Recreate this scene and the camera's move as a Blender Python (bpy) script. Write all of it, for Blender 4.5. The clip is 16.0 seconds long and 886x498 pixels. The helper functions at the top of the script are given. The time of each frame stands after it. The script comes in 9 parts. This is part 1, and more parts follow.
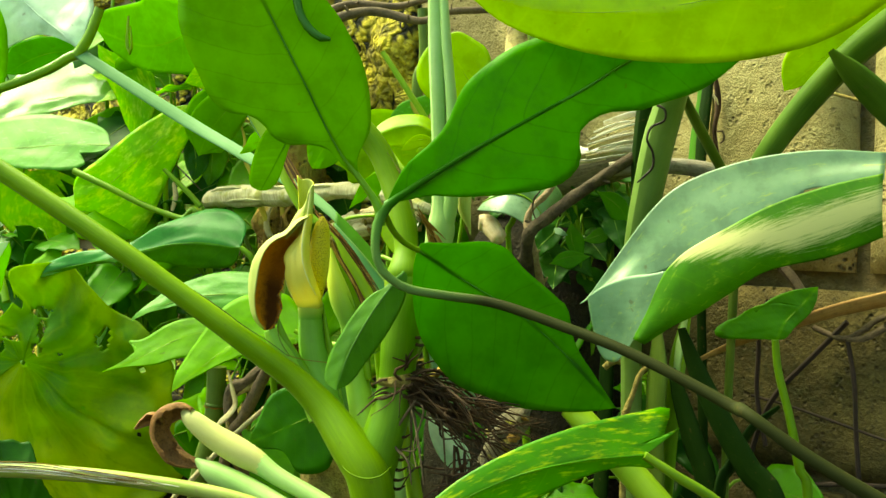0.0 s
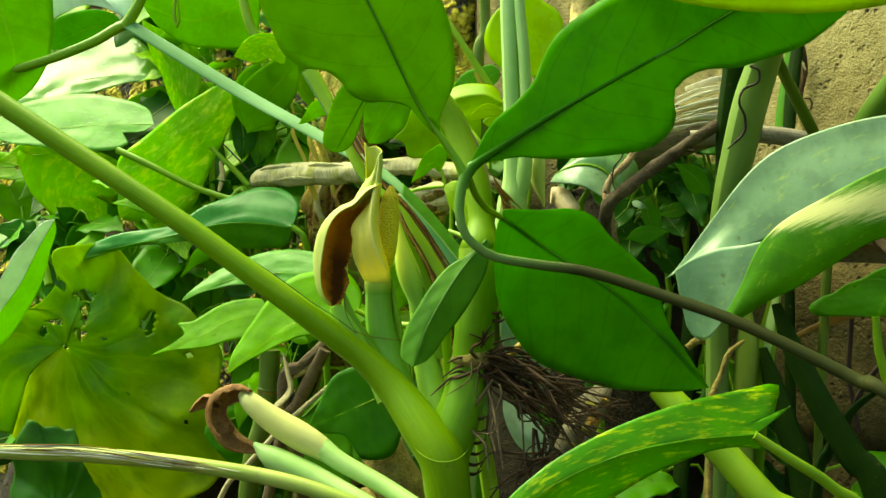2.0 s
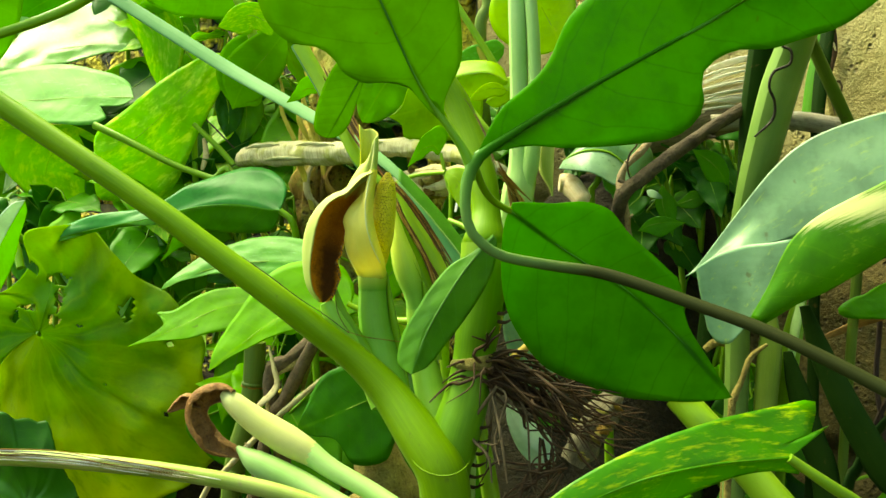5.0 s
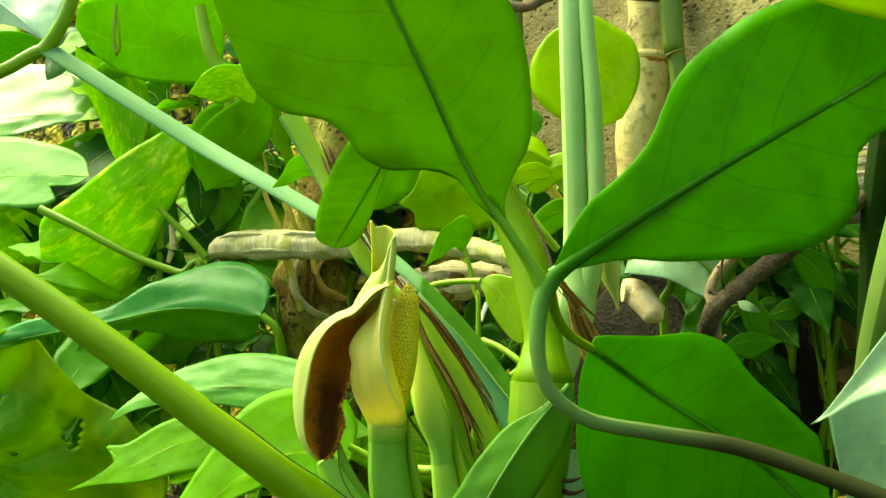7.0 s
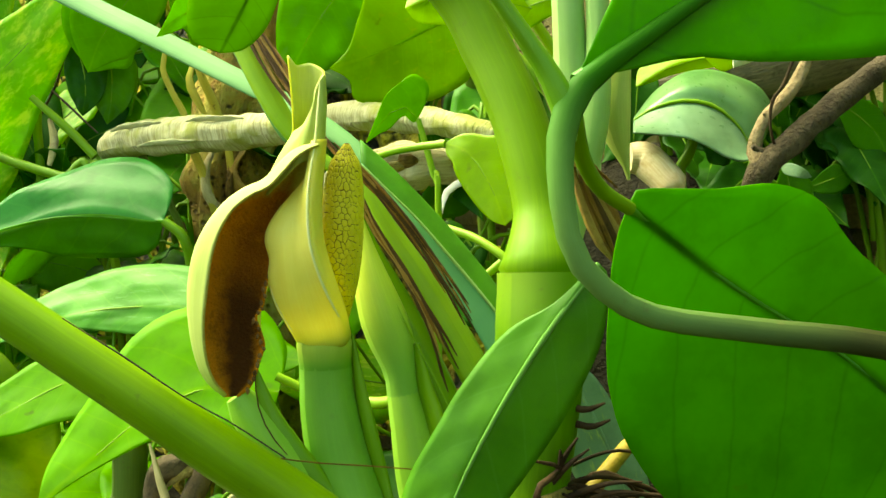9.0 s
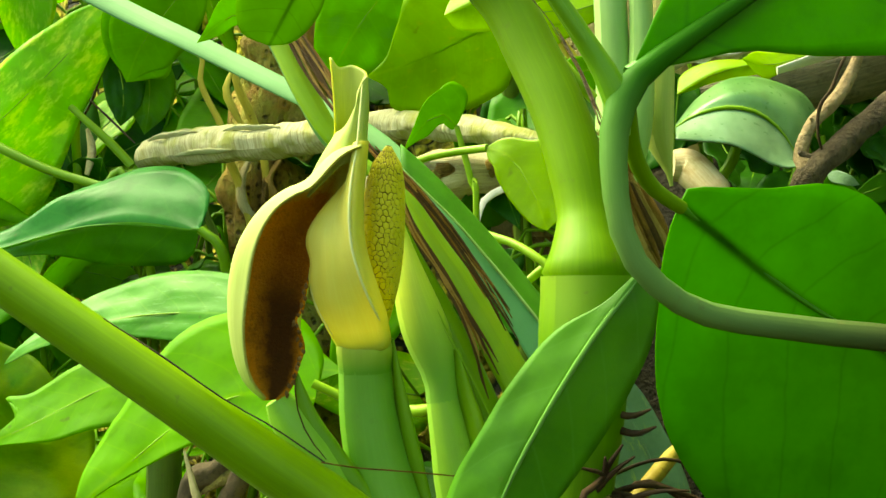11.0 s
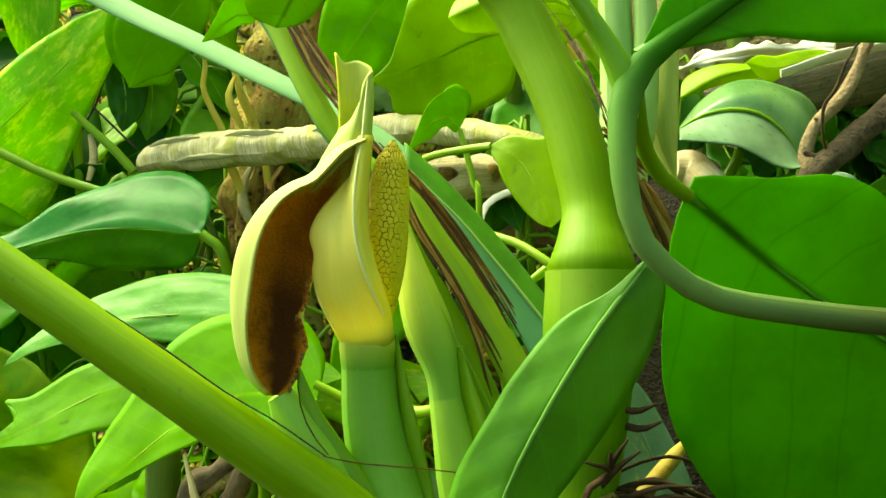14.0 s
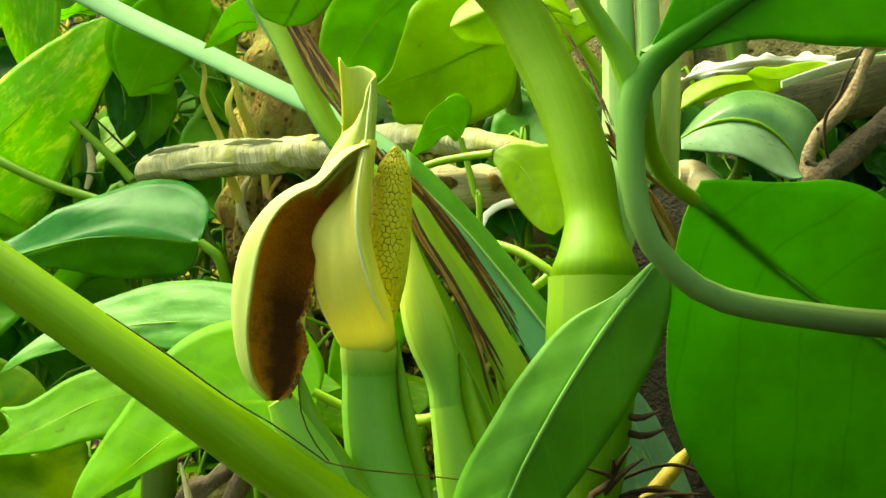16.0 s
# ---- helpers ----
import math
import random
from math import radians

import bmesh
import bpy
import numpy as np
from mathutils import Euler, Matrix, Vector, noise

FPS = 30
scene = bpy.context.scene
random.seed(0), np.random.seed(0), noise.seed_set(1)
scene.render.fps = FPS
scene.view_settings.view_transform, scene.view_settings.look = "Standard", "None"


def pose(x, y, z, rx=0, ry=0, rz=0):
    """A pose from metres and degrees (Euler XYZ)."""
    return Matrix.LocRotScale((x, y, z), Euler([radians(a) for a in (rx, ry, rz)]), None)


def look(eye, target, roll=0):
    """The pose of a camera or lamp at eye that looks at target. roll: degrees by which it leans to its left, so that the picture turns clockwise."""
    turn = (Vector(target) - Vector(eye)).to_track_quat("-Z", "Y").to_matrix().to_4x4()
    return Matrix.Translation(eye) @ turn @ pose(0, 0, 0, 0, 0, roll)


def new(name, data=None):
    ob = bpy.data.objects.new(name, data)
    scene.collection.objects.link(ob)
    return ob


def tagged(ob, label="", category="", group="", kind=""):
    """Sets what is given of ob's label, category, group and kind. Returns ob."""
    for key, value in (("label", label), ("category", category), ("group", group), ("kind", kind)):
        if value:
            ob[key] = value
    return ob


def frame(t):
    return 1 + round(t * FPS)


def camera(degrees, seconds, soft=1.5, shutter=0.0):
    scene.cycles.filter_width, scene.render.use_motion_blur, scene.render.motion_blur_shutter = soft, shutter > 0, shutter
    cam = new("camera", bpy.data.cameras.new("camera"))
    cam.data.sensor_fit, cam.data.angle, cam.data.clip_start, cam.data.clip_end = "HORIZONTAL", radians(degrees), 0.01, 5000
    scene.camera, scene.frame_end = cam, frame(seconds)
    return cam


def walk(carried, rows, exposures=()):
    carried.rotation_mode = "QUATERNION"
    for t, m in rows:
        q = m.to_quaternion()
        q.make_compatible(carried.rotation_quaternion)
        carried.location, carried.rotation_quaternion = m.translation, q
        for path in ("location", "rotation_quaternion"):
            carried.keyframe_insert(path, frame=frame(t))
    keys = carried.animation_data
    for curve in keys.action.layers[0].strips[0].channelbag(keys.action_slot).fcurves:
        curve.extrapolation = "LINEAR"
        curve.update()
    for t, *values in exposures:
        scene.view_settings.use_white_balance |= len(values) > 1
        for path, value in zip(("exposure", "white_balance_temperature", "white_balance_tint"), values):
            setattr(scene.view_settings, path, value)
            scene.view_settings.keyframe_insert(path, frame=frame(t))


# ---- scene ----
cam = camera(48.0, 16.0)
PATH = [
    (0, (0.206, -0.211, 0.615), (-0.005, 1.777, 0.574), 0.9),
    (0.5, (0.198, -0.206, 0.615), (-0.024, 1.781, 0.569), 0.7),
    (1, (0.185, -0.194, 0.603), (-0.052, 1.791, 0.556), 0.7),
    (1.5, (0.174, -0.183, 0.598), (-0.07, 1.801, 0.557), 0.8),
    (2, (0.157, -0.17, 0.59), (-0.091, 1.814, 0.551), 0.9),
    (2.5, (0.149, -0.153, 0.589), (-0.101, 1.831, 0.553), 0.9),
    (3, (0.15, -0.143, 0.593), (-0.1, 1.841, 0.558), 0.9),
    (3.5, (0.152, -0.141, 0.594), (-0.096, 1.844, 0.562), 0.9),
    (4, (0.148, -0.138, 0.595), (-0.099, 1.846, 0.571), 1.0),
    (4.2, (0.146, -0.133, 0.595), (-0.099, 1.851, 0.568), 1.0),
    (6.3, (0.092, 0.001, 0.646), (-0.094, 1.981, 0.435), 2.4),
    (6.4, (0.085, 0.014, 0.65), (-0.085, 1.996, 0.443), 1.8),
    (6.5, (0.090, 0.019, 0.653), (-0.098, 2.002, 0.471), 1.7),
    (7, (0.087, 0.067, 0.632), (-0.098, 2.057, 0.672), 1.4),
    (7.5, (0.079, 0.134, 0.6), (-0.054, 2.129, 0.570), 1.1),
    (8, (0.067, 0.197, 0.6), (0.001, 2.193, 0.501), 0.6),
    (8.5, (0.065, 0.215, 0.607), (0.021, 2.212, 0.509), 0.2),
    (8.7, (0.068, 0.218, 0.602), (0.014, 2.215, 0.504), -0.4),
    (10.8, (0.06, 0.224, 0.602), (-0.035, 2.22, 0.515), -0.6),
    (11, (0.062, 0.224, 0.596), (-0.055, 2.22, 0.537), -0.3),
    (11.5, (0.062, 0.224, 0.594), (-0.065, 2.219, 0.542), -0.3),
    (12, (0.061, 0.225, 0.593), (-0.061, 2.221, 0.556), -0.3),
    (12.5, (0.061, 0.224, 0.596), (-0.061, 2.22, 0.563), -0.2),
    (13, (0.06, 0.224, 0.593), (-0.058, 2.221, 0.566), -0.1),
    (13.5, (0.059, 0.224, 0.589), (-0.056, 2.221, 0.569), -0.1),
    (14, (0.06, 0.225, 0.587), (-0.055, 2.222, 0.567), 0.0),
    (14.5, (0.058, 0.226, 0.585), (-0.052, 2.223, 0.58), 0.3),
    (15, (0.058, 0.225, 0.585), (-0.049, 2.222, 0.582), 0.4),
    (15.5, (0.057, 0.226, 0.581), (-0.047, 2.223, 0.586), 0.4),
    (16, (0.057, 0.226, 0.583), (-0.047, 2.223, 0.596), 0.4),
]
walk(cam, [(t, look(eye, target, roll)) for t, eye, target, roll in PATH], [(0, 1.68, 9600, -18), (1, 1.58, 9600, -18), (2, 1.46, 9600, -18), (3, 1.63, 9600, -18), (3.5, 1.71, 9600, -18), (4.2, 1.73, 9600, -18), (6.5, 1.72, 9600, -18), (7.5, 1.66, 9600, -18), (8.5, 1.87, 9600, -18), (11, 1.76, 9600, -18), (16, 1.74, 9600, -18)])

# ---- world and light ----
SKY, SUN = 0.15, 5.0
world = bpy.data.worlds.new("sky")
scene.world = world
world.use_nodes = True
wn = world.node_tree.nodes
sky = wn.new("ShaderNodeTexSky")
sky.sky_type, sky.sun_disc = "NISHITA", False
sky.sun_elevation, sky.sun_rotation = radians(56), radians(-62)
wn["Background"].inputs["Strength"].default_value = SKY
world.node_tree.links.new(sky.outputs[0], wn["Background"].inputs["Color"])
sun = new("sun", bpy.data.lights.new("sun", "SUN"))
sun.data.energy, sun.data.angle, sun.data.color = SUN, radians(55), (1.0, 0.96, 0.86)
sun.matrix_world = look((-1.02, 1.12, 2.35), (0.05, 0.6, 0.5))

# ---- materials ----
def nodes_of(name):
    m = bpy.data.materials.new(name)
    m.use_nodes = True
    nt = m.node_tree
    return m, nt, nt.nodes["Principled BSDF"], nt.nodes["Material Output"]


def add_node(nt, kind, ins=None, **props):
    n = nt.nodes.new("ShaderNode" + kind)
    for k, v in props.items():
        if k == "operation":
            n.operation = v
        elif k == "data_type":
            n.data_type = v
        elif k == "blend_type":
            n.blend_type = v
        elif k == "feature":
            n.feature = v
    for k, v in (ins or {}).items():
        if isinstance(v, bpy.types.NodeSocket):
            nt.links.new(v, n.inputs[k])
        else:
            n.inputs[k].default_value = v
    return n


def maths(nt, op, a, b=0.0):
    return add_node(nt, "Math", {0: a, 1: b}, operation=op).outputs[0]


def mixed(nt, fac, a, b):
    n = add_node(nt, "MixRGB", {0: fac})
    for i, c in ((1, a), (2, b)):
        if isinstance(c, bpy.types.NodeSocket):
            nt.links.new(c, n.inputs[i])
        else:
            n.inputs[i].default_value = (*c, 1)
    return n.outputs[0]


def ramp(nt, fac, lo, hi):
    n = add_node(nt, "MapRange", {0: fac, 1: lo, 2: hi, 3: 0.0, 4: 1.0})
    n.clamp = True
    return n.outputs[0]


def noise_at(nt, where, scale, detail=3.0, rough=0.55):
    return add_node(nt, "TexNoise", {"Vector": where, "Scale": scale, "Detail": detail, "Roughness": rough}).outputs["Fac"]


def leaf_material(name, deep, light, glow, blotch=None, amount=0.0, rough=0.42, thin=0.4, veins=9.0, vein_tone=0.35, bloom=0.0, gloss=0.5, band=None, vein=None, relief=0.08, vein_width=0.05, ripple=0.8, turning=None):
    """A leaf: two greens that vary, midrib and side veins along its own u and v, and light that comes through the blade."""
    m, nt, bsdf, out = nodes_of(name)
    uv = add_node(nt, "UVMap").outputs[0]
    obj = add_node(nt, "TexCoord").outputs["Object"]
    sep = add_node(nt, "SeparateXYZ", {0: uv})
    u, v = sep.outputs[0], maths(nt, "ABSOLUTE", sep.outputs[1])
    big = noise_at(nt, obj, 14.0, 4.0)
    fine = noise_at(nt, obj, 260.0, 3.0)
    rnd = add_node(nt, "ObjectInfo").outputs["Random"]
    base = mixed(nt, ramp(nt, big, 0.32, 0.68), deep, light)
    # side veins sweep forward from the midrib
    bend = maths(nt, "SUBTRACT", u, maths(nt, "MULTIPLY", maths(nt, "POWER", v, 1.3), 0.22))
    wob = maths(nt, "MULTIPLY", maths(nt, "SUBTRACT", big, 0.5), 0.1)
    saw = maths(nt, "FRACT", maths(nt, "MULTIPLY", maths(nt, "ADD", bend, wob), veins))
    dist = maths(nt, "ABSOLUTE", maths(nt, "SUBTRACT", saw, 0.5))
    line = ramp(nt, dist, vein_width, 0.0)
    pn = add_node(nt, "MapRange", {0: dist, 1: 0.0, 2: 0.5, 3: 0.0, 4: 1.0})
    pn.interpolation_type = "SMOOTHSTEP"
    pillow = pn.outputs[0]
    rib = ramp(nt, v, 0.035, 0.012)
    base = mixed(nt, maths(nt, "MULTIPLY", line, vein_tone * 0.6), base, vein or glow)
    base = mixed(nt, maths(nt, "MULTIPLY", rib, vein_tone), base, vein or glow)
    base = mixed(nt, maths(nt, "MULTIPLY", ramp(nt, fine, 0.45, 0.75), 0.18), base, light)
    mottle = noise_at(nt, obj, 46.0, 5.0, 0.65)
    base = mixed(nt, maths(nt, "MULTIPLY", ramp(nt, mottle, 0.42, 0.70), 0.35), base, tuple(min(1.0, 1.5 * c) for c in light))
    base = mixed(nt, maths(nt, "MULTIPLY", ramp(nt, mottle, 0.50, 0.30), 0.40), base, tuple(0.55 * c for c in deep))
    # a few brown specks and old scars
    speck = noise_at(nt, obj, 95.0, 2.0)
    base = mixed(nt, maths(nt, "MULTIPLY", ramp(nt, speck, 0.72, 0.78), 0.55), base, (0.10, 0.07, 0.02))
    if blotch:
        stretched = add_node(nt, "Mapping", {0: uv, 3: (4.5, 4.5, 1.0)}).outputs[0]
        patch = noise_at(nt, stretched, 1.6, 6.0, 0.72)
        patch2 = noise_at(nt, obj, 70.0, 4.0, 0.7)
        both = maths(nt, "ADD", maths(nt, "MULTIPLY", patch, 0.85), maths(nt, "MULTIPLY", patch2, 0.15))
        base = mixed(nt, ramp(nt, both, 0.61 - 0.17 * amount, 0.69 - 0.15 * amount), base, blotch)
    if turning:
        # dying from one side: yellow that spreads between the ribs
        ray = noise_at(nt, add_node(nt, "Mapping", {0: uv, 3: (3.0, 26.0, 1.0)}).outputs[0], 1.2, 6.0, 0.7)
        age = maths(nt, "ADD", maths(nt, "ADD", maths(nt, "MULTIPLY", sep.outputs[1], 0.74), maths(nt, "MULTIPLY", u, 0.30)), maths(nt, "MULTIPLY", maths(nt, "SUBTRACT", ray, 0.5), 0.5))
        age = maths(nt, "ADD", age, maths(nt, "MULTIPLY", maths(nt, "SUBTRACT", big, 0.5), 0.7))
        base = mixed(nt, ramp(nt, age, 0.54, 0.96), base, turning)
        comb = maths(nt, "FRACT", maths(nt, "ADD", maths(nt, "MULTIPLY", sep.outputs[1], 21.0), maths(nt, "MULTIPLY", big, 2.2)))
        ribs = ramp(nt, maths(nt, "ABSOLUTE", maths(nt, "SUBTRACT", comb, 0.5)), 0.16, 0.0)
        base = mixed(nt, maths(nt, "MULTIPLY", ribs, 0.28), base, glow)
        base = mixed(nt, maths(nt, "MULTIPLY", ramp(nt, ray, 0.52, 0.62), 0.55), base, deep)
    if band:
        streaky = noise_at(nt, add_node(nt, "Mapping", {0: uv, 3: (4.0, 20.0, 1.0)}).outputs[0], 1.6, 7.0, 0.8)
        off = maths(nt, "ABSOLUTE", maths(nt, "SUBTRACT", maths(nt, "ADD", v, maths(nt, "MULTIPLY", maths(nt, "SUBTRACT", streaky, 0.5), 0.9)), maths(nt, "MULTIPLY", ramp(nt, u, 0.42, 0.80), 0.50)))
        off = maths(nt, "ADD", off, maths(nt, "MULTIPLY", ramp(nt, u, 0.42, 0.24), 0.5))
        base = mixed(nt, ramp(nt, off, 0.28, 0.10), base, band)
    tone = maths(nt, "ADD", maths(nt, "MULTIPLY", rnd, 0.3), 0.85)
    hsv = add_node(nt, "HueSaturation", {"Value": tone, "Color": base})
    col = hsv.outputs[0]
    nt.links.new(col, bsdf.inputs["Base Color"])
    rr = maths(nt, "ADD", maths(nt, "MULTIPLY", fine, 0.22), rough - 0.1)
    nt.links.new(rr, bsdf.inputs["Roughness"])
    bsdf.inputs["Specular IOR Level"].default_value = gloss
    bsdf.inputs["Sheen Weight"].default_value = bloom
    high = maths(nt, "ADD", maths(nt, "MULTIPLY", pillow, relief), maths(nt, "MULTIPLY", fine, 0.12))
    high = maths(nt, "ADD", high, maths(nt, "MULTIPLY", big, ripple))
    if turning:
        high = maths(nt, "ADD", high, maths(nt, "MULTIPLY", ray, 4.0))
    bump = add_node(nt, "Bump", {"Strength": 0.35, "Distance": 0.0015, "Height": high})
    nt.links.new(bump.outputs[0], bsdf.inputs["Normal"])
    through_col = mixed(nt, 0.55, col, glow)
    tr = add_node(nt, "BsdfTranslucent", {"Color": through_col})
    mix = add_node(nt, "MixShader", {0: thin, 1: bsdf.outputs[0], 2: tr.outputs[0]})
    nt.links.new(mix.outputs[0], out.inputs["Surface"])
    return m


def stalk_material(name, a, b, rough=0.42, streak=0.12, dirt=(0.12, 0.08, 0.03), dirty=0.3, thin=0.08, far=None, near=None, spec=0.28):
    """A fleshy stem with fine streaks along it (its u runs along the stem)."""
    m, nt, bsdf, out = nodes_of(name)
    uv = add_node(nt, "UVMap").outputs[0]
    obj = add_node(nt, "TexCoord").outputs["Object"]
    along = add_node(nt, "Mapping", {0: uv, 3: (3.0, 42.0, 1.0)}).outputs[0]
    st = noise_at(nt, along, 1.0, 4.0, 0.6)
    big = noise_at(nt, obj, 22.0, 4.0)
    fine = noise_at(nt, obj, 420.0, 2.0)
    base = mixed(nt, ramp(nt, big, 0.3, 0.7), a, b)
    base = mixed(nt, maths(nt, "MULTIPLY", ramp(nt, st, 0.45, 0.7), streak), base, tuple(min(1.0, 1.35 * c) for c in b))
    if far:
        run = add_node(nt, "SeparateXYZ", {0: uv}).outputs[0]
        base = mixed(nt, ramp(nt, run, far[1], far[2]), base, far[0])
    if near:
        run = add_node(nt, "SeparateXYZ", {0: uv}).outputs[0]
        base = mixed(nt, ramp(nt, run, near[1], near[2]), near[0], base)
    sp = noise_at(nt, obj, 130.0, 3.0, 0.7)
    base = mixed(nt, maths(nt, "MULTIPLY", ramp(nt, sp, 0.63, 0.74), dirty), base, dirt)
    nt.links.new(base, bsdf.inputs["Base Color"])
    bsdf.inputs["Roughness"].default_value = rough
    bsdf.inputs["Specular IOR Level"].default_value = spec
    high = maths(nt, "ADD", maths(nt, "MULTIPLY", st, 0.6), maths(nt, "MULTIPLY", fine, 0.2))
    bump = add_node(nt, "Bump", {"Strength": 0.2, "Distance": 0.0005, "Height": high})
    nt.links.new(bump.outputs[0], bsdf.inputs["Normal"])
    tr = add_node(nt, "BsdfTranslucent", {"Color": base})
    mix = add_node(nt, "MixShader", {0: thin, 1: bsdf.outputs[0], 2: tr.outputs[0]})
    nt.links.new(mix.outputs[0], out.inputs["Surface"])
    return m


def rough_material(name, a, b, c, scale=30.0, rough=0.85, bump=0.8, depth=0.003, fibre=False, moss=None, moss_amount=0.0, pits=False, stained=None, cushions=False):
    """Bark, dry leaf, plaster or soil: three tones at two scales, with relief; fibre draws it out along u."""
    m, nt, bsdf, out = nodes_of(name)
    obj = add_node(nt, "TexCoord").outputs["Object"]
    where = obj
    if fibre:
        uv = add_node(nt, "UVMap").outputs[0]
        where = add_node(nt, "Mapping", {0: uv, 3: (0.12, 1.0, 1.0)}).outputs[0]
    n1 = noise_at(nt, where, scale, 6.0, 0.65)
    n2 = noise_at(nt, obj, scale * 6.0 if not fibre else 160.0, 4.0, 0.6)
    n3 = noise_at(nt, obj, 9.0, 3.0)
    base = mixed(nt, ramp(nt, n1, 0.35, 0.65), a, b)
    base = mixed(nt, maths(nt, "MULTIPLY", ramp(nt, n2, 0.52, 0.72), 0.7), base, c)
    base = mixed(nt, maths(nt, "MULTIPLY", ramp(nt, n3, 0.5, 0.75), 0.45), base, c)
    if moss:
        n4 = noise_at(nt, obj, 16.0, 5.0, 0.7)
        base = mixed(nt, ramp(nt, n4, 0.62 - 0.2 * moss_amount, 0.74 - 0.2 * moss_amount), base, moss)
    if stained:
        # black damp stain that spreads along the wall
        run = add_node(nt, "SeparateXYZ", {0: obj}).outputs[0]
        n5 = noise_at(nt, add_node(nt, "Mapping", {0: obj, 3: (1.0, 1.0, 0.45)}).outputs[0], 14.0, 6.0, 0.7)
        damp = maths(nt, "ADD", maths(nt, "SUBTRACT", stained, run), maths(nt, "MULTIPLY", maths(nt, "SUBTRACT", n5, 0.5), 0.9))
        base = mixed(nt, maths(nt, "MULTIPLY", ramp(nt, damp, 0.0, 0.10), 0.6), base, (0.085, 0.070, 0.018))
    nt.links.new(base, bsdf.inputs["Base Color"])
    bsdf.inputs["Roughness"].default_value = rough
    bsdf.inputs["Specular IOR Level"].default_value = 0.3
    high = maths(nt, "ADD", n1, maths(nt, "MULTIPLY", n2, 0.4))
    if cushions:
        # rounded tufts; the shade in the gaps between them is painted near black
        shift = add_node(nt, "MixRGB", {0: 0.06, 1: obj, 2: add_node(nt, "TexNoise", {"Vector": obj, "Scale": 30.0}).outputs["Color"]}).outputs[0]
        tuft = add_node(nt, "TexVoronoi", {"Vector": shift, "Scale": 64.0}).outputs["Distance"]
        patchy = noise_at(nt, obj, 14.0, 3.0)
        gap = maths(nt, "MULTIPLY", ramp(nt, tuft, 0.40, 0.62), ramp(nt, patchy, 0.40, 0.52))
        base = mixed(nt, gap, base, (0.012, 0.014, 0.004))
        nt.links.new(base, bsdf.inputs["Base Color"])
        high = maths(nt, "SUBTRACT", high, maths(nt, "MULTIPLY", tuft, 1.4))
    if pits:
        cell = add_node(nt, "TexVoronoi", {"Vector": obj, "Scale": 150.0}).outputs["Distance"]
        spot = noise_at(nt, obj, 38.0, 2.0)
        hole = maths(nt, "MULTIPLY", ramp(nt, cell, 0.34, 0.16), ramp(nt, spot, 0.48, 0.62))
        base = mixed(nt, maths(nt, "MULTIPLY", hole, 0.8), base, (0.10, 0.075, 0.03))
        nt.links.new(base, bsdf.inputs["Base Color"])
        high = maths(nt, "SUBTRACT", high, maths(nt, "MULTIPLY", hole, 1.2))
    bp = add_node(nt, "Bump", {"Strength": bump, "Distance": depth, "Height": high})
    nt.links.new(bp.outputs[0], bsdf.inputs["Normal"])
    return m


def brown_felt():
    """The withered inside of a hood: dark brown felt that pales to orange towards the rim."""
    m, nt, bsdf, out = nodes_of("brown_felt")
    uv = add_node(nt, "UVMap").outputs[0]
    obj = add_node(nt, "TexCoord").outputs["Object"]
    v = add_node(nt, "SeparateXYZ", {0: uv}).outputs[1]
    rim = maths(nt, "ABSOLUTE", maths(nt, "SUBTRACT", v, 0.68))
    n1, n2 = noise_at(nt, obj, 150.0, 6.0, 0.75), noise_at(nt, obj, 900.0, 3.0, 0.7)
    edge = maths(nt, "ADD", rim, maths(nt, "MULTIPLY", maths(nt, "SUBTRACT", n1, 0.5), 0.3))
    base = mixed(nt, ramp(nt, edge, 0.06, 0.24), (0.34, 0.11, 0.010), (0.84, 0.30, 0.02))
    base = mixed(nt, maths(nt, "MULTIPLY", ramp(nt, n2, 0.5, 0.7), 0.5), base, (0.62, 0.23, 0.02))
    base = mixed(nt, maths(nt, "MULTIPLY", ramp(nt, n1, 0.52, 0.68), 0.6), base, (0.20, 0.075, 0.008))
    # dark heart, low in the hood
    run = add_node(nt, "SeparateXYZ", {0: uv}).outputs[0]
    heart = maths(nt, "MULTIPLY", ramp(nt, run, 0.62, 0.80), ramp(nt, edge, 0.20, 0.09))
    base = mixed(nt, maths(nt, "MULTIPLY", heart, 0.85), base, (0.06, 0.024, 0.007))
    fresh = ramp(nt, maths(nt, "ADD", run, maths(nt, "MULTIPLY", maths(nt, "SUBTRACT", edge, 0.25), -0.55)), 0.40, 0.27)
    base = mixed(nt, fresh, base, (0.60, 0.56, 0.12))
    lip = maths(nt, "SUBTRACT", edge, maths(nt, "MULTIPLY", v, 0.5))
    base = mixed(nt, ramp(nt, lip, 0.36, 0.46), base, (0.62, 0.54, 0.12))
    nt.links.new(base, bsdf.inputs["Base Color"])
    bsdf.inputs["Roughness"].default_value = 0.8
    bsdf.inputs["Specular IOR Level"].default_value = 0.1
    high = maths(nt, "ADD", n1, maths(nt, "MULTIPLY", n2, 0.6))
    bump = add_node(nt, "Bump", {"Strength": 1.0, "Distance": 0.003, "Height": high})
    nt.links.new(bump.outputs[0], bsdf.inputs["Normal"])
    return m


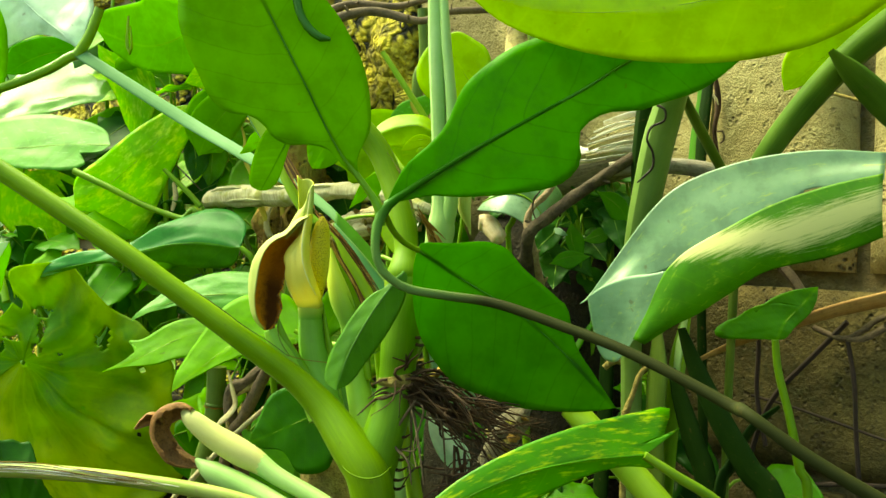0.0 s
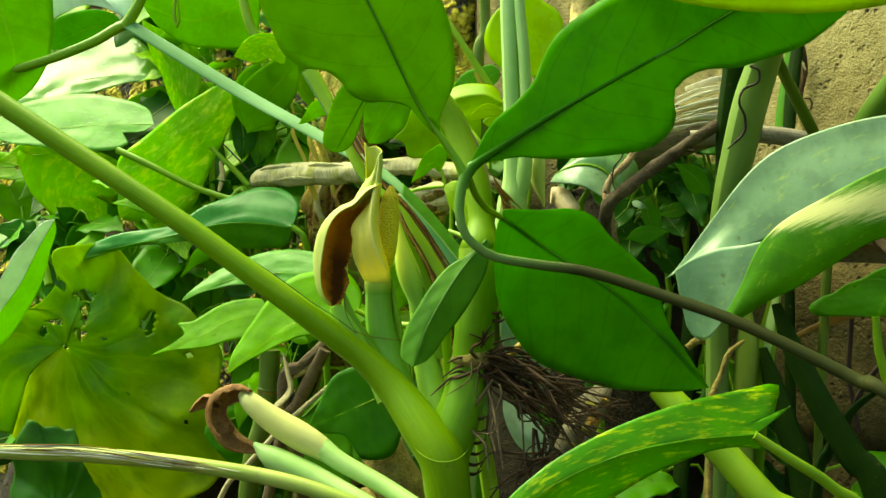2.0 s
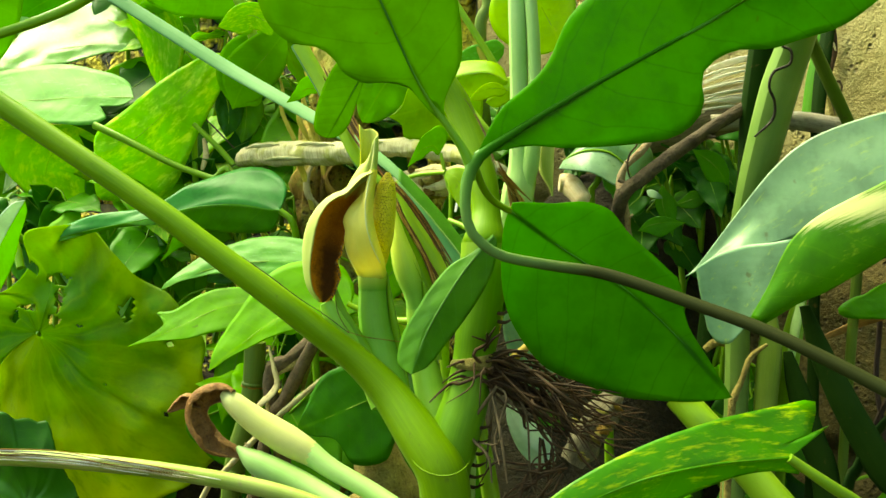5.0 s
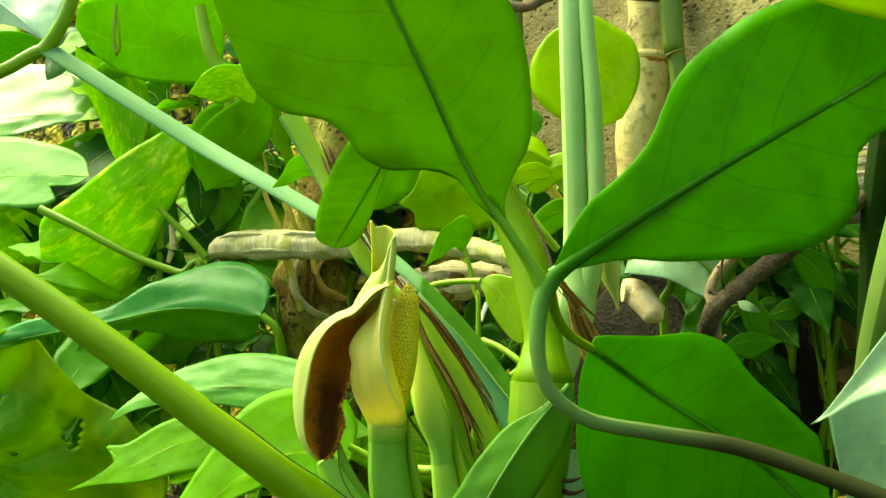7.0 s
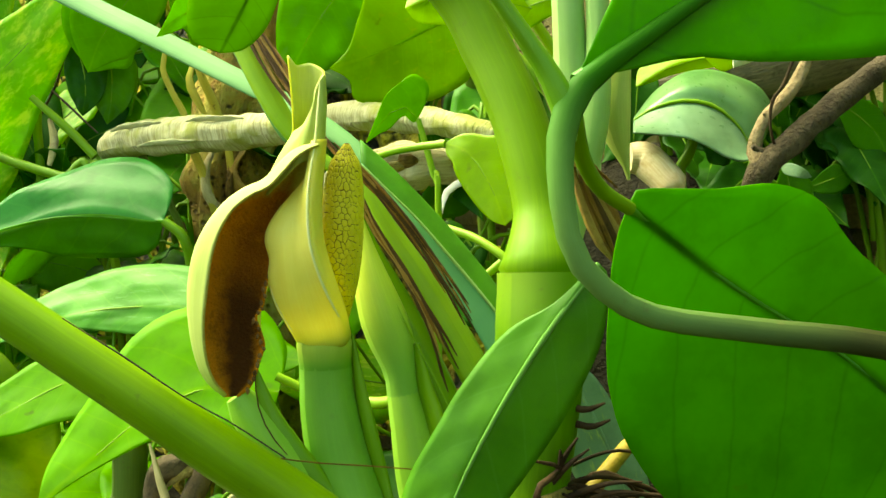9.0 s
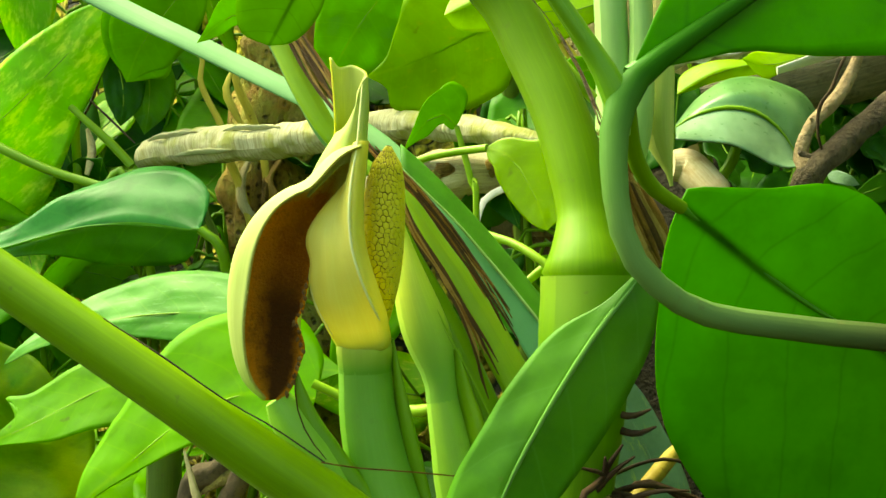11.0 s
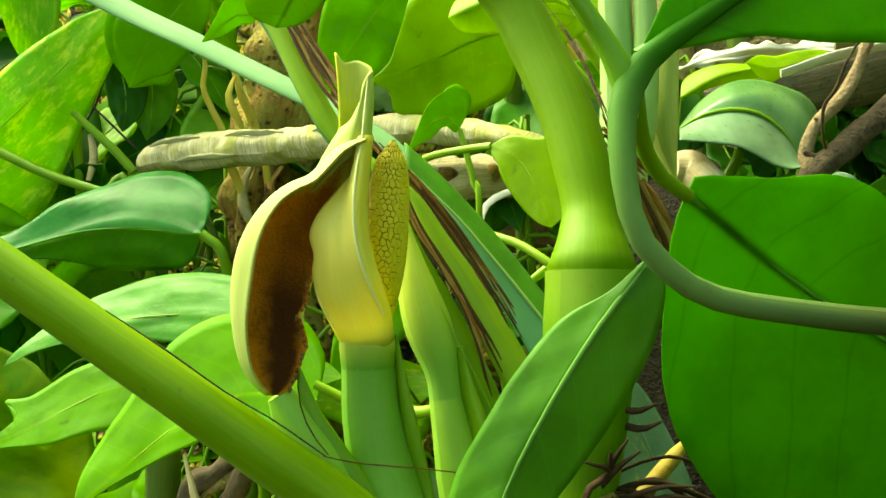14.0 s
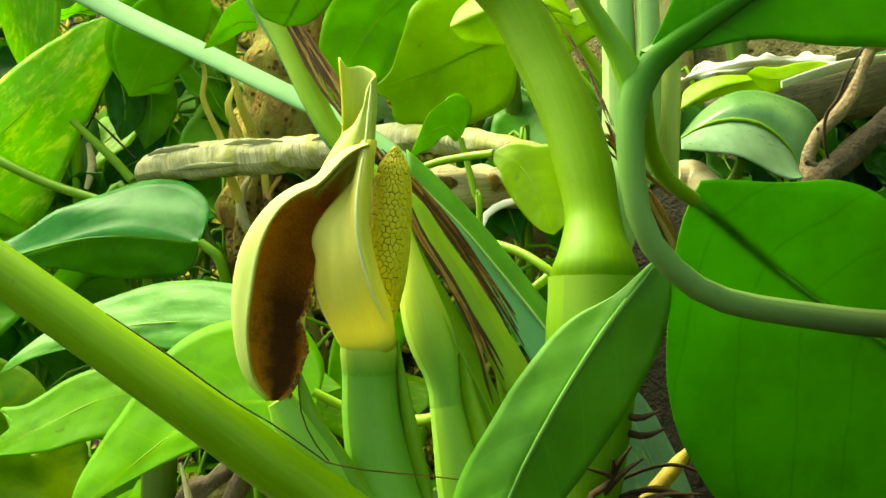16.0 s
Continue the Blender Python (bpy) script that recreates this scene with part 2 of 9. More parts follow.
def husk():
    """A pale dry husk: fine wrinkles across its length and olive stains in patches."""
    m, nt, bsdf, out = nodes_of("husk")
    uv = add_node(nt, "UVMap").outputs[0]
    obj = add_node(nt, "TexCoord").outputs["Object"]
    fold = noise_at(nt, add_node(nt, "Mapping", {0: uv, 3: (55.0, 2.5, 1.0)}).outputs[0], 1.0, 4.0, 0.6)
    patch, fine = noise_at(nt, obj, 42.0, 4.0, 0.6), noise_at(nt, obj, 300.0, 3.0)
    base = mixed(nt, ramp(nt, fold, 0.35, 0.62), (0.33, 0.29, 0.13), (0.55, 0.52, 0.31))
    base = mixed(nt, maths(nt, "MULTIPLY", ramp(nt, patch, 0.50, 0.62), 0.75), base, (0.30, 0.31, 0.05))
    base = mixed(nt, maths(nt, "MULTIPLY", ramp(nt, fine, 0.6, 0.75), 0.5), base, (0.20, 0.15, 0.05))
    nt.links.new(base, bsdf.inputs["Base Color"])
    bsdf.inputs["Roughness"].default_value = 0.75
    bsdf.inputs["Specular IOR Level"].default_value = 0.2
    high = maths(nt, "ADD", fold, maths(nt, "MULTIPLY", fine, 0.3))
    bump = add_node(nt, "Bump", {"Strength": 1.0, "Distance": 0.0014, "Height": high})
    nt.links.new(bump.outputs[0], bsdf.inputs["Normal"])
    return m


M = {
    "leaf_deep": leaf_material("leaf_deep", (0.036, 0.20, 0.003), (0.080, 0.30, 0.004), (0.21, 0.55, 0.004), thin=0.5, vein_tone=1.0, vein=(0.010, 0.070, 0.003), rough=0.5, gloss=0.18, veins=9.0, vein_width=0.04, relief=0.7, ripple=1.6),
    "leaf_deep_warm": leaf_material("leaf_deep_warm", (0.055, 0.22, 0.003), (0.12, 0.31, 0.004), (0.32, 0.56, 0.004), thin=0.55, vein_tone=0.9, vein=(0.02, 0.10, 0.003), rough=0.5, gloss=0.18, veins=9.0, vein_width=0.04, relief=0.6, ripple=1.6),
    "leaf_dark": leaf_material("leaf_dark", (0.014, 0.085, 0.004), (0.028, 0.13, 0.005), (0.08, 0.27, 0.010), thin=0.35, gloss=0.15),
    "leaf_band": leaf_material("leaf_band", (0.045, 0.21, 0.005), (0.08, 0.29, 0.007), (0.26, 0.50, 0.02), thin=0.4, blotch=(0.34, 0.52, 0.03), amount=0.25, band=(0.80, 0.80, 0.34), rough=0.5, gloss=0.25),
    "leaf_mid": leaf_material("leaf_mid", (0.05, 0.24, 0.006), (0.09, 0.33, 0.008), (0.24, 0.58, 0.012), thin=0.45, gloss=0.25),
    "leaf_bright": leaf_material("leaf_bright", (0.11, 0.36, 0.005), (0.17, 0.45, 0.007), (0.38, 0.68, 0.009), thin=0.55, gloss=0.2, rough=0.5),
    "leaf_lime": leaf_material("leaf_lime", (0.26, 0.49, 0.008), (0.36, 0.58, 0.010), (0.60, 0.78, 0.02), thin=0.55, blotch=(0.60, 0.68, 0.06), amount=0.1),
    "leaf_lime_old": leaf_material("leaf_lime_old", (0.17, 0.42, 0.006), (0.27, 0.50, 0.008), (0.50, 0.66, 0.012), thin=0.55, blotch=(0.40, 0.50, 0.012), amount=0.3, gloss=0.3),
    "leaf_pothos": leaf_material("leaf_pothos", (0.17, 0.50, 0.006), (0.26, 0.60, 0.010), (0.45, 0.78, 0.012), thin=0.58, blotch=(0.66, 0.78, 0.06), amount=0.65, gloss=0.4),
    "leaf_glauc": leaf_material("leaf_glauc", (0.15, 0.29, 0.14), (0.22, 0.37, 0.20), (0.30, 0.50, 0.16), thin=0.25, blotch=(0.36, 0.50, 0.12), amount=0.30, rough=0.36, gloss=0.55, vein_tone=0.15),
    "leaf_shiny": leaf_material("leaf_shiny", (0.018, 0.17, 0.016), (0.045, 0.24, 0.040), (0.14, 0.42, 0.06), thin=0.25, rough=0.34, gloss=0.14, relief=0.15, ripple=2.0, vein_tone=0.2),
    # next two: glare of the sky is partly put into the lighter tones
    "leaf_wet": leaf_material("leaf_wet", (0.06, 0.20, 0.035), (0.17, 0.33, 0.13), (0.20, 0.42, 0.03), thin=0.2, rough=0.30, gloss=0.8, vein_tone=0.2, ripple=2.5),
    "leaf_silver": leaf_material("leaf_silver", (0.07, 0.19, 0.07), (0.22, 0.36, 0.20), (0.25, 0.42, 0.15), thin=0.1, rough=0.30, gloss=1.0, vein_tone=0.25, relief=0.06, ripple=3.0),
    "leaf_glare": leaf_material("leaf_glare", (0.12, 0.36, 0.025), (0.20, 0.47, 0.05), (0.36, 0.62, 0.05), thin=0.4, rough=0.22, gloss=0.8, blotch=(0.40, 0.60, 0.14), amount=0.35, relief=0.3, ripple=2.5),
    "leaf_pale": leaf_material("leaf_pale", (0.075, 0.31, 0.022), (0.13, 0.39, 0.045), (0.36, 0.64, 0.08), thin=0.4, rough=0.42, blotch=(0.22, 0.50, 0.12), amount=0.35, gloss=0.25, relief=0.3),
    "stalk_green": stalk_material("stalk_green", (0.12, 0.27, 0.010), (0.18, 0.34, 0.016), streak=0.18),
    "stalk_lime": stalk_material("stalk_lime", (0.17, 0.34, 0.018), (0.27, 0.44, 0.03), dirty=0.15),
    "stalk_pale": stalk_material("stalk_pale", (0.12, 0.31, 0.025), (0.20, 0.41, 0.055), rough=0.45, dirty=0.1, thin=0.08, near=((0.42, 0.52, 0.04), 0.02, 0.12)),
    "stalk_blue": stalk_material("stalk_blue", (0.095, 0.24, 0.08), (0.14, 0.295, 0.12), rough=0.6, dirty=0.12, spec=0.1),
    "wing_blue": stalk_material("wing_blue", (0.15, 0.42, 0.17), (0.21, 0.50, 0.24), rough=0.5, dirty=0.05, spec=0.2, thin=0.25),
    # near and far ends: deep green and olive, darkened further for shade
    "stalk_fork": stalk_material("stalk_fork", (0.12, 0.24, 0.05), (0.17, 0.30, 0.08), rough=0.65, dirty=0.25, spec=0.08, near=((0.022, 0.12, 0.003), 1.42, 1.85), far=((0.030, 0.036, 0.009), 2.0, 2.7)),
    "stalk_sage": stalk_material("stalk_sage", (0.10, 0.19, 0.03), (0.17, 0.27, 0.06), rough=0.5, dirty=0.2),
    "stalk_white": stalk_material("stalk_white", (0.28, 0.49, 0.13), (0.40, 0.59, 0.22), rough=0.42, dirty=0.08),
    # near-black green: the shade by the wall is put into the stalk colour
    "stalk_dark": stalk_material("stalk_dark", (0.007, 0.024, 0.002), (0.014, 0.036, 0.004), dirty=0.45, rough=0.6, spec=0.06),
    "stalk_olive": stalk_material("stalk_olive", (0.075, 0.14, 0.014), (0.13, 0.20, 0.028), dirty=0.4, streak=0.3),
    "cream": stalk_material("cream", (0.88, 0.79, 0.14), (0.93, 0.86, 0.24), rough=0.42, streak=0.25, dirt=(0.66, 0.58, 0.10), dirty=0.12, thin=0.36, near=((0.62, 0.64, 0.10), 0.0, 0.14)),
    # pale margins of the hood, with their bright highlight put into the colour
    "cream_rim": stalk_material("cream_rim", (0.86, 0.86, 0.42), (0.92, 0.91, 0.55), rough=0.4, streak=0.1, dirty=0.0, thin=0.25),
    "cream_tip": stalk_material("cream_tip", (0.66, 0.66, 0.05), (0.76, 0.72, 0.09), rough=0.5, streak=0.2, dirt=(0.5, 0.45, 0.05), dirty=0.1, thin=0.35),
    "cream_pale": stalk_material("cream_pale", (0.56, 0.57, 0.20), (0.68, 0.67, 0.30), rough=0.45, streak=0.1, dirt=(0.4, 0.35, 0.1), dirty=0.15, thin=0.2),
    "cream_green": stalk_material("cream_green", (0.42, 0.50, 0.11), (0.53, 0.59, 0.18), rough=0.6, streak=0.25, dirt=(0.40, 0.40, 0.06), dirty=0.12, thin=0.15),
    "brown_felt": brown_felt(),
    "root_young": rough_material("root_young", (0.34, 0.24, 0.03), (0.48, 0.36, 0.06), (0.16, 0.10, 0.015), scale=80.0, bump=0.5, depth=0.001, rough=0.55),
    "branch_dark": rough_material("branch_dark", (0.04, 0.026, 0.014), (0.11, 0.08, 0.045), (0.018, 0.013, 0.007), scale=90.0, bump=1.0, depth=0.004),
    "bark_lite": rough_material("bark_lite", (0.24, 0.16, 0.085), (0.40, 0.29, 0.17), (0.08, 0.05, 0.022), scale=110.0, bump=1.0, depth=0.003),
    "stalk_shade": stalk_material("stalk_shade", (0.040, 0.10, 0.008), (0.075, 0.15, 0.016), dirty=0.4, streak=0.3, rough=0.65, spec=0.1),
    "leaf_olive": leaf_material("leaf_olive", (0.035, 0.15, 0.005), (0.07, 0.22, 0.008), (0.20, 0.42, 0.010), thin=0.4, vein_tone=0.5, vein=(0.10, 0.28, 0.04), rough=0.5, gloss=0.25, veins=6.0, vein_width=0.05, relief=0.4),
    "stalk_dead": stalk_material("stalk_dead", (0.34, 0.30, 0.035), (0.48, 0.42, 0.07), dirty=0.7, dirt=(0.05, 0.03, 0.01), streak=0.4, rough=0.6, spec=0.15),
    "stalk_bud": stalk_material("stalk_bud", (0.21, 0.44, 0.035), (0.30, 0.53, 0.07), rough=0.45, dirty=0.1, thin=0.08),
    "stalk_petiole": stalk_material("stalk_petiole", (0.13, 0.275, 0.008), (0.19, 0.34, 0.013), streak=0.35, dirty=0.35, dirt=(0.09, 0.10, 0.02), spec=0.2, thin=0.28),
    "leaf_fold": leaf_material("leaf_fold", (0.07, 0.27, 0.02), (0.11, 0.34, 0.03), (0.22, 0.48, 0.05), thin=0.3, vein_tone=0.0, rough=0.5, gloss=0.2, relief=0.0),
    "leaf_lime_shade": leaf_material("leaf_lime_shade", (0.07, 0.26, 0.005), (0.13, 0.36, 0.007), (0.34, 0.60, 0.010), thin=0.55, gloss=0.2),
    "collar": stalk_material("collar", (0.40, 0.50, 0.06), (0.48, 0.56, 0.09), rough=0.45, streak=0.2, dirty=0.05, thin=0.12, far=((0.14, 0.34, 0.03), 0.05, 0.145)),
    "leaf_shade": leaf_material("leaf_shade", (0.022, 0.13, 0.004), (0.045, 0.20, 0.006), (0.12, 0.36, 0.010), thin=0.4, gloss=0.25),
    "leaf_turning": leaf_material("leaf_turning", (0.055, 0.24, 0.004), (0.12, 0.36, 0.006), (0.50, 0.66, 0.010), thin=0.6, veins=6.0, vein_tone=0.1, turning=(0.48, 0.56, 0.010), gloss=0.25, rough=0.5, ripple=2.0),
    # reflected sky is put into this pale bluish base colour
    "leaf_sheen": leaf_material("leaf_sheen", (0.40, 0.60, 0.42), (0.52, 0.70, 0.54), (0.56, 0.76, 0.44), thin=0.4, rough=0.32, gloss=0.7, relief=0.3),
    "dry_hood": rough_material("dry_hood", (0.16, 0.065, 0.012), (0.34, 0.17, 0.05), (0.04, 0.016, 0.005), scale=70.0, bump=1.0, depth=0.003, rough=0.7),
    "dry_dark": rough_material("dry_dark", (0.08, 0.034, 0.005), (0.15, 0.07, 0.012), (0.03, 0.013, 0.003), scale=60.0, fibre=True, bump=0.9, depth=0.0012, rough=0.7),
    "trunk_rot": rough_material("trunk_rot", (0.22, 0.125, 0.025), (0.44, 0.28, 0.06), (0.030, 0.022, 0.007), scale=22.0, bump=1.0, depth=0.010, fibre=True, moss=(0.36, 0.33, 0.06), moss_amount=0.85, pits=True),
    "leaf_flecked": leaf_material("leaf_flecked", (0.045, 0.24, 0.005), (0.08, 0.32, 0.006), (0.26, 0.56, 0.010), thin=0.5, blotch=(0.46, 0.62, 0.02), amount=0.5, gloss=0.3),
    "dry_tan": rough_material("dry_tan", (0.40, 0.22, 0.045), (0.60, 0.38, 0.10), (0.20, 0.09, 0.015), scale=60.0, fibre=True, bump=0.9, depth=0.0012, rough=0.7),
    "cream_bud": stalk_material("cream_bud", (0.46, 0.62, 0.06), (0.56, 0.68, 0.11), rough=0.42, streak=0.25, dirt=(0.3, 0.35, 0.05), dirty=0.1, thin=0.12, far=((0.26, 0.50, 0.08), 0.30, 0.64)),
    "rib_pale": stalk_material("rib_pale", (0.09, 0.25, 0.03), (0.13, 0.30, 0.05), rough=0.6, dirty=0.1),
    "rib_fork": stalk_material("rib_fork", (0.12, 0.30, 0.010), (0.17, 0.36, 0.016), dirty=0.05),
    "stalk_node": stalk_material("stalk_node", (0.10, 0.25, 0.008), (0.155, 0.32, 0.014), streak=0.3, dirty=0.25, rough=0.5, near=((0.20, 0.34, 0.025), 0.01, 0.25)),
    "stalk_main": stalk_material("stalk_main", (0.095, 0.21, 0.005), (0.15, 0.28, 0.010), streak=0.3, dirty=0.25, rough=0.5, spec=0.18),
    "spadix_gap": rough_material("spadix_gap", (0.10, 0.055, 0.006), (0.15, 0.085, 0.010), (0.06, 0.034, 0.005), scale=300.0, bump=0.2, depth=0.0004),
    "kernel": stalk_material("kernel", (0.66, 0.53, 0.035), (0.78, 0.64, 0.065), rough=0.5, streak=0.1, dirty=0.15, thin=0.05),
    "dry": rough_material("dry", (0.40, 0.34, 0.16), (0.56, 0.50, 0.27), (0.24, 0.17, 0.07), scale=70.0, fibre=True, bump=0.7, depth=0.0015, rough=0.7),
    "dry_brown": rough_material("dry_brown", (0.22, 0.09, 0.008), (0.42, 0.21, 0.030), (0.08, 0.032, 0.005), scale=60.0, fibre=True, bump=0.9, depth=0.0012, rough=0.7),
    "dry_orange": rough_material("dry_orange", (0.42, 0.22, 0.06), (0.54, 0.32, 0.11), (0.25, 0.12, 0.04), scale=40.0, fibre=True, bump=0.4, depth=0.001, rough=0.55),
    "stalk_drying": stalk_material("stalk_drying", (0.20, 0.31, 0.035), (0.34, 0.42, 0.10), dirty=0.5, streak=0.45, dirt=(0.30, 0.26, 0.12)),
    "beam_grey": rough_material("beam_grey", (0.30, 0.27, 0.19), (0.46, 0.42, 0.32), (0.08, 0.065, 0.04), scale=60.0, fibre=True, bump=1.0, depth=0.002, rough=0.85),
    "leaf_strap": stalk_material("leaf_strap", (0.05, 0.19, 0.01), (0.09, 0.28, 0.02), dirty=0.1, streak=0.4, rough=0.5, spec=0.2, thin=0.3),
    "tendril": rough_material("tendril", (0.016, 0.012, 0.007), (0.030, 0.022, 0.012), (0.008, 0.006, 0.004), scale=90.0, rough=0.7),
    "cut_pale": rough_material("cut_pale", (0.60, 0.44, 0.26), (0.76, 0.66, 0.44), (0.40, 0.26, 0.10), scale=45.0, fibre=True, bump=0.4, depth=0.001, rough=0.5),
    "husk_tan": rough_material("husk_tan", (0.42, 0.36, 0.18), (0.62, 0.55, 0.32), (0.20, 0.13, 0.05), scale=40.0, fibre=True, bump=0.8, depth=0.003, rough=0.75),
    "dry_olive": rough_material("dry_olive", (0.62, 0.61, 0.30), (0.74, 0.72, 0.42), (0.48, 0.46, 0.20), scale=60.0, fibre=True, bump=0.9, depth=0.0015, rough=0.8),
    "husk": husk(),
    "cane_rot": rough_material("cane_rot", (0.52, 0.40, 0.12), (0.66, 0.53, 0.22), (0.05, 0.035, 0.012), scale=22.0, bump=1.0, depth=0.004, moss=(0.03, 0.024, 0.008), moss_amount=0.25, rough=0.7),
    "bark": rough_material("bark", (0.09, 0.065, 0.035), (0.17, 0.12, 0.065), (0.045, 0.03, 0.018), scale=80.0, bump=0.9, depth=0.002),
    "bark_pale": rough_material("bark_pale", (0.17, 0.125, 0.03), (0.34, 0.27, 0.075), (0.05, 0.034, 0.012), scale=75.0, bump=1.0, depth=0.004, moss=(0.13, 0.14, 0.025), moss_amount=0.4),
    # lower courses: rougher old plaster, its colour darkened for the shade there
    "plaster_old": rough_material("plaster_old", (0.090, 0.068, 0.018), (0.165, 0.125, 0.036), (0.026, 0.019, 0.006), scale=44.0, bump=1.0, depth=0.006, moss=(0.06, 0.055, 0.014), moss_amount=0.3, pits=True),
    "rib_green": stalk_material("rib_green", (0.04, 0.19, 0.008), (0.065, 0.24, 0.01), dirty=0.0),
    "rib_warm": stalk_material("rib_warm", (0.03, 0.14, 0.005), (0.045, 0.18, 0.006), dirty=0.0, near=((0.14, 0.32, 0.012), 0.25, 0.7)),
    "rib_dark": stalk_material("rib_dark", (0.02, 0.11, 0.006), (0.03, 0.15, 0.008), dirty=0.0),
    "bark_grey": rough_material("bark_grey", (0.17, 0.145, 0.09), (0.30, 0.26, 0.17), (0.05, 0.04, 0.022), scale=50.0, fibre=True, bump=1.0, depth=0.003),
    "root": rough_material("root", (0.026, 0.014, 0.005), (0.080, 0.040, 0.014), (0.010, 0.006, 0.003), scale=90.0, bump=0.6, depth=0.001, rough=0.8),
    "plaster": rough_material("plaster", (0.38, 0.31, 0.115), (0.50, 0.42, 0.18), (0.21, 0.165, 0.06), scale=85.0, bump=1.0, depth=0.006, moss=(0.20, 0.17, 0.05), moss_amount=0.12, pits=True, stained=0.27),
    "mortar": rough_material("mortar", (0.12, 0.10, 0.045), (0.18, 0.145, 0.065), (0.06, 0.05, 0.022), scale=40.0, bump=1.0, depth=0.006, moss=(0.06, 0.08, 0.02), moss_amount=0.3),
    "moss": rough_material("moss", (0.22, 0.18, 0.015), (0.90, 0.74, 0.07), (0.05, 0.05, 0.008), scale=34.0, bump=1.0, depth=0.012, cushions=True),
    # shade of the gaps between plants is put into this near-black soil
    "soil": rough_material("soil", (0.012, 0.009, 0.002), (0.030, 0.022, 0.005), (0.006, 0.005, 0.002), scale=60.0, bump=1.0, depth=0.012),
    "wire": rough_material("wire", (0.03, 0.02, 0.012), (0.05, 0.03, 0.02), (0.02, 0.015, 0.01), scale=60.0, bump=0.3, depth=0.001),
    "straw": rough_material("straw", (0.74, 0.71, 0.60), (0.86, 0.83, 0.74), (0.50, 0.44, 0.30), scale=60.0, fibre=True, bump=0.4, depth=0.001),
}


# ---- builders ----
def rail(pts, n):
    """n + 1 points of a smooth curve through pts, evenly spread."""
    p = [Vector(q) for q in pts]
    if len(p) == 2:
        return [p[0].lerp(p[1], i / n) for i in range(n + 1)]
    p = [2 * p[0] - p[1], *p, 2 * p[-1] - p[-2]]
    dense = []
    for a, b, c, d in zip(p, p[1:], p[2:], p[3:]):
        for k in range(16):
            s = k / 16
            dense.append(0.5 * (2 * b + (c - a) * s + (2 * a - 5 * b + 4 * c - d) * s * s + (3 * b - a - 3 * c + d) * s ** 3))
    dense.append(p[-2])
    run = [0.0]
    for a, b in zip(dense, dense[1:]):
        run.append(run[-1] + (b - a).length)
    out, j = [], 0
    for i in range(n + 1):
        want = run[-1] * i / n
        while j < len(dense) - 2 and run[j + 1] < want:
            j += 1
        f = (want - run[j]) / max(run[j + 1] - run[j], 1e-9)
        out.append(dense[j].lerp(dense[j + 1], min(max(f, 0), 1)))
    return out


def tangents(c):
    return [(c[min(i + 1, len(c) - 1)] - c[max(i - 1, 0)]).normalized() for i in range(len(c))]


def thing(name, at, label, category, group="", kind=""):
    """An empty at the base of a thing, to hold its parts."""
    ob = new(name)
    ob.empty_display_size = 0.02
    ob.location = at
    return tagged(ob, label, category, group, kind)




def root_of(ob):
    at = Vector()
    while ob:
        at += ob.location
        ob = ob.parent
    return at


def part(name, data, material, parent=None, label=""):
    """Links a mesh (bmesh, or vertices with faces and uv) as one object under parent; its points are given in the world."""
    me = bpy.data.meshes.new(name)
    verts, faces, uvs = data
    base = root_of(parent) if parent else Vector()
    me.from_pydata([Vector(v) - base for v in verts], [], faces)
    if uvs:
        layer = me.uv_layers.new(name="UVMap")
        for loop in me.loops:
            layer.data[loop.index].uv = uvs[loop.vertex_index]
    me.polygons.foreach_set("use_smooth", [True] * len(me.polygons))
    for mat in material if isinstance(material, (list, tuple)) else [material]:
        me.materials.append(M[mat])
    ob = new(name, me)
    if parent:
        ob.parent = parent
    return tagged(ob, label)


def thick(ob, t, offset=0.0, second=0):
    mod = ob.modifiers.new("thickness", "SOLIDIFY")
    mod.thickness, mod.offset = t, offset
    if second:
        mod.material_offset = second
        mod.material_offset_rim = second
    return ob


def curve_values(rows, n):
    """n + 1 values of a smooth curve through evenly spread numbers."""
    return [v.x for v in rail_param([Vector((r, 0, 0)) for r in rows], n)]


def rail_param(p, n):
    if len(p) == 1:
        p = p * 2
    q = [2 * p[0] - p[1], *p, 2 * p[-1] - p[-2]]
    out = []
    for i in range(n + 1):
        x = (len(p) - 1) * i / n
        k = min(int(x), len(p) - 2)
        s = x - k
        a, b, c, d = q[k:k + 4]
        out.append(0.5 * (2 * b + (c - a) * s + (2 * a - 5 * b + 4 * c - d) * s * s + (3 * b - a - 3 * c + d) * s ** 3))
    return out


def spread(pts, rows, n):
    """n + 1 values along a curve: one number is given for each of its points, or they are spread evenly."""
    if len(rows) != len(pts):
        return curve_values(rows, n)
    run = [0.0]
    for a, b in zip(pts, pts[1:]):
        run.append(run[-1] + (Vector(b) - Vector(a)).length)
    q = [2 * rows[0] - rows[1], *rows, 2 * rows[-1] - rows[-2]]
    out, k = [], 0
    for i in range(n + 1):
        want = run[-1] * i / n
        while k < len(rows) - 2 and run[k + 1] < want:
            k += 1
        s = min(max((want - run[k]) / max(run[k + 1] - run[k], 1e-9), 0), 1)
        a, b, c, d = q[k:k + 4]
        v = 0.5 * (2 * b + (c - a) * s + (2 * a - 5 * b + 4 * c - d) * s * s + (3 * b - a - 3 * c + d) * s ** 3)
        out.append(min(max(v, min(b, c) * 0.9), max(b, c) * 1.1))
    return out


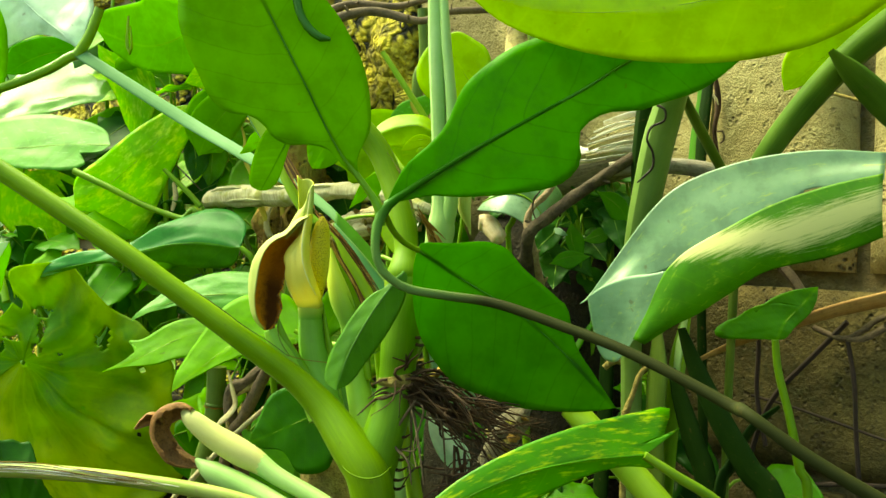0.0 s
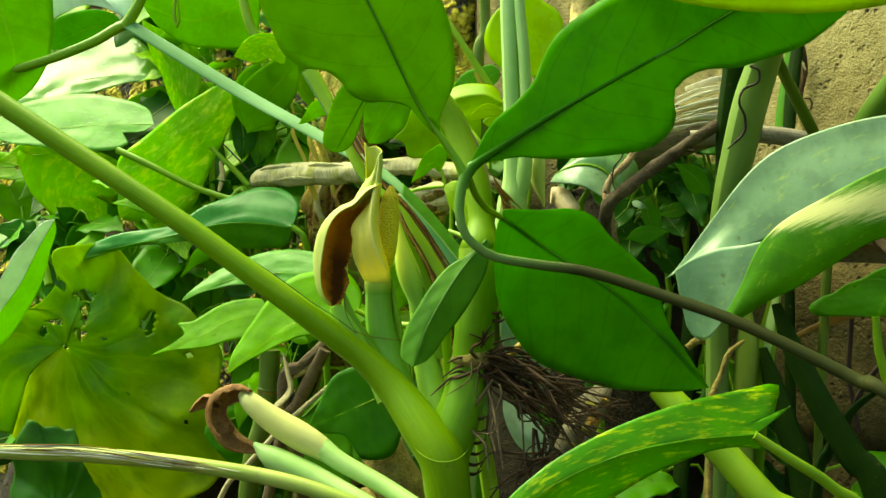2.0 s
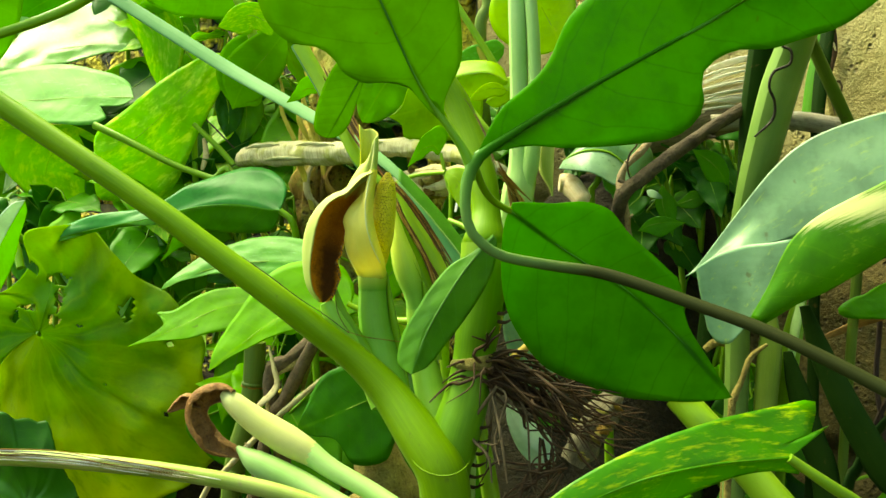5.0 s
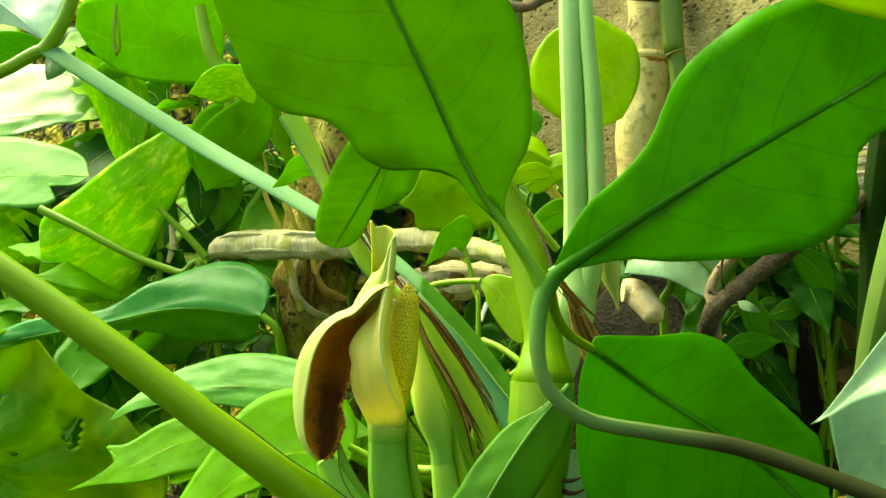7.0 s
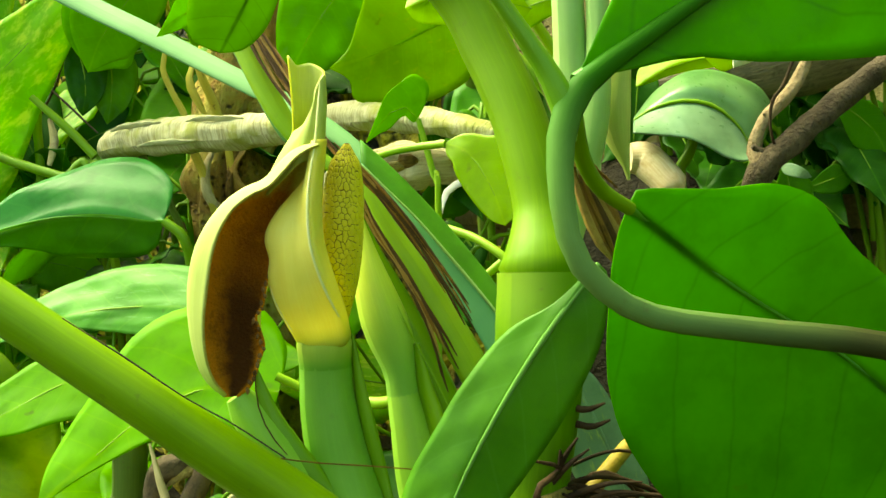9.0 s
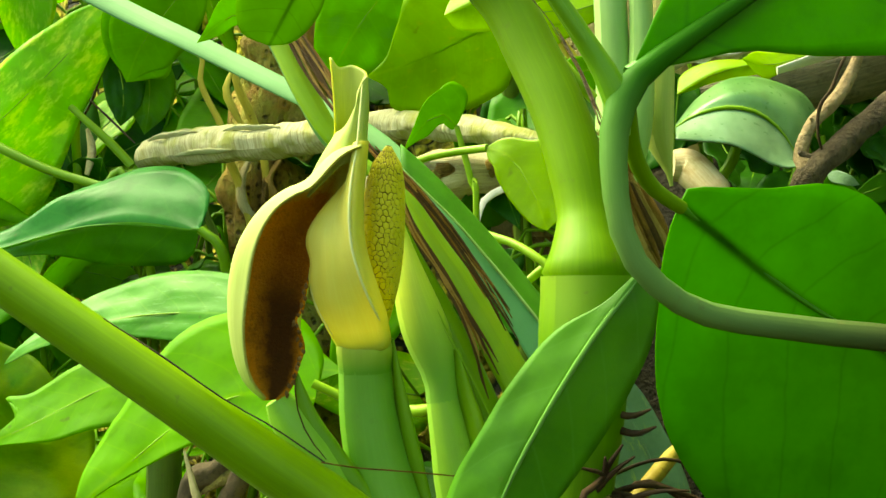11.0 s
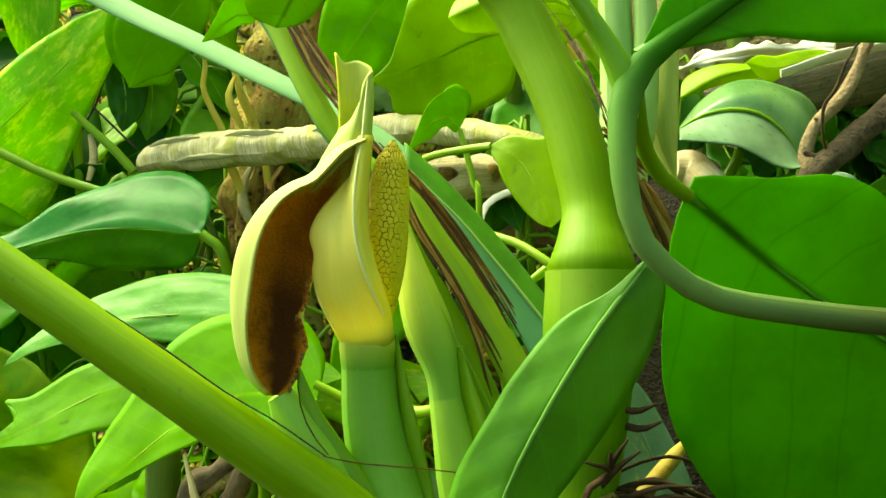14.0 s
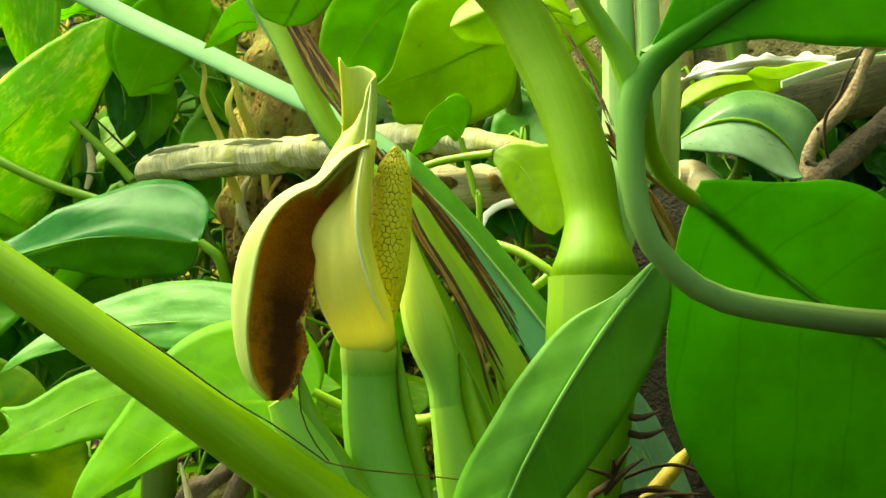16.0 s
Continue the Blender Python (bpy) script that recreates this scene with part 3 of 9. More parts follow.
def tube_data(pts, radii, sides=12, step=0.006, flat=1.0, across=None, lumps=0.0, seed=0):
    """A tapering stem along pts; radii are spread over it evenly by length. flat squeezes it across the given direction."""
    length = sum((Vector(b) - Vector(a)).length for a, b in zip(pts, pts[1:]))
    n = max(4, min(140, int(length / step)))
    c, rr = rail(pts, n), spread(pts, radii, n)
    t = tangents(c)
    ref = Vector(across) if across else t[0].orthogonal()
    verts, faces, uvs = [], [], []
    for i in range(n + 1):
        a = (ref - t[i] * ref.dot(t[i])).normalized()
        ref = a
        b = t[i].cross(a)
        for k in range(sides + 1):
            f = math.tau * k / sides
            r = max(rr[i], 2e-4)
            if lumps:
                r *= 1 + lumps * noise.noise(Vector((math.cos(f) * 2, math.sin(f) * 2, i * 0.22 + seed * 7.1)))
            verts.append(c[i] + a * (math.cos(f) * r * flat) + b * (math.sin(f) * r))
            uvs.append((length * i / n * 10, k / sides))
    w = sides + 1
    for i in range(n):
        for k in range(sides):
            faces.append((i * w + k, i * w + k + 1, (i + 1) * w + k + 1, (i + 1) * w + k))
    for i in (0, n):
        hub = len(verts)
        verts.append(c[i])
        uvs.append((length * i / n * 10, 0.5))
        for k in range(w):
            verts.append(verts[i * w + k])
            uvs.append(uvs[i * w + k])
        for k in range(sides):
            e = (hub, hub + 1 + k, hub + 2 + k)
            faces.append(e if i else e[::-1])
    return verts, faces, uvs


def fibres(parent, name, pts, width, count, mats, seed, thickness=0.0004):
    """Torn dry fibres: thin flat strips side by side along pts, each with its own length and stray."""
    rng = random.Random(seed)
    for i in range(count):
        off = Vector((rng.uniform(-1, 1) * width, rng.uniform(-0.3, 0.3) * width, rng.uniform(-0.4, 0.4) * width))
        a, b = rng.uniform(0, 0.25), rng.uniform(0.7, 1.0)
        c = rail(pts, 20)
        c = [p + off * (0.6 + 0.4 * math.sin(j * 0.4 + i)) for j, p in enumerate(c)][int(a * 20):int(b * 20) + 1]
        r = width * rng.uniform(0.12, 0.3)
        stem(parent, name, c[::3] + [c[-1]], [r * 0.4, r, r, r * 0.15], rng.choice(mats), sides=6, flat=0.35, step=0.006)


def stem(parent, name, pts, radii, mat, label="", **kw):
    return part(name, tube_data(pts, radii, **kw), mat, parent, label)


def leaf(parent, mid, sides, left, right, mat, label="", cup=0.0, wave=0.0, rib=0.0012, rib_mat="", seed=0, name="leaf", rows=40, cols=7, rumple=0.03, taper=0.8):
    """A leaf blade. mid: its midrib from base to tip; sides: the ways in which its two halves spread; left, right: the outline of
    each half, as (share of the midrib's length, width in metres) from base to tip. cup bends the halves, wave ripples the edge."""
    n = 60
    c = rail(mid, n)
    t = tangents(c)
    length = sum((b - a).length for a, b in zip(c, c[1:]))

    def at(u, w, s):
        x = min(max(u, 0.0), 1.0) * n
        k = min(int(x), n - 1)
        p = c[k].lerp(c[k + 1], x - k)
        tt = t[k].lerp(t[k + 1], x - k).normalized()
        if u < 0:
            p = c[0] + t[0] * (u * length)
        if u > 1:
            p = c[n] + t[n] * ((u - 1) * length)
        s = (s - tt * s.dot(tt)).normalized()
        nn = tt.cross(s)
        return p + s * w, nn

    top = max(max(w for _, w in left), max(w for _, w in right), 1e-4)
    verts, faces, uvs = [], [], []
    grid = {}
    for h, (outline, s) in enumerate(((left, sides[0]), (right, sides[1]))):
        s = Vector(s)
        sign = 1 if h == 0 else -1
        edge = rail([(0, 0, 0), *((u, w / length, 0) for u, w in outline), (1, 0, 0)], rows)
        for i in range(rows + 1):
            m = i / rows
            eu, ew = edge[i].x, edge[i].y * length
            for k in range(cols + 1):
                f = k / cols
                if k == 0 and h == 1:
                    grid[h, i, k] = grid[0, i, 0]
                    continue
                u, w = m + (eu - m) * f, ew * f
                p, nn = at(u, w, s)
                nn = nn * sign
                q = w / top
                lift = cup * q * q * top + wave * f * f * math.sin(u * 17 + seed * 2.3 + h * 1.9) * min(1, 4 * m * (1.02 - m) + 0.2)
                lift += rumple * top * noise.noise(Vector((u * 4, w / top * 3 * sign, seed * 3.7))) + 0.35 * rumple * top * noise.noise(Vector((u * 13, w / top * 8 * sign, seed * 1.3)))
                grid[h, i, k] = len(verts)
                verts.append(p + nn * lift)
                uvs.append((u, sign * w / top))
        for i in range(rows):
            for k in range(cols):
                q = (grid[h, i, k], grid[h, i, k + 1], grid[h, i + 1, k + 1], grid[h, i + 1, k])
                faces.append(q if h == 0 else q[::-1])
    blade = part(name, (verts, faces, uvs), mat, parent, label)
    if not isinstance(mat, str):
        half = rows * cols
        blade.data.polygons.foreach_set("material_index", [0] * half + [1] * half)
        mat = mat[0]
    thick(blade, 0.0006)
    if rib:
        stem(blade, "midrib", [c[0], c[15], c[30], c[45], c[57]], [rib, rib * taper, rib * taper * 0.75, rib * taper * 0.4], rib_mat or mat, sides=8, step=0.008)
    return blade


def shell_data(spine, radii, open_way, halves, sides=26, n=44, ragged=0.0, squash=1.0, seed=0, twist=None):
    """A hood rolled round spine, open towards open_way by the half-angles (degrees) spread along it."""
    c, rr, hh = rail(spine, n), spread(spine, radii, n), spread(spine, halves, n)
    t = tangents(c)
    turn = spread(spine, twist, n) if twist else [0.0] * (n + 1)
    verts, faces, uvs = [], [], []
    for i in range(n + 1):
        o = Vector(open_way)
        o = (o - t[i] * o.dot(t[i])).normalized()
        o = o * math.cos(radians(turn[i])) + t[i].cross(o) * math.sin(radians(turn[i]))
        b = t[i].cross(o)
        h = radians(hh[i])
        for k in range(sides + 1):
            e = h * (1 + ragged * noise.noise(Vector((i * 0.38, k // (sides // 2 + 1) * 9.0, seed))))
            f = e + (math.tau - 2 * e) * k / sides
            r = max(rr[i], 2e-4)
            verts.append(c[i] + o * (math.cos(f) * r * squash) + b * (math.sin(f) * r))
            uvs.append((i / n * 1.2, k / sides))
    w = sides + 1
    for i in range(n):
        for k in range(sides):
            faces.append((i * w + k, i * w + k + 1, (i + 1) * w + k + 1, (i + 1) * w + k))
    return verts, faces, uvs


def sheet_data(rails, n=40, across=18, pleat=0.0, folds=0, frayed=0.0, holes=()):
    """A thin sheet spanned between rails that run side by side, each from base to tip; the ends of the rails draw its end edges.
    pleat folds it along the rails, frayed eats into its two long sides, holes tear it at (share along, share across, size)."""
    cols = [rail(r, n) for r in rails]
    verts, faces, uvs = [], [], []
    for i in range(n + 1):
        row = rail_param([c[i] for c in cols], across)
        if frayed:
            bite = [frayed * (1 + 2.2 * noise.noise(Vector((i * 0.3, e * 7.7, 1.5)))) for e in (0, 1)]
            way = (row[-1] - row[0]).normalized()
            row = [p + way * (bite[0] * (1 - k / across) ** 5 - bite[1] * (k / across) ** 5) for k, p in enumerate(row)]
        for k, p in enumerate(row):
            if pleat:
                f = k / across
                wave = math.sin(math.tau * folds * f + 1.6 * noise.noise(Vector((i * 0.06, f * 5, 4.2))))
                p = p + Vector((0, -1, 0)) * (pleat * wave * (0.6 + noise.noise(Vector((i * 0.09, f * 4, 0)))) + 0.010 * noise.noise(Vector((i * 0.07, f * 3, 9))))
            verts.append(p)
            uvs.append((i / n * 1.2, k / across))
    w = across + 1
    for i in range(n):
        for k in range(across):
            if any(math.hypot((i / n - u) * 1.6, k / across - f) < size * (1 + 0.7 * noise.noise(Vector((i * 0.5, k * 0.5, 3)))) for u, f, size in holes):
                continue
            faces.append((i * w + k, i * w + k + 1, (i + 1) * w + k + 1, (i + 1) * w + k))
    return verts, faces, uvs


def fan_data(hub, rim, rings=44, across=150, folds=10, depth=0.0042, bend=0.02, tears=()):
    """A broad blade whose ribs fan out from its hub to a wavy rim; tears open it at (x, z, half width, half height)."""
    hub, edge = Vector(hub), rail(rim, across)
    verts, faces, uvs = [], [], []
    for i in range(rings + 1):
        r = 0.02 + 0.98 * i / rings
        for k, q in enumerate(edge):
            f = k / across
            way = q - hub
            lobe = 1 + 0.05 * noise.noise(Vector((f * 26, 0.3, 0))) * r ** 4
            p = hub + way * (r * lobe) + Vector((way.z, 0, -way.x)).normalized() * (bend * math.sin(math.pi * r))
            ribs = math.sin(math.tau * folds * f + 1.2 * noise.noise(Vector((f * 9, r * 2, 1.0))))
            p.y -= depth * ribs * (0.6 + noise.noise(Vector((f * 12, r, 7.0)))) * min(1.0, 2 * r) + 0.018 * noise.noise(Vector((p.x * 18, p.z * 18, 2.0)))
            verts.append(p)
            uvs.append((r * 1.2, f))
    w = across + 1
    for i in range(rings):
        for k in range(across):
            p = verts[i * w + k]
            if any(math.hypot((p.x - x) / a, (p.z - z) / b) < 1 + 0.8 * noise.noise(Vector((p.x * 160, p.z * 160, 5.0))) for x, z, a, b in tears):
                continue
            faces.append((i * w + k, i * w + k + 1, (i + 1) * w + k + 1, (i + 1) * w + k))
    return verts, faces, uvs


def sheath(parent, pts, width, count, mats, seed, name="dry_sheath"):
    """A torn dry sheath edge: ragged fibres lying side by side, each with its own start, end and stray."""
    rng = random.Random(seed)
    c = rail(pts, 40)
    t = tangents(c)
    wide = spread(pts, width, 40)
    for i in range(count):
        a, b = rng.randrange(0, 9), rng.randrange(30, 41)
        lane, sway, phase = (2 * i + 1) / count - 1 + rng.uniform(-0.15, 0.15), rng.uniform(0.04, 0.2), rng.uniform(0, 6)
        run = []
        for j in range(a, b, 3):
            side = t[j].cross(Vector((0, 1, 0))).normalized()
            run.append(c[j] + side * (wide[j] * (lane + sway * math.sin(j * 0.35 + phase))) + Vector((0, -0.0006 * rng.random(), 0)))
        r = 1.5 * sum(wide) / len(wide) / count
        stem(parent, name, run, [0.0002] + [r * rng.uniform(0.7, 1.25) for _ in run[2:]] + [0.0002], mats[i % len(mats)], sides=7, step=0.008, lumps=0.35, seed=i)


# ---- ground and wall ----
def slab(name, a, b, z0, z1, depth, mat, parent=None, nx=10, nz=6, rough=0.004, seed=0, label=""):
    """A block of wall whose face runs from a to b (x, y), with an uneven face and worn edges."""
    a, b = Vector((*a, 0)), Vector((*b, 0))
    way = (b - a).normalized()
    out = Vector((-way.y, way.x, 0))
    verts, faces, uvs = [], [], []
    for layer in (0, 1):
        for j in range(nz + 1):
            for i in range(nx + 1):
                p = a.lerp(b, i / nx) + Vector((0, 0, z0 + (z1 - z0) * j / nz))
                if layer == 0:
                    rim = min(i, nx - i, j, nz - j)
                    d = rough * (noise.noise(p * 22 + Vector((seed, 0, 0))) + 0.6 * noise.noise(p * 70)) - (0.006 if rim == 0 else 0.0)
                    p = p + out * d
                else:
                    p = p - out * depth
                verts.append(p)
                uvs.append((i / nx, j / nz))
    w = nx + 1
    m = w * (nz + 1)
    for j in range(nz):
        for i in range(nx):
            q = (j * w + i, j * w + i + 1, (j + 1) * w + i + 1, (j + 1) * w + i)
            faces += [q, tuple(m + x for x in q[::-1])]
    ring = [*range(w), *((j + 1) * w + nx for j in range(nz)), *(nz * w + nx - 1 - i for i in range(nx)), *((nz - 1 - j) * w for j in range(nz - 1))]
    for x, y in zip(ring, ring[1:] + ring[:1]):
        faces.append((y, x, m + x, m + y))
    return part(name, (verts, faces, uvs), mat, parent, label)


def ground_sheet():
    verts, faces, uvs = [], [], []
    xs = [-400, -60, -12, -4, -2, *[-1.4 + 0.07 * i for i in range(41)], 2, 4, 12, 60, 400]
    for y in xs:
        for x in xs:
            verts.append((x, y + 0.6, 0.012 * noise.noise(Vector((x * 6, y * 6, 0)))))
            uvs.append((x, y))
    w = len(xs)
    for j in range(w - 1):
        for i in range(w - 1):
            faces.append((j * w + i, j * w + i + 1, (j + 1) * w + i + 1, (j + 1) * w + i))
    return part("ground", (verts, faces, uvs), "soil")


tagged(ground_sheet(), "dark soil under the plants", "ground", kind="structure")
WALL_A, WALL_B = Vector((1.46, -0.13)), Vector((-1.75, 2.46))
wall = slab("wall_garden", WALL_A, WALL_B, -0.05, 1.5, 0.16, "mortar", None, 60, 24, 0.006)
tagged(wall, "old yellow plastered block wall stained with moss", "wall", kind="structure")
# unseen wall behind the camera, added to hold back frontal sky light
wall_back = slab("wall_back", (-2.6, -1.7), (1.9, -1.5), -0.05, 0.9, 0.16, "mortar", None, 30, 12, 0.006)
tagged(wall_back, "unseen plain wall added to block sky light from behind the camera", "wall", kind="structure")


random.seed(5)
wall_way = (WALL_B - WALL_A).normalized()
wall_out = Vector((-wall_way.y, wall_way.x))
courses = (0.02, 0.205, 0.40, 0.575, 1.0, 1.48)
for row, (z0, z1) in enumerate(zip(courses, courses[1:])):
    x = 0.02 + 0.17 * (row % 2)
    while x < 3.9:
        ln = 0.55 * random.uniform(0.92, 1.08)
        face = wall_out * (0.012 + 0.004 * random.random())
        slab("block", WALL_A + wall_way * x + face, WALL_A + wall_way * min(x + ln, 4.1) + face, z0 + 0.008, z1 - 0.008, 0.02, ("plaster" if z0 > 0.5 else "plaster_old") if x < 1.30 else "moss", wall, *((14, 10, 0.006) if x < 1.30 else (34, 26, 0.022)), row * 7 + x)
        x += ln + 0.014


# ---- the flowering aroid ----
aroid = thing("climbing_aroid", (0.09, 0.58, 0), "climbing aroid with lobed green leaves and cream flower hoods", "plant")
stem(aroid, 'main_stem', [(0.0382, 0.612, 0.7085), (0.0623, 0.61, 0.6813), (0.074, 0.605, 0.6585), (0.0836, 0.597, 0.6359), (0.0894, 0.59, 0.6144), (0.0919, 0.585, 0.5977), (0.0921, 0.581, 0.5876), (0.0922, 0.578, 0.5806), (0.0921, 0.577, 0.5752), (0.0921, 0.577, 0.5737)],
     [0.0110, 0.0101, 0.0102, 0.0104, 0.0104, 0.0099, 0.0118, 0.0143, 0.0162, 0.0140], 'stalk_main', sides=28, step=0.003, label='thick green stem sheath')
stem(aroid, 'main_stem', [(0.0921, 0.577, 0.5758), (0.0921, 0.577, 0.5748), (0.0921, 0.5765, 0.5697), (0.0918, 0.5755, 0.5578), (0.0905, 0.575, 0.538), (0.0888, 0.575, 0.5182), (0.0862, 0.578, 0.4932), (0.0827, 0.575, 0.4689), (0.0743, 0.57, 0.4367), (0.0695, 0.57, 0.4038), (0.085, 0.57, 0.3), (0.09, 0.58, 0)],
     [0.0164, 0.0165, 0.0164, 0.0168, 0.0159, 0.0151, 0.0145, 0.0158, 0.0175, 0.0177, 0.0140, 0.0150], 'stalk_node', sides=24, step=0.004, label='yellow-green stem below the ring with a brown leaf scar')
stem(aroid, 'petiole', [(0.0735, 0.553, 0.3950), (0.0715, 0.553, 0.4100), (0.0665, 0.554, 0.4250), (0.0520, 0.562, 0.4420), (0.0284, 0.576, 0.4673), (0.0034, 0.578, 0.4904), (-0.0252, 0.572, 0.5124), (-0.0539, 0.567, 0.5344), (-0.0968, 0.566, 0.5638), (-0.1406, 0.566, 0.5935), (-0.223, 0.57, 0.6435), (-0.2791, 0.572, 0.6773), (-0.3992, 0.575, 0.7514)],
     [0.0165, 0.0172, 0.0170, 0.0160, 0.0131, 0.0105, 0.0097, 0.0092, 0.0087, 0.0083, 0.0082, 0.0083, 0.0091], 'stalk_petiole', sides=20)
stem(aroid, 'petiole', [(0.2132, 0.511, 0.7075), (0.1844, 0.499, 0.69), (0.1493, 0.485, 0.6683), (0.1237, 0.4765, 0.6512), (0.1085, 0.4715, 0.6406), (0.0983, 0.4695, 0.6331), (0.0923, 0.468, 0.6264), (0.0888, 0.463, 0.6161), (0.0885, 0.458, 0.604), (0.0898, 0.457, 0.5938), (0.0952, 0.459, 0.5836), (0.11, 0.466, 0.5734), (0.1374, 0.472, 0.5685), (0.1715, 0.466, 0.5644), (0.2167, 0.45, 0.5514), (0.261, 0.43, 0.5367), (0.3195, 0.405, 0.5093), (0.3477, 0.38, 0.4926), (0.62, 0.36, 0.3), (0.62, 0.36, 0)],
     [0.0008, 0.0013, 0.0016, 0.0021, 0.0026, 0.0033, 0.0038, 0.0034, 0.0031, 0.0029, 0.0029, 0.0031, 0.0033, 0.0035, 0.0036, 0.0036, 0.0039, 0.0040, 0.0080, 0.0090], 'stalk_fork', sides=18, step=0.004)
stem(aroid, 'petiolule', [(0.0681, 0.463, 0.6617), (0.0729, 0.465, 0.6527), (0.0793, 0.467, 0.6436), (0.0857, 0.468, 0.6341), (0.0889, 0.468, 0.6279), (0.0905, 0.468, 0.6224), (0.0905, 0.468, 0.6163)],
     [0.0018, 0.0021, 0.0024, 0.0028, 0.0034, 0.0032, 0.0028], 'rib_fork', sides=16, step=0.004)
leaf(aroid, [(0.0896, 0.469, 0.6283), (0.0801, 0.467, 0.6416), (0.0657, 0.462, 0.6605), (0.0496, 0.452, 0.6934), (0.0296, 0.445, 0.7332), (0.0121, 0.44, 0.7685), (-0.0037, 0.438, 0.8025)],
     [(-0.8816, 0.0006, -0.4719), (0.8816, -0.0006, 0.4719)],
     [(0.15, 0.0005), (0.20, 0.0029), (0.28, 0.0079), (0.31, 0.0186), (0.33, 0.0292), (0.38, 0.0368), (0.43, 0.0385), (0.48, 0.0440), (0.53, 0.0575), (0.60, 0.0640), (0.68, 0.0635), (0.76, 0.0631), (0.88, 0.0584), (0.98, 0.0452), (1.03, 0.0215)],
     [(0.10, 0.0005), (0.18, 0.0078), (0.26, 0.0256), (0.36, 0.0352), (0.45, 0.0403), (0.53, 0.0416), (0.66, 0.0400), (0.80, 0.0316), (0.93, 0.0179)], 'leaf_deep_warm', rib=0.0019, rib_mat='rib_warm', taper=0.45, cup=-0.1, rows=60, cols=9)
leaf(aroid, [(0.0335, 0.459, 0.6866), (0.0244, 0.462, 0.6722), (0.015, 0.466, 0.6565), (0.0045, 0.47, 0.6395)],
     [(0.8561, 0.1805, -0.4843), (-0.8561, -0.1805, 0.4843)],
     [(0.16, 0.0122), (0.26, 0.0050), (0.31, 0.0031), (0.53, 0.0052), (0.78, 0.0072), (0.93, 0.0049)],
     [(0.20, 0.0140), (0.38, 0.0168), (0.66, 0.0155), (0.91, 0.0116), (1.01, 0.0072)], 'leaf_deep_warm', rib=0.0006, rib_mat='rib_green', label='rounded basal lobe of the large leaf')
leaf(aroid, [(0.0931, 0.469, 0.631), (0.1253, 0.478, 0.6528), (0.1703, 0.495, 0.6816), (0.2207, 0.515, 0.7122), (0.2847, 0.54, 0.7508), (0.3568, 0.57, 0.7545)],
     [(-0.3815, -0.1246, 0.9159), (0.3815, 0.1246, -0.9159)],
     [(0.08, 0.0148), (0.15, 0.0192), (0.21, 0.0257), (0.28, 0.0413), (0.35, 0.0476), (0.46, 0.0500), (0.65, 0.0385), (0.80, 0.0251), (0.93, 0.0170)],
     [(0.05, 0.0061), (0.10, 0.0125), (0.16, 0.0247), (0.28, 0.0426), (0.38, 0.0522), (0.45, 0.0459), (0.48, 0.0262), (0.55, 0.0234), (0.66, 0.0376), (0.85, 0.0348)], 'leaf_deep', rib=0.0022, rib_mat='rib_green', taper=0.6, cup=-0.08)
stem(aroid, 'petiolule', [(0.0924, 0.47, 0.6251), (0.0965, 0.485, 0.6128), (0.1029, 0.497, 0.6045), (0.1123, 0.505, 0.5989)],
     [0.0024, 0.0023, 0.0022, 0.0020], 'stalk_main')
leaf(aroid, [(0.1115, 0.505, 0.5996), (0.1509, 0.53, 0.5721), (0.2009, 0.545, 0.5392), (0.2593, 0.558, 0.4799)],
     [(0.6252, 0.019, 0.7802), (-0.6252, -0.019, -0.7802)],
     [(0.00, 0.0061), (0.10, 0.0185), (0.20, 0.0322), (0.30, 0.0371), (0.41, 0.0306), (0.55, 0.0270), (0.60, 0.0259), (0.71, 0.0110), (0.85, 0.0052)],
     [(0.03, 0.0131), (0.13, 0.0380), (0.26, 0.0591), (0.43, 0.0717), (0.70, 0.0594), (0.88, 0.0303)], 'leaf_deep', rib=0.0013, rib_mat='rib_green', taper=0.6, cup=-0.06)
leaf(aroid, [(0.1026, 0.5, 0.5836), (0.0965, 0.498, 0.5772), (0.081, 0.495, 0.5544), (0.0656, 0.495, 0.528), (0.0594, 0.495, 0.5109), (0.0548, 0.495, 0.4968)],
     [(0.8652, 0.1287, -0.4847), (-0.7508, 0.538, 0.3832)],
     [(0.01, 0.0051), (0.13, 0.0125), (0.26, 0.0159), (0.46, 0.0171), (0.70, 0.0148), (0.91, 0.0085)],
     [(0.05, 0.0005), (0.16, 0.0032), (0.31, 0.0112), (0.51, 0.0141), (0.66, 0.0147), (0.83, 0.0170), (0.98, 0.0130)], 'leaf_olive', rib=0.001, rib_mat='rib_pale', taper=0.8)

pale_culm = thing("pale_stemmed_aroid", (0.07, 0.685, 0), "upright pale green aroid stems beside the wall", "plant")
stem(pale_culm, 'stalk', [(0.0631, 0.78, 0.7473), (0.082, 0.78, 0.7126), (0.0977, 0.78, 0.6906), (0.1102, 0.78, 0.675), (0.1227, 0.78, 0.6624)], [0.0025, 0.0028, 0.0028, 0.0028, 0.0025], 'stalk_dead', label='yellowing stalk')
stem(pale_culm, 'stalk', [(0.0401, 0.76, 0.7879), (0.0673, 0.76, 0.7476), (0.0944, 0.76, 0.7071), (0.1199, 0.76, 0.6693), (0.1304, 0.76, 0.6527)], [0.0027, 0.0030, 0.0030, 0.0030, 0.0027], 'stalk_lime')
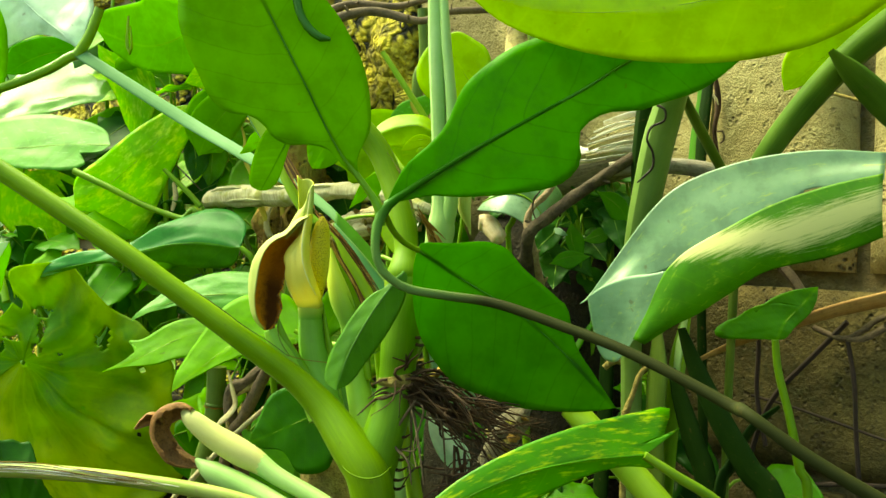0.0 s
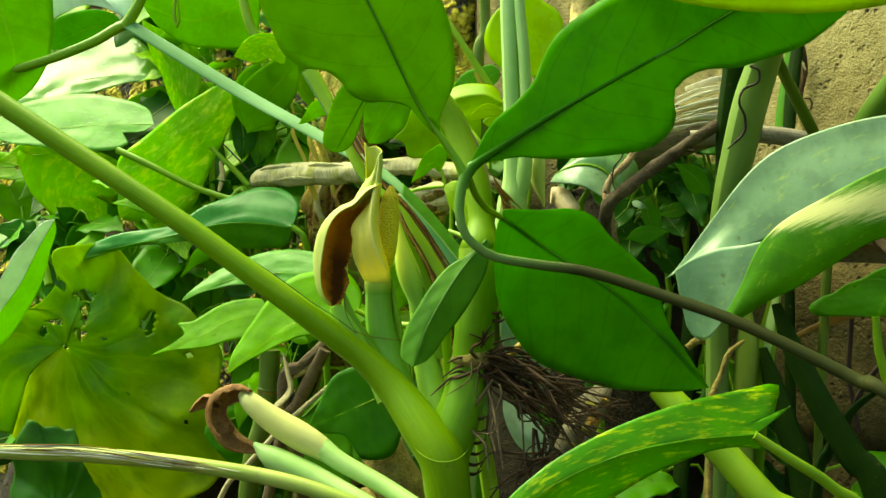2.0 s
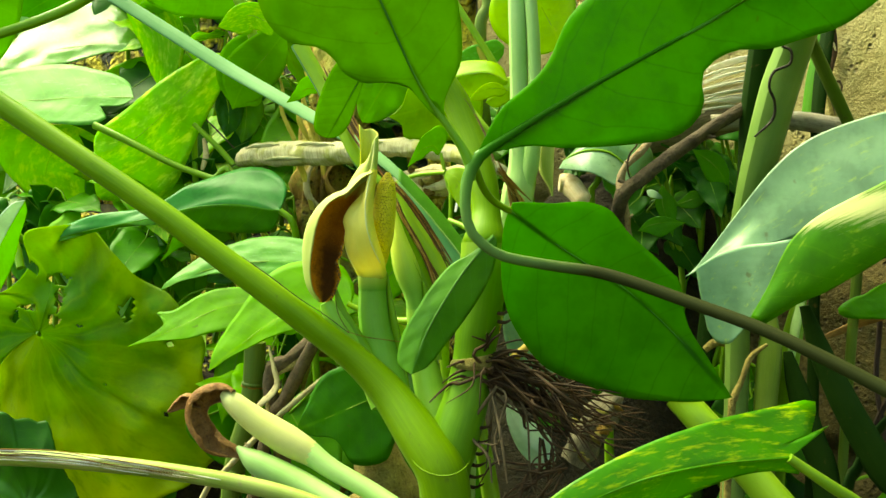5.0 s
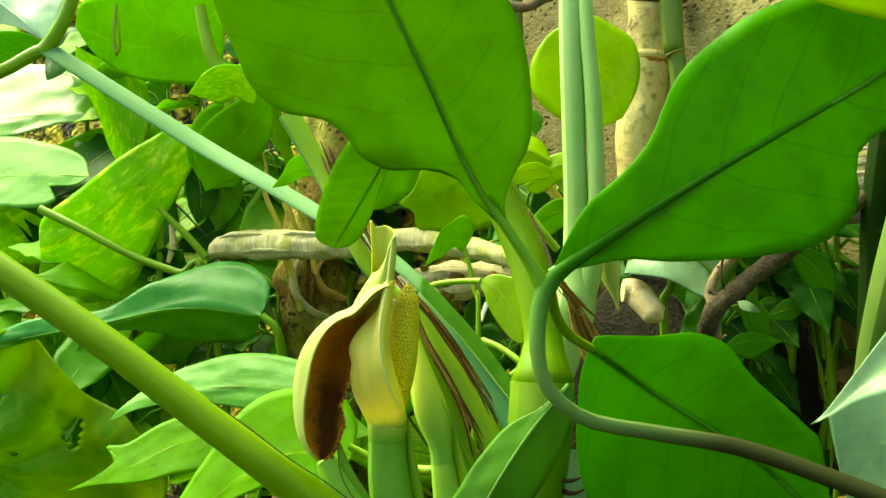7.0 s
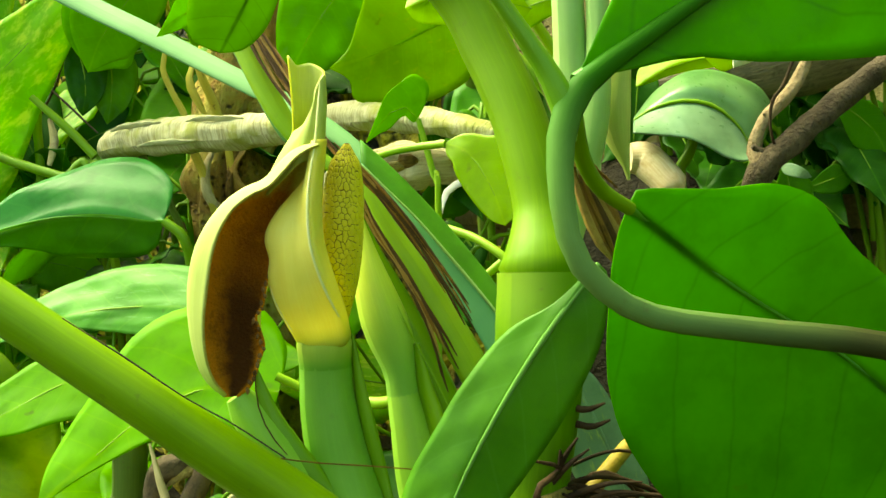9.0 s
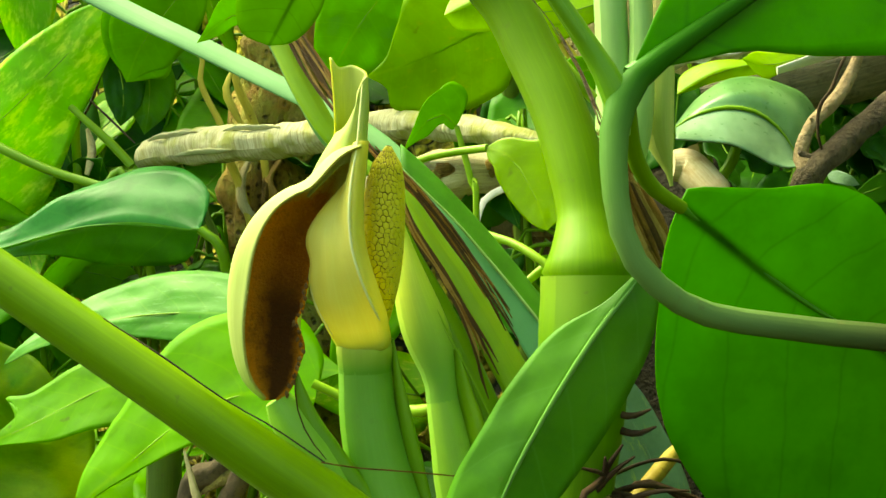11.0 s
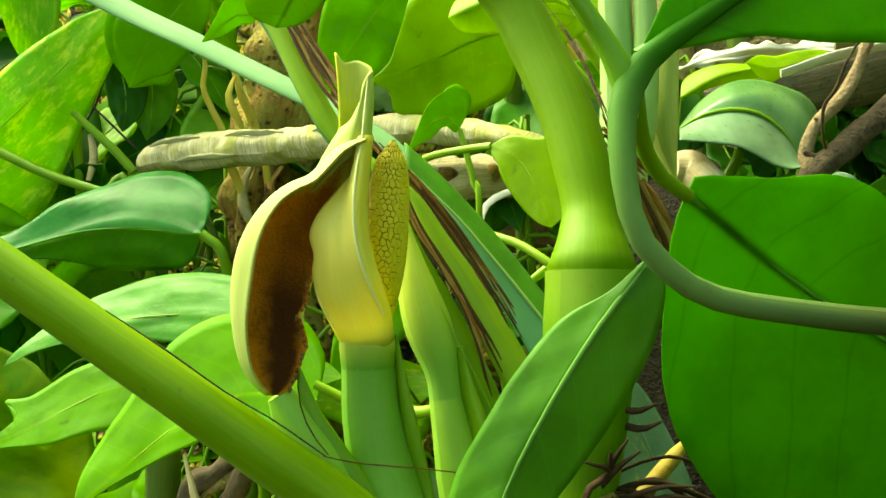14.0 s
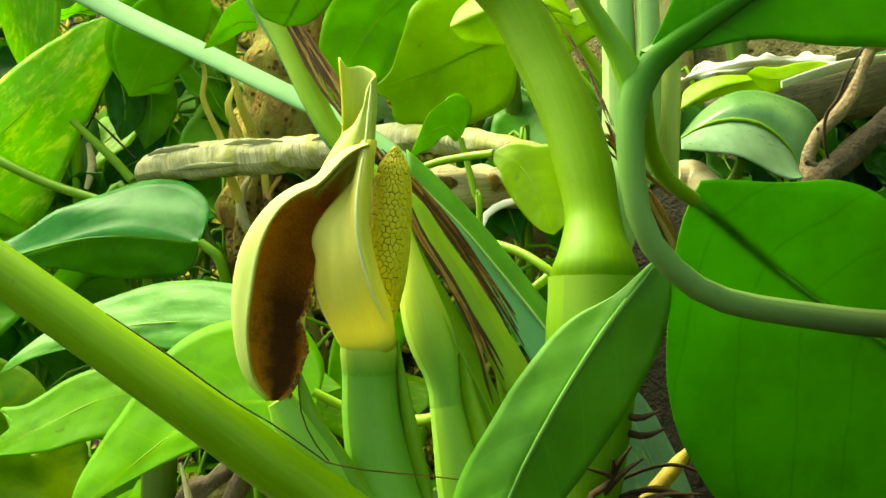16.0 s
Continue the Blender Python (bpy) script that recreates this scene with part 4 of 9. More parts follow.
stem(pale_culm, 'sheath', [(0.1335, 0.668, 0.6772), (0.132, 0.668, 0.6599), (0.1306, 0.668, 0.64), (0.1326, 0.668, 0.6271), (0.1356, 0.668, 0.6177), (0.137, 0.668, 0.6102)], [0.0055, 0.0070, 0.0083, 0.0060, 0.0023, 0.0008], 'cream_green', flat=0.6, label='pale swollen sheath')
stem(pale_culm, 'stem', [(0.1031, 0.66, 0.8496), (0.1046, 0.66, 0.782), (0.1074, 0.66, 0.7278), (0.1101, 0.66, 0.6735), (0.1117, 0.66, 0.6328), (0.1111, 0.66, 0.6137), (0.1067, 0.662, 0.5919), (0.088, 0.67, 0.52), (0.073, 0.68, 0.43), (0.07, 0.685, 0)],
     [0.0065, 0.0070, 0.0072, 0.0073, 0.0091, 0.0128, 0.0110, 0.0110, 0.0110, 0.0130], 'stalk_white')
stem(pale_culm, 'stem', [(0.1092, 0.655, 0.8479), (0.1139, 0.655, 0.7807), (0.1193, 0.655, 0.7269), (0.122, 0.655, 0.6731), (0.12, 0.655, 0.6371), (0.1162, 0.657, 0.6137)],
     [0.0033, 0.0044, 0.0050, 0.0052, 0.0068, 0.0059], 'stalk_white')

old_aroid = thing("sheathed_aroid", (0.06, 0.66, 0), "aroid with blue-green stalks and torn brown sheaths", "plant")
stem(old_aroid, 'petiole', [(0.0249, 0.652, 0.6162), (0.0101, 0.664, 0.6295), (-0.0155, 0.682, 0.646), (-0.0411, 0.697, 0.6592), (-0.0975, 0.728, 0.6883), (-0.1609, 0.76, 0.7207), (-0.2913, 0.8, 0.7944)],
     [0.0029, 0.0045, 0.0055, 0.0059, 0.0066, 0.0073, 0.0070], 'stalk_blue', flat=0.3, across=(0.3, -0.9, 0.3), sides=16, label='blue-green stalk')
stem(old_aroid, 'petiole', [(-0.2901, 0.8, 0.7938), (-0.3022, 0.802, 0.7915), (-0.3277, 0.8, 0.7768), (-0.3667, 0.79, 0.7585), (-0.4232, 0.78, 0.7393)],
     [0.0054, 0.0054, 0.0052, 0.0049, 0.0047], 'stalk_green')
stem(old_aroid, 'petiole', [(-0.2948, 0.8, 0.7922), (-0.289, 0.8, 0.7999), (-0.2798, 0.8, 0.8154), (-0.2696, 0.8, 0.8419)],
     [0.0060, 0.0057, 0.0054, 0.0051], 'stalk_green')
stem(old_aroid, 'petiole', [(-0.0634, 0.66, 0.724), (-0.0436, 0.655, 0.6928), (-0.0316, 0.65, 0.6719), (-0.0202, 0.645, 0.6492), (-0.009, 0.642, 0.6317), (0.0056, 0.64, 0.6183), (0.0214, 0.637, 0.6082), (0.0333, 0.634, 0.5886), (0.0466, 0.632, 0.5684), (0.0596, 0.63, 0.5455), (0.0703, 0.628, 0.5256), (0.0759, 0.626, 0.5123)],
     [0.0064, 0.0061, 0.0058, 0.0055, 0.0047, 0.0033, 0.0030, 0.0047, 0.0060, 0.0074, 0.0076, 0.0075], 'stalk_lime', flat=0.6, across=(0.4, -0.8, 0.4))
stem(old_aroid, 'petiole_edge', [(-0.0091, 0.648, 0.6253), (-0.0152, 0.649, 0.6323), (-0.0255, 0.651, 0.6501), (-0.0375, 0.655, 0.6729), (-0.0511, 0.66, 0.6939), (-0.0702, 0.665, 0.7231)],
     [0.0015, 0.0025, 0.0025, 0.0025, 0.0026, 0.0027], 'stalk_blue', flat=0.6, label='blue-green edge of the stalk')
stem(old_aroid, 'petiole', [(0.0209, 0.634, 0.5945), (0.0264, 0.632, 0.5782), (0.0351, 0.63, 0.5609), (0.0444, 0.628, 0.5427), (0.0536, 0.626, 0.5235), (0.06, 0.624, 0.5079)],
     [0.0014, 0.0046, 0.0065, 0.0069, 0.0068, 0.0068], 'stalk_green', flat=0.6, across=(0.4, -0.8, 0.4))
stem(old_aroid, 'petiole_edge', [(0.0269, 0.618, 0.5786), (0.0343, 0.618, 0.564), (0.0421, 0.618, 0.5483), (0.051, 0.618, 0.5315), (0.0577, 0.618, 0.517)],
     [0.0003, 0.0004, 0.0004, 0.0004, 0.0004], 'stalk_lime', sides=6, label='pale edge of the stalk')
thick(part('wing', sheet_data([[(0.0198, 0.6415, 0.6165), (0.0299, 0.6395, 0.6035), (0.0404, 0.6375, 0.5903), (0.0507, 0.636, 0.5753), (0.0605, 0.635, 0.5594), (0.0702, 0.634, 0.5437), (0.0796, 0.633, 0.5272)],
    [(0.0199, 0.643, 0.6173), (0.0307, 0.6413, 0.605), (0.0419, 0.6395, 0.5924), (0.053, 0.6383, 0.578), (0.0638, 0.6373, 0.563), (0.074, 0.6363, 0.5484), (0.0844, 0.635, 0.5327)],
    [(0.02, 0.644, 0.6181), (0.0316, 0.6425, 0.6065), (0.0435, 0.641, 0.5945), (0.0554, 0.64, 0.5808), (0.0671, 0.639, 0.5667), (0.0778, 0.638, 0.5532), (0.0892, 0.637, 0.5383)]], n=30, across=10), 'wing_blue', old_aroid, 'blue-green half of the folded blade'), 0.0008)
thick(part('wing', sheet_data([[(0.02, 0.644, 0.6181), (0.0316, 0.6425, 0.6065), (0.0435, 0.641, 0.5945), (0.0554, 0.64, 0.5808), (0.0671, 0.639, 0.5667), (0.0778, 0.638, 0.5532), (0.0892, 0.637, 0.5383)],
    [(0.0195, 0.647, 0.6231), (0.0309, 0.646, 0.6124), (0.0424, 0.645, 0.6008), (0.0544, 0.6445, 0.5874), (0.066, 0.6435, 0.5736), (0.0766, 0.6425, 0.5601), (0.0883, 0.6415, 0.5449)],
    [(0.0188, 0.652, 0.6284), (0.0298, 0.652, 0.6186), (0.0412, 0.6515, 0.6073), (0.0534, 0.651, 0.5941), (0.0649, 0.65, 0.5806), (0.0757, 0.649, 0.5669), (0.0876, 0.648, 0.5514)]], n=30, across=10), 'leaf_fold', old_aroid, 'green half of the folded blade'), 0.0008)
stem(old_aroid, 'midrib', [(0.0206, 0.6375, 0.6174), (0.0319, 0.6375, 0.6063), (0.0437, 0.6375, 0.5945), (0.0554, 0.6375, 0.5808), (0.0671, 0.6375, 0.5668), (0.0778, 0.6375, 0.5532), (0.088, 0.6375, 0.5394)],
     [0.0004, 0.0005, 0.0006, 0.0007, 0.0007, 0.0007, 0.0007], 'stalk_white', sides=8, label='pale midrib')
sheath(old_aroid, [(-0.0416, 0.648, 0.7066), (-0.0288, 0.645, 0.6815), (-0.0184, 0.641, 0.6634), (-0.0071, 0.636, 0.6468), (0.0049, 0.628, 0.6313), (0.0146, 0.624, 0.6206)], [0.0033, 0.0040, 0.0042, 0.0040, 0.0040, 0.0035], 8, ['dry_dark', 'dry_tan', 'dry_dark', 'dry_brown'], 3)
sheath(old_aroid, [(0.0026, 0.628, 0.6341), (0.0146, 0.624, 0.6213), (0.0272, 0.623, 0.6084), (0.0397, 0.623, 0.5932), (0.051, 0.623, 0.5773), (0.0611, 0.622, 0.5615), (0.069, 0.621, 0.5481), (0.0752, 0.62, 0.537)], [0.0029, 0.0029, 0.0020, 0.0023, 0.0029, 0.0032, 0.0032, 0.0023], 7, ['dry_dark', 'dry_brown', 'dry_dark', 'dry_tan'], 5)
sheath(old_aroid, [(0.0207, 0.622, 0.6068), (0.0273, 0.621, 0.5909), (0.0375, 0.62, 0.5758), (0.0461, 0.619, 0.561), (0.0528, 0.618, 0.5472), (0.0582, 0.617, 0.5335), (0.0633, 0.616, 0.5196)], [0.0016, 0.0016, 0.0013, 0.0016, 0.0027, 0.0043, 0.0049], 6, ['dry_dark', 'dry_tan', 'dry_brown', 'dry_tan', 'dry_dark'], 9)
stem(old_aroid, 'dry_sheath', [(0.1138, 0.606, 0.61), (0.1194, 0.6055, 0.6001), (0.1248, 0.6059, 0.5898), (0.1275, 0.6056, 0.5803)],
     [0.0005, 0.0019, 0.0016, 0.0003], 'dry_brown', flat=0.7, sides=7, step=0.008, lumps=0.35, seed=0)
stem(old_aroid, 'dry_sheath', [(0.1084, 0.6052, 0.6198), (0.1123, 0.606, 0.6093), (0.1178, 0.6058, 0.5994), (0.1231, 0.6057, 0.5889), (0.126, 0.6056, 0.5795)],
     [0.0003, 0.0013, 0.0016, 0.0017, 0.0005], 'dry_tan', flat=0.7, sides=7, step=0.008, lumps=0.35, seed=1)
stem(old_aroid, 'dry_sheath', [(0.1076, 0.6055, 0.6196), (0.111, 0.6059, 0.6089), (0.1158, 0.6055, 0.5986), (0.1211, 0.6055, 0.5878), (0.1249, 0.6054, 0.5791)],
     [0.0003, 0.0009, 0.0015, 0.0016, 0.0005], 'dry_dark', flat=0.7, sides=7, step=0.008, lumps=0.35, seed=2)
stem(old_aroid, 'dry_sheath', [(0.1072, 0.6058, 0.6194), (0.1099, 0.6056, 0.6085), (0.1144, 0.6056, 0.5979), (0.1192, 0.6053, 0.587), (0.1229, 0.6059, 0.578)],
     [0.0003, 0.0013, 0.0013, 0.0016, 0.0004], 'dry_brown', flat=0.7, sides=7, step=0.008, lumps=0.35, seed=3)
stem(old_aroid, 'dry_sheath', [(0.1059, 0.6057, 0.619), (0.108, 0.6059, 0.6078), (0.1124, 0.6054, 0.5969), (0.1169, 0.6058, 0.5857), (0.122, 0.6056, 0.5775)],
     [0.0003, 0.0009, 0.0012, 0.0018, 0.0005], 'dry_brown', flat=0.7, sides=7, step=0.008, lumps=0.35, seed=4)
stem(old_aroid, 'dry_sheath', [(0.1046, 0.6057, 0.6186), (0.1071, 0.6055, 0.6076), (0.1108, 0.6058, 0.5962), (0.1156, 0.6053, 0.5851), (0.1214, 0.6057, 0.5773)],
     [0.0003, 0.0012, 0.0018, 0.0017, 0.0004], 'dry_tan', flat=0.7, sides=7, step=0.008, lumps=0.35, seed=5)
fibres(old_aroid, 'dry_sheath', [(0.0996, 0.575, 0.6234), (0.0916, 0.585, 0.6466), (0.0818, 0.59, 0.6659), (0.0716, 0.592, 0.6789)], 0.0016, 5, ['dry_brown', 'bark'], 4)
fibres(old_aroid, 'dry_sheath', [(0.1189, 0.6, 0.6069), (0.1104, 0.6, 0.6152), (0.1018, 0.6, 0.6256), (0.0944, 0.6, 0.636)], 0.0055, 8, ['dry_brown', 'dry_orange'], 5)
stem(old_aroid, 'thread', [(0.0001, 0.56, 0.513), (0.0106, 0.575, 0.5074), (0.0304, 0.58, 0.5048), (0.0506, 0.585, 0.5017)],
     [0.0003, 0.0003, 0.0003, 0.0002], 'dry_brown', sides=5, step=0.01)
stem(aroid, 'dry_edge', [(-0.0764, 0.562, 0.5623), (-0.0548, 0.563, 0.5481), (-0.0345, 0.565, 0.5335), (-0.0191, 0.568, 0.5238), (-0.0007, 0.571, 0.5103)],
     [0.0002, 0.0003, 0.0003, 0.0003, 0.0002], 'wire', lumps=0.8, sides=5, step=0.008)


def spadix(parent, base, tip, r, rows=32, ring=20, name="spadix"):
    """A club covered with domed, many-sided kernels in staggered rings."""
    a, b = Vector(base), Vector(tip)
    way = (b - a).normalized()
    x = way.orthogonal().normalized()
    y = way.cross(x)
    n = 10
    prof = [0.50, 0.68, 0.84, 0.95, 1.0, 1.0, 0.97, 0.91, 0.82, 0.64, 0.10]
    body = part(name, tube_data([a.lerp(b, i / n) for i in range(n + 1)], [r * 0.95 * p for p in prof], sides=20, step=0.003), "spadix_gap", parent)
    verts, faces, uvs = [], [], []
    height = (b - a).length

    def surface(i, h, lift):
        """A point on the club at i steps round and share h up, shifted a little so that no two cells are alike."""
        f = math.tau * i / ring
        spot = Vector((math.cos(f) * 4.1, math.sin(f) * 4.1, h * rows * 0.9))
        f += 0.17 * noise.noise(spot) * math.tau / ring * 3.2
        h = min(max(h + 0.9 * noise.noise(spot + Vector((9, 5, 2))) / rows, 0.0), 0.999)
        k = min(int(h * n), n - 1)
        rr = r * (prof[k] + (prof[k + 1] - prof[k]) * (h * n - k))
        return a + way * (height * h) + (x * math.cos(f) + y * math.sin(f)) * (rr + lift)

    for j in range(rows):
        h = (j + 0.5) / rows
        for i in range(ring):
            at = i + 0.5 * (j % 2)
            corners = [(at, h + 0.667 / rows), (at - 0.5, h + 0.333 / rows), (at - 0.5, h - 0.333 / rows), (at, h - 0.667 / rows), (at + 0.5, h - 0.333 / rows), (at + 0.5, h + 0.333 / rows)]
            c0 = len(verts)
            mid = surface(at, h, 0.00012)
            for lift, size in ((-0.0006, 0.92), (-0.00002, 0.88), (0.00008, 0.68)):
                for q in corners:
                    p = surface(q[0], q[1], lift)
                    verts.append(mid.lerp(p, size) + (p - surface(q[0], q[1], 0.00012)) * (1 - size))
                    uvs.append((h, i / ring))
            for lv in (0, 6):
                for q in range(6):
                    p = (q + 1) % 6
                    faces.append((c0 + lv + q, c0 + lv + p, c0 + lv + 6 + p, c0 + lv + 6 + q))
            faces.append(tuple(c0 + 12 + q for q in range(6)))
    tagged(part("kernel", (verts, faces, uvs), "kernel", body, "pale yellow kernels parted by olive cracks"), kind="stuff")
    return body


open_flower = new("flower_head")
open_flower.parent = aroid
tagged(open_flower, "open cream flower hood round a yellow spadix")
brown_flower = new("flower_head")
brown_flower.parent = aroid
tagged(brown_flower, "older flower hood with a brown felted inside")
closed_flower = new("flower_head")
closed_flower.parent = aroid
tagged(closed_flower, "closed yellow-green flower bud")

spadix(open_flower, (0.0128, 0.604, 0.5523), (0.0200, 0.596, 0.6239), 0.0088, 34, 24)
thick(part('spathe', sheet_data([[(0.0008, 0.6, 0.5463), (-0.003, 0.5935, 0.5555), (-0.0067, 0.589, 0.5647), (-0.0083, 0.5865, 0.5742), (-0.0074, 0.585, 0.5811), (-0.009, 0.585, 0.5873), (-0.008, 0.585, 0.5925), (-0.0042, 0.586, 0.5987), (0.0013, 0.587, 0.6051), (0.0056, 0.588, 0.6101), (0.0081, 0.588, 0.6164), (0.0105, 0.589, 0.6214)],
    [(0.0054, 0.5938, 0.5466), (0.0028, 0.589, 0.5553), (0.0004, 0.583, 0.5651), (-0.0007, 0.58, 0.5755), (-0.0009, 0.579, 0.5837), (-0.0011, 0.58, 0.5908), (0.0007, 0.5815, 0.5969), (0.0042, 0.5835, 0.6037), (0.0064, 0.585, 0.6093), (0.0085, 0.5865, 0.6152), (0.0108, 0.588, 0.6213)],
    [(0.0115, 0.5925, 0.5468), (0.01, 0.588, 0.5554), (0.008, 0.582, 0.5652), (0.0056, 0.579, 0.5755), (0.0038, 0.5785, 0.5837), (0.0031, 0.5795, 0.5918), (0.0036, 0.5805, 0.5989), (0.0053, 0.5825, 0.6061), (0.0071, 0.5845, 0.6124), (0.009, 0.586, 0.6177), (0.0112, 0.587, 0.6225)],
    [(0.0172, 0.5945, 0.5474), (0.0159, 0.588, 0.559), (0.0129, 0.582, 0.5683), (0.0104, 0.5785, 0.5766), (0.0084, 0.577, 0.5847), (0.0072, 0.577, 0.5938), (0.0068, 0.578, 0.6019), (0.0072, 0.58, 0.6091), (0.0081, 0.582, 0.6163), (0.009, 0.5845, 0.6237)],
    [(0.0189, 0.5972, 0.5488), (0.0172, 0.588, 0.5606), (0.0144, 0.5815, 0.5693), (0.0121, 0.578, 0.5776), (0.01, 0.577, 0.5867), (0.0092, 0.577, 0.5958), (0.0095, 0.578, 0.6049), (0.0103, 0.581, 0.6152), (0.0111, 0.5845, 0.6247)],
    [(0.0195, 0.5995, 0.5507), (0.0188, 0.5925, 0.5603), (0.0163, 0.5885, 0.57), (0.0136, 0.5865, 0.5794), (0.0116, 0.586, 0.5887), (0.011, 0.5865, 0.598), (0.0113, 0.5875, 0.6074), (0.012, 0.589, 0.6168), (0.0127, 0.59, 0.6252)]], n=52, across=26), ['cream', 'cream'], open_flower, 'cream front of the hood with a wavy edge'), 0.0008, 1.0)
thick(part('spathe', sheet_data([[(-0.0105, 0.593, 0.6046), (-0.0095, 0.5935, 0.611), (-0.0072, 0.594, 0.6165), (-0.0036, 0.594, 0.6226), (-0.0006, 0.594, 0.6272), (-0.0005, 0.595, 0.6364), (-0.0013, 0.596, 0.6472), (-0.0023, 0.597, 0.6571)],
    [(-0.007, 0.6, 0.6092), (-0.005, 0.601, 0.6146), (-0.0025, 0.602, 0.6211), (-0.0001, 0.602, 0.6287), (0.0006, 0.602, 0.6373), (0.0001, 0.602, 0.6459), (0.0003, 0.601, 0.6542)],
    [(0.0006, 0.604, 0.6154), (0.0022, 0.605, 0.6203), (0.004, 0.605, 0.6257), (0.0049, 0.605, 0.6322), (0.0055, 0.604, 0.6397), (0.0057, 0.603, 0.6482), (0.0058, 0.602, 0.6549)],
    [(0.0082, 0.6, 0.6155), (0.009, 0.6, 0.6198), (0.0101, 0.6, 0.6262), (0.0108, 0.6, 0.6348), (0.0112, 0.6, 0.6444), (0.011, 0.599, 0.6522)],
    [(0.0112, 0.593, 0.6108), (0.0116, 0.593, 0.6161), (0.0121, 0.593, 0.6234), (0.0124, 0.594, 0.633), (0.0127, 0.595, 0.6426), (0.0124, 0.596, 0.6496)]], n=36, across=22), ['cream_green', 'cream_tip'], open_flower, 'tall pointed back of the hood'), 0.0008, 1.0, 1)
thick(part('spathe', sheet_data([[(-0.0105, 0.593, 0.6046), (-0.0095, 0.5935, 0.611), (-0.0072, 0.594, 0.6165), (-0.0036, 0.594, 0.6226), (-0.0012, 0.594, 0.6262), (0.0001, 0.594, 0.6285)],
    [(-0.0045, 0.588, 0.6094), (-0.0028, 0.588, 0.6137), (-0.0007, 0.588, 0.6189), (0.0014, 0.588, 0.6241), (0.0035, 0.5885, 0.6279), (0.0049, 0.589, 0.631)],
    [(0.0018, 0.5855, 0.6146), (0.0031, 0.5855, 0.6177), (0.0045, 0.5855, 0.6214), (0.0061, 0.586, 0.627), (0.0077, 0.587, 0.6333), (0.0088, 0.588, 0.6384)],
    [(0.007, 0.587, 0.6171), (0.0077, 0.5865, 0.6208), (0.0083, 0.5865, 0.6249), (0.0091, 0.587, 0.6312), (0.0098, 0.5885, 0.6386), (0.0106, 0.59, 0.6461)],
    [(0.011, 0.588, 0.6147), (0.0113, 0.5875, 0.6188), (0.0117, 0.5875, 0.6234), (0.0121, 0.588, 0.6302), (0.0125, 0.59, 0.6388), (0.0123, 0.592, 0.6489)],
    [(0.0118, 0.592, 0.6129), (0.012, 0.592, 0.6175), (0.0124, 0.592, 0.6229), (0.0127, 0.593, 0.6308), (0.0131, 0.594, 0.6393), (0.0124, 0.596, 0.6496)]], n=36, across=22), ['cream_green', 'cream_green'], open_flower, 'rolled edge of the hood'), 0.0008, -1.0)
stem(open_flower, 'rim', [(0.0186, 0.594, 0.5543), (0.0166, 0.586, 0.5608), (0.0137, 0.5795, 0.569), (0.0111, 0.5763, 0.5772), (0.009, 0.575, 0.5857), (0.0081, 0.575, 0.5947), (0.0081, 0.576, 0.6038), (0.0088, 0.5785, 0.613), (0.0099, 0.5825, 0.6221), (0.0107, 0.586, 0.6352), (0.0112, 0.589, 0.646)],
     [0.0002, 0.0004, 0.0005, 0.0005, 0.0005, 0.0005, 0.0005, 0.0004, 0.0004, 0.0004, 0.0002], 'cream_rim', sides=8, step=0.003, label='pale ridge of the rolled margin')
stem(open_flower, 'rim', [(-0.0013, 0.593, 0.553), (-0.0043, 0.5895, 0.5592), (-0.0068, 0.5875, 0.5658), (-0.0082, 0.586, 0.5742), (-0.0073, 0.5847, 0.5811), (-0.009, 0.5847, 0.5873), (-0.0079, 0.5847, 0.5925), (-0.0041, 0.5857, 0.5987), (0.0014, 0.5867, 0.6051), (0.0056, 0.5877, 0.6101), (0.0082, 0.5877, 0.6163)],
     [0.0002, 0.0003, 0.0004, 0.0004, 0.0004, 0.0004, 0.0004, 0.0004, 0.0004, 0.0003, 0.0002], 'cream_rim', sides=8, step=0.003, label='pale wavy margin')
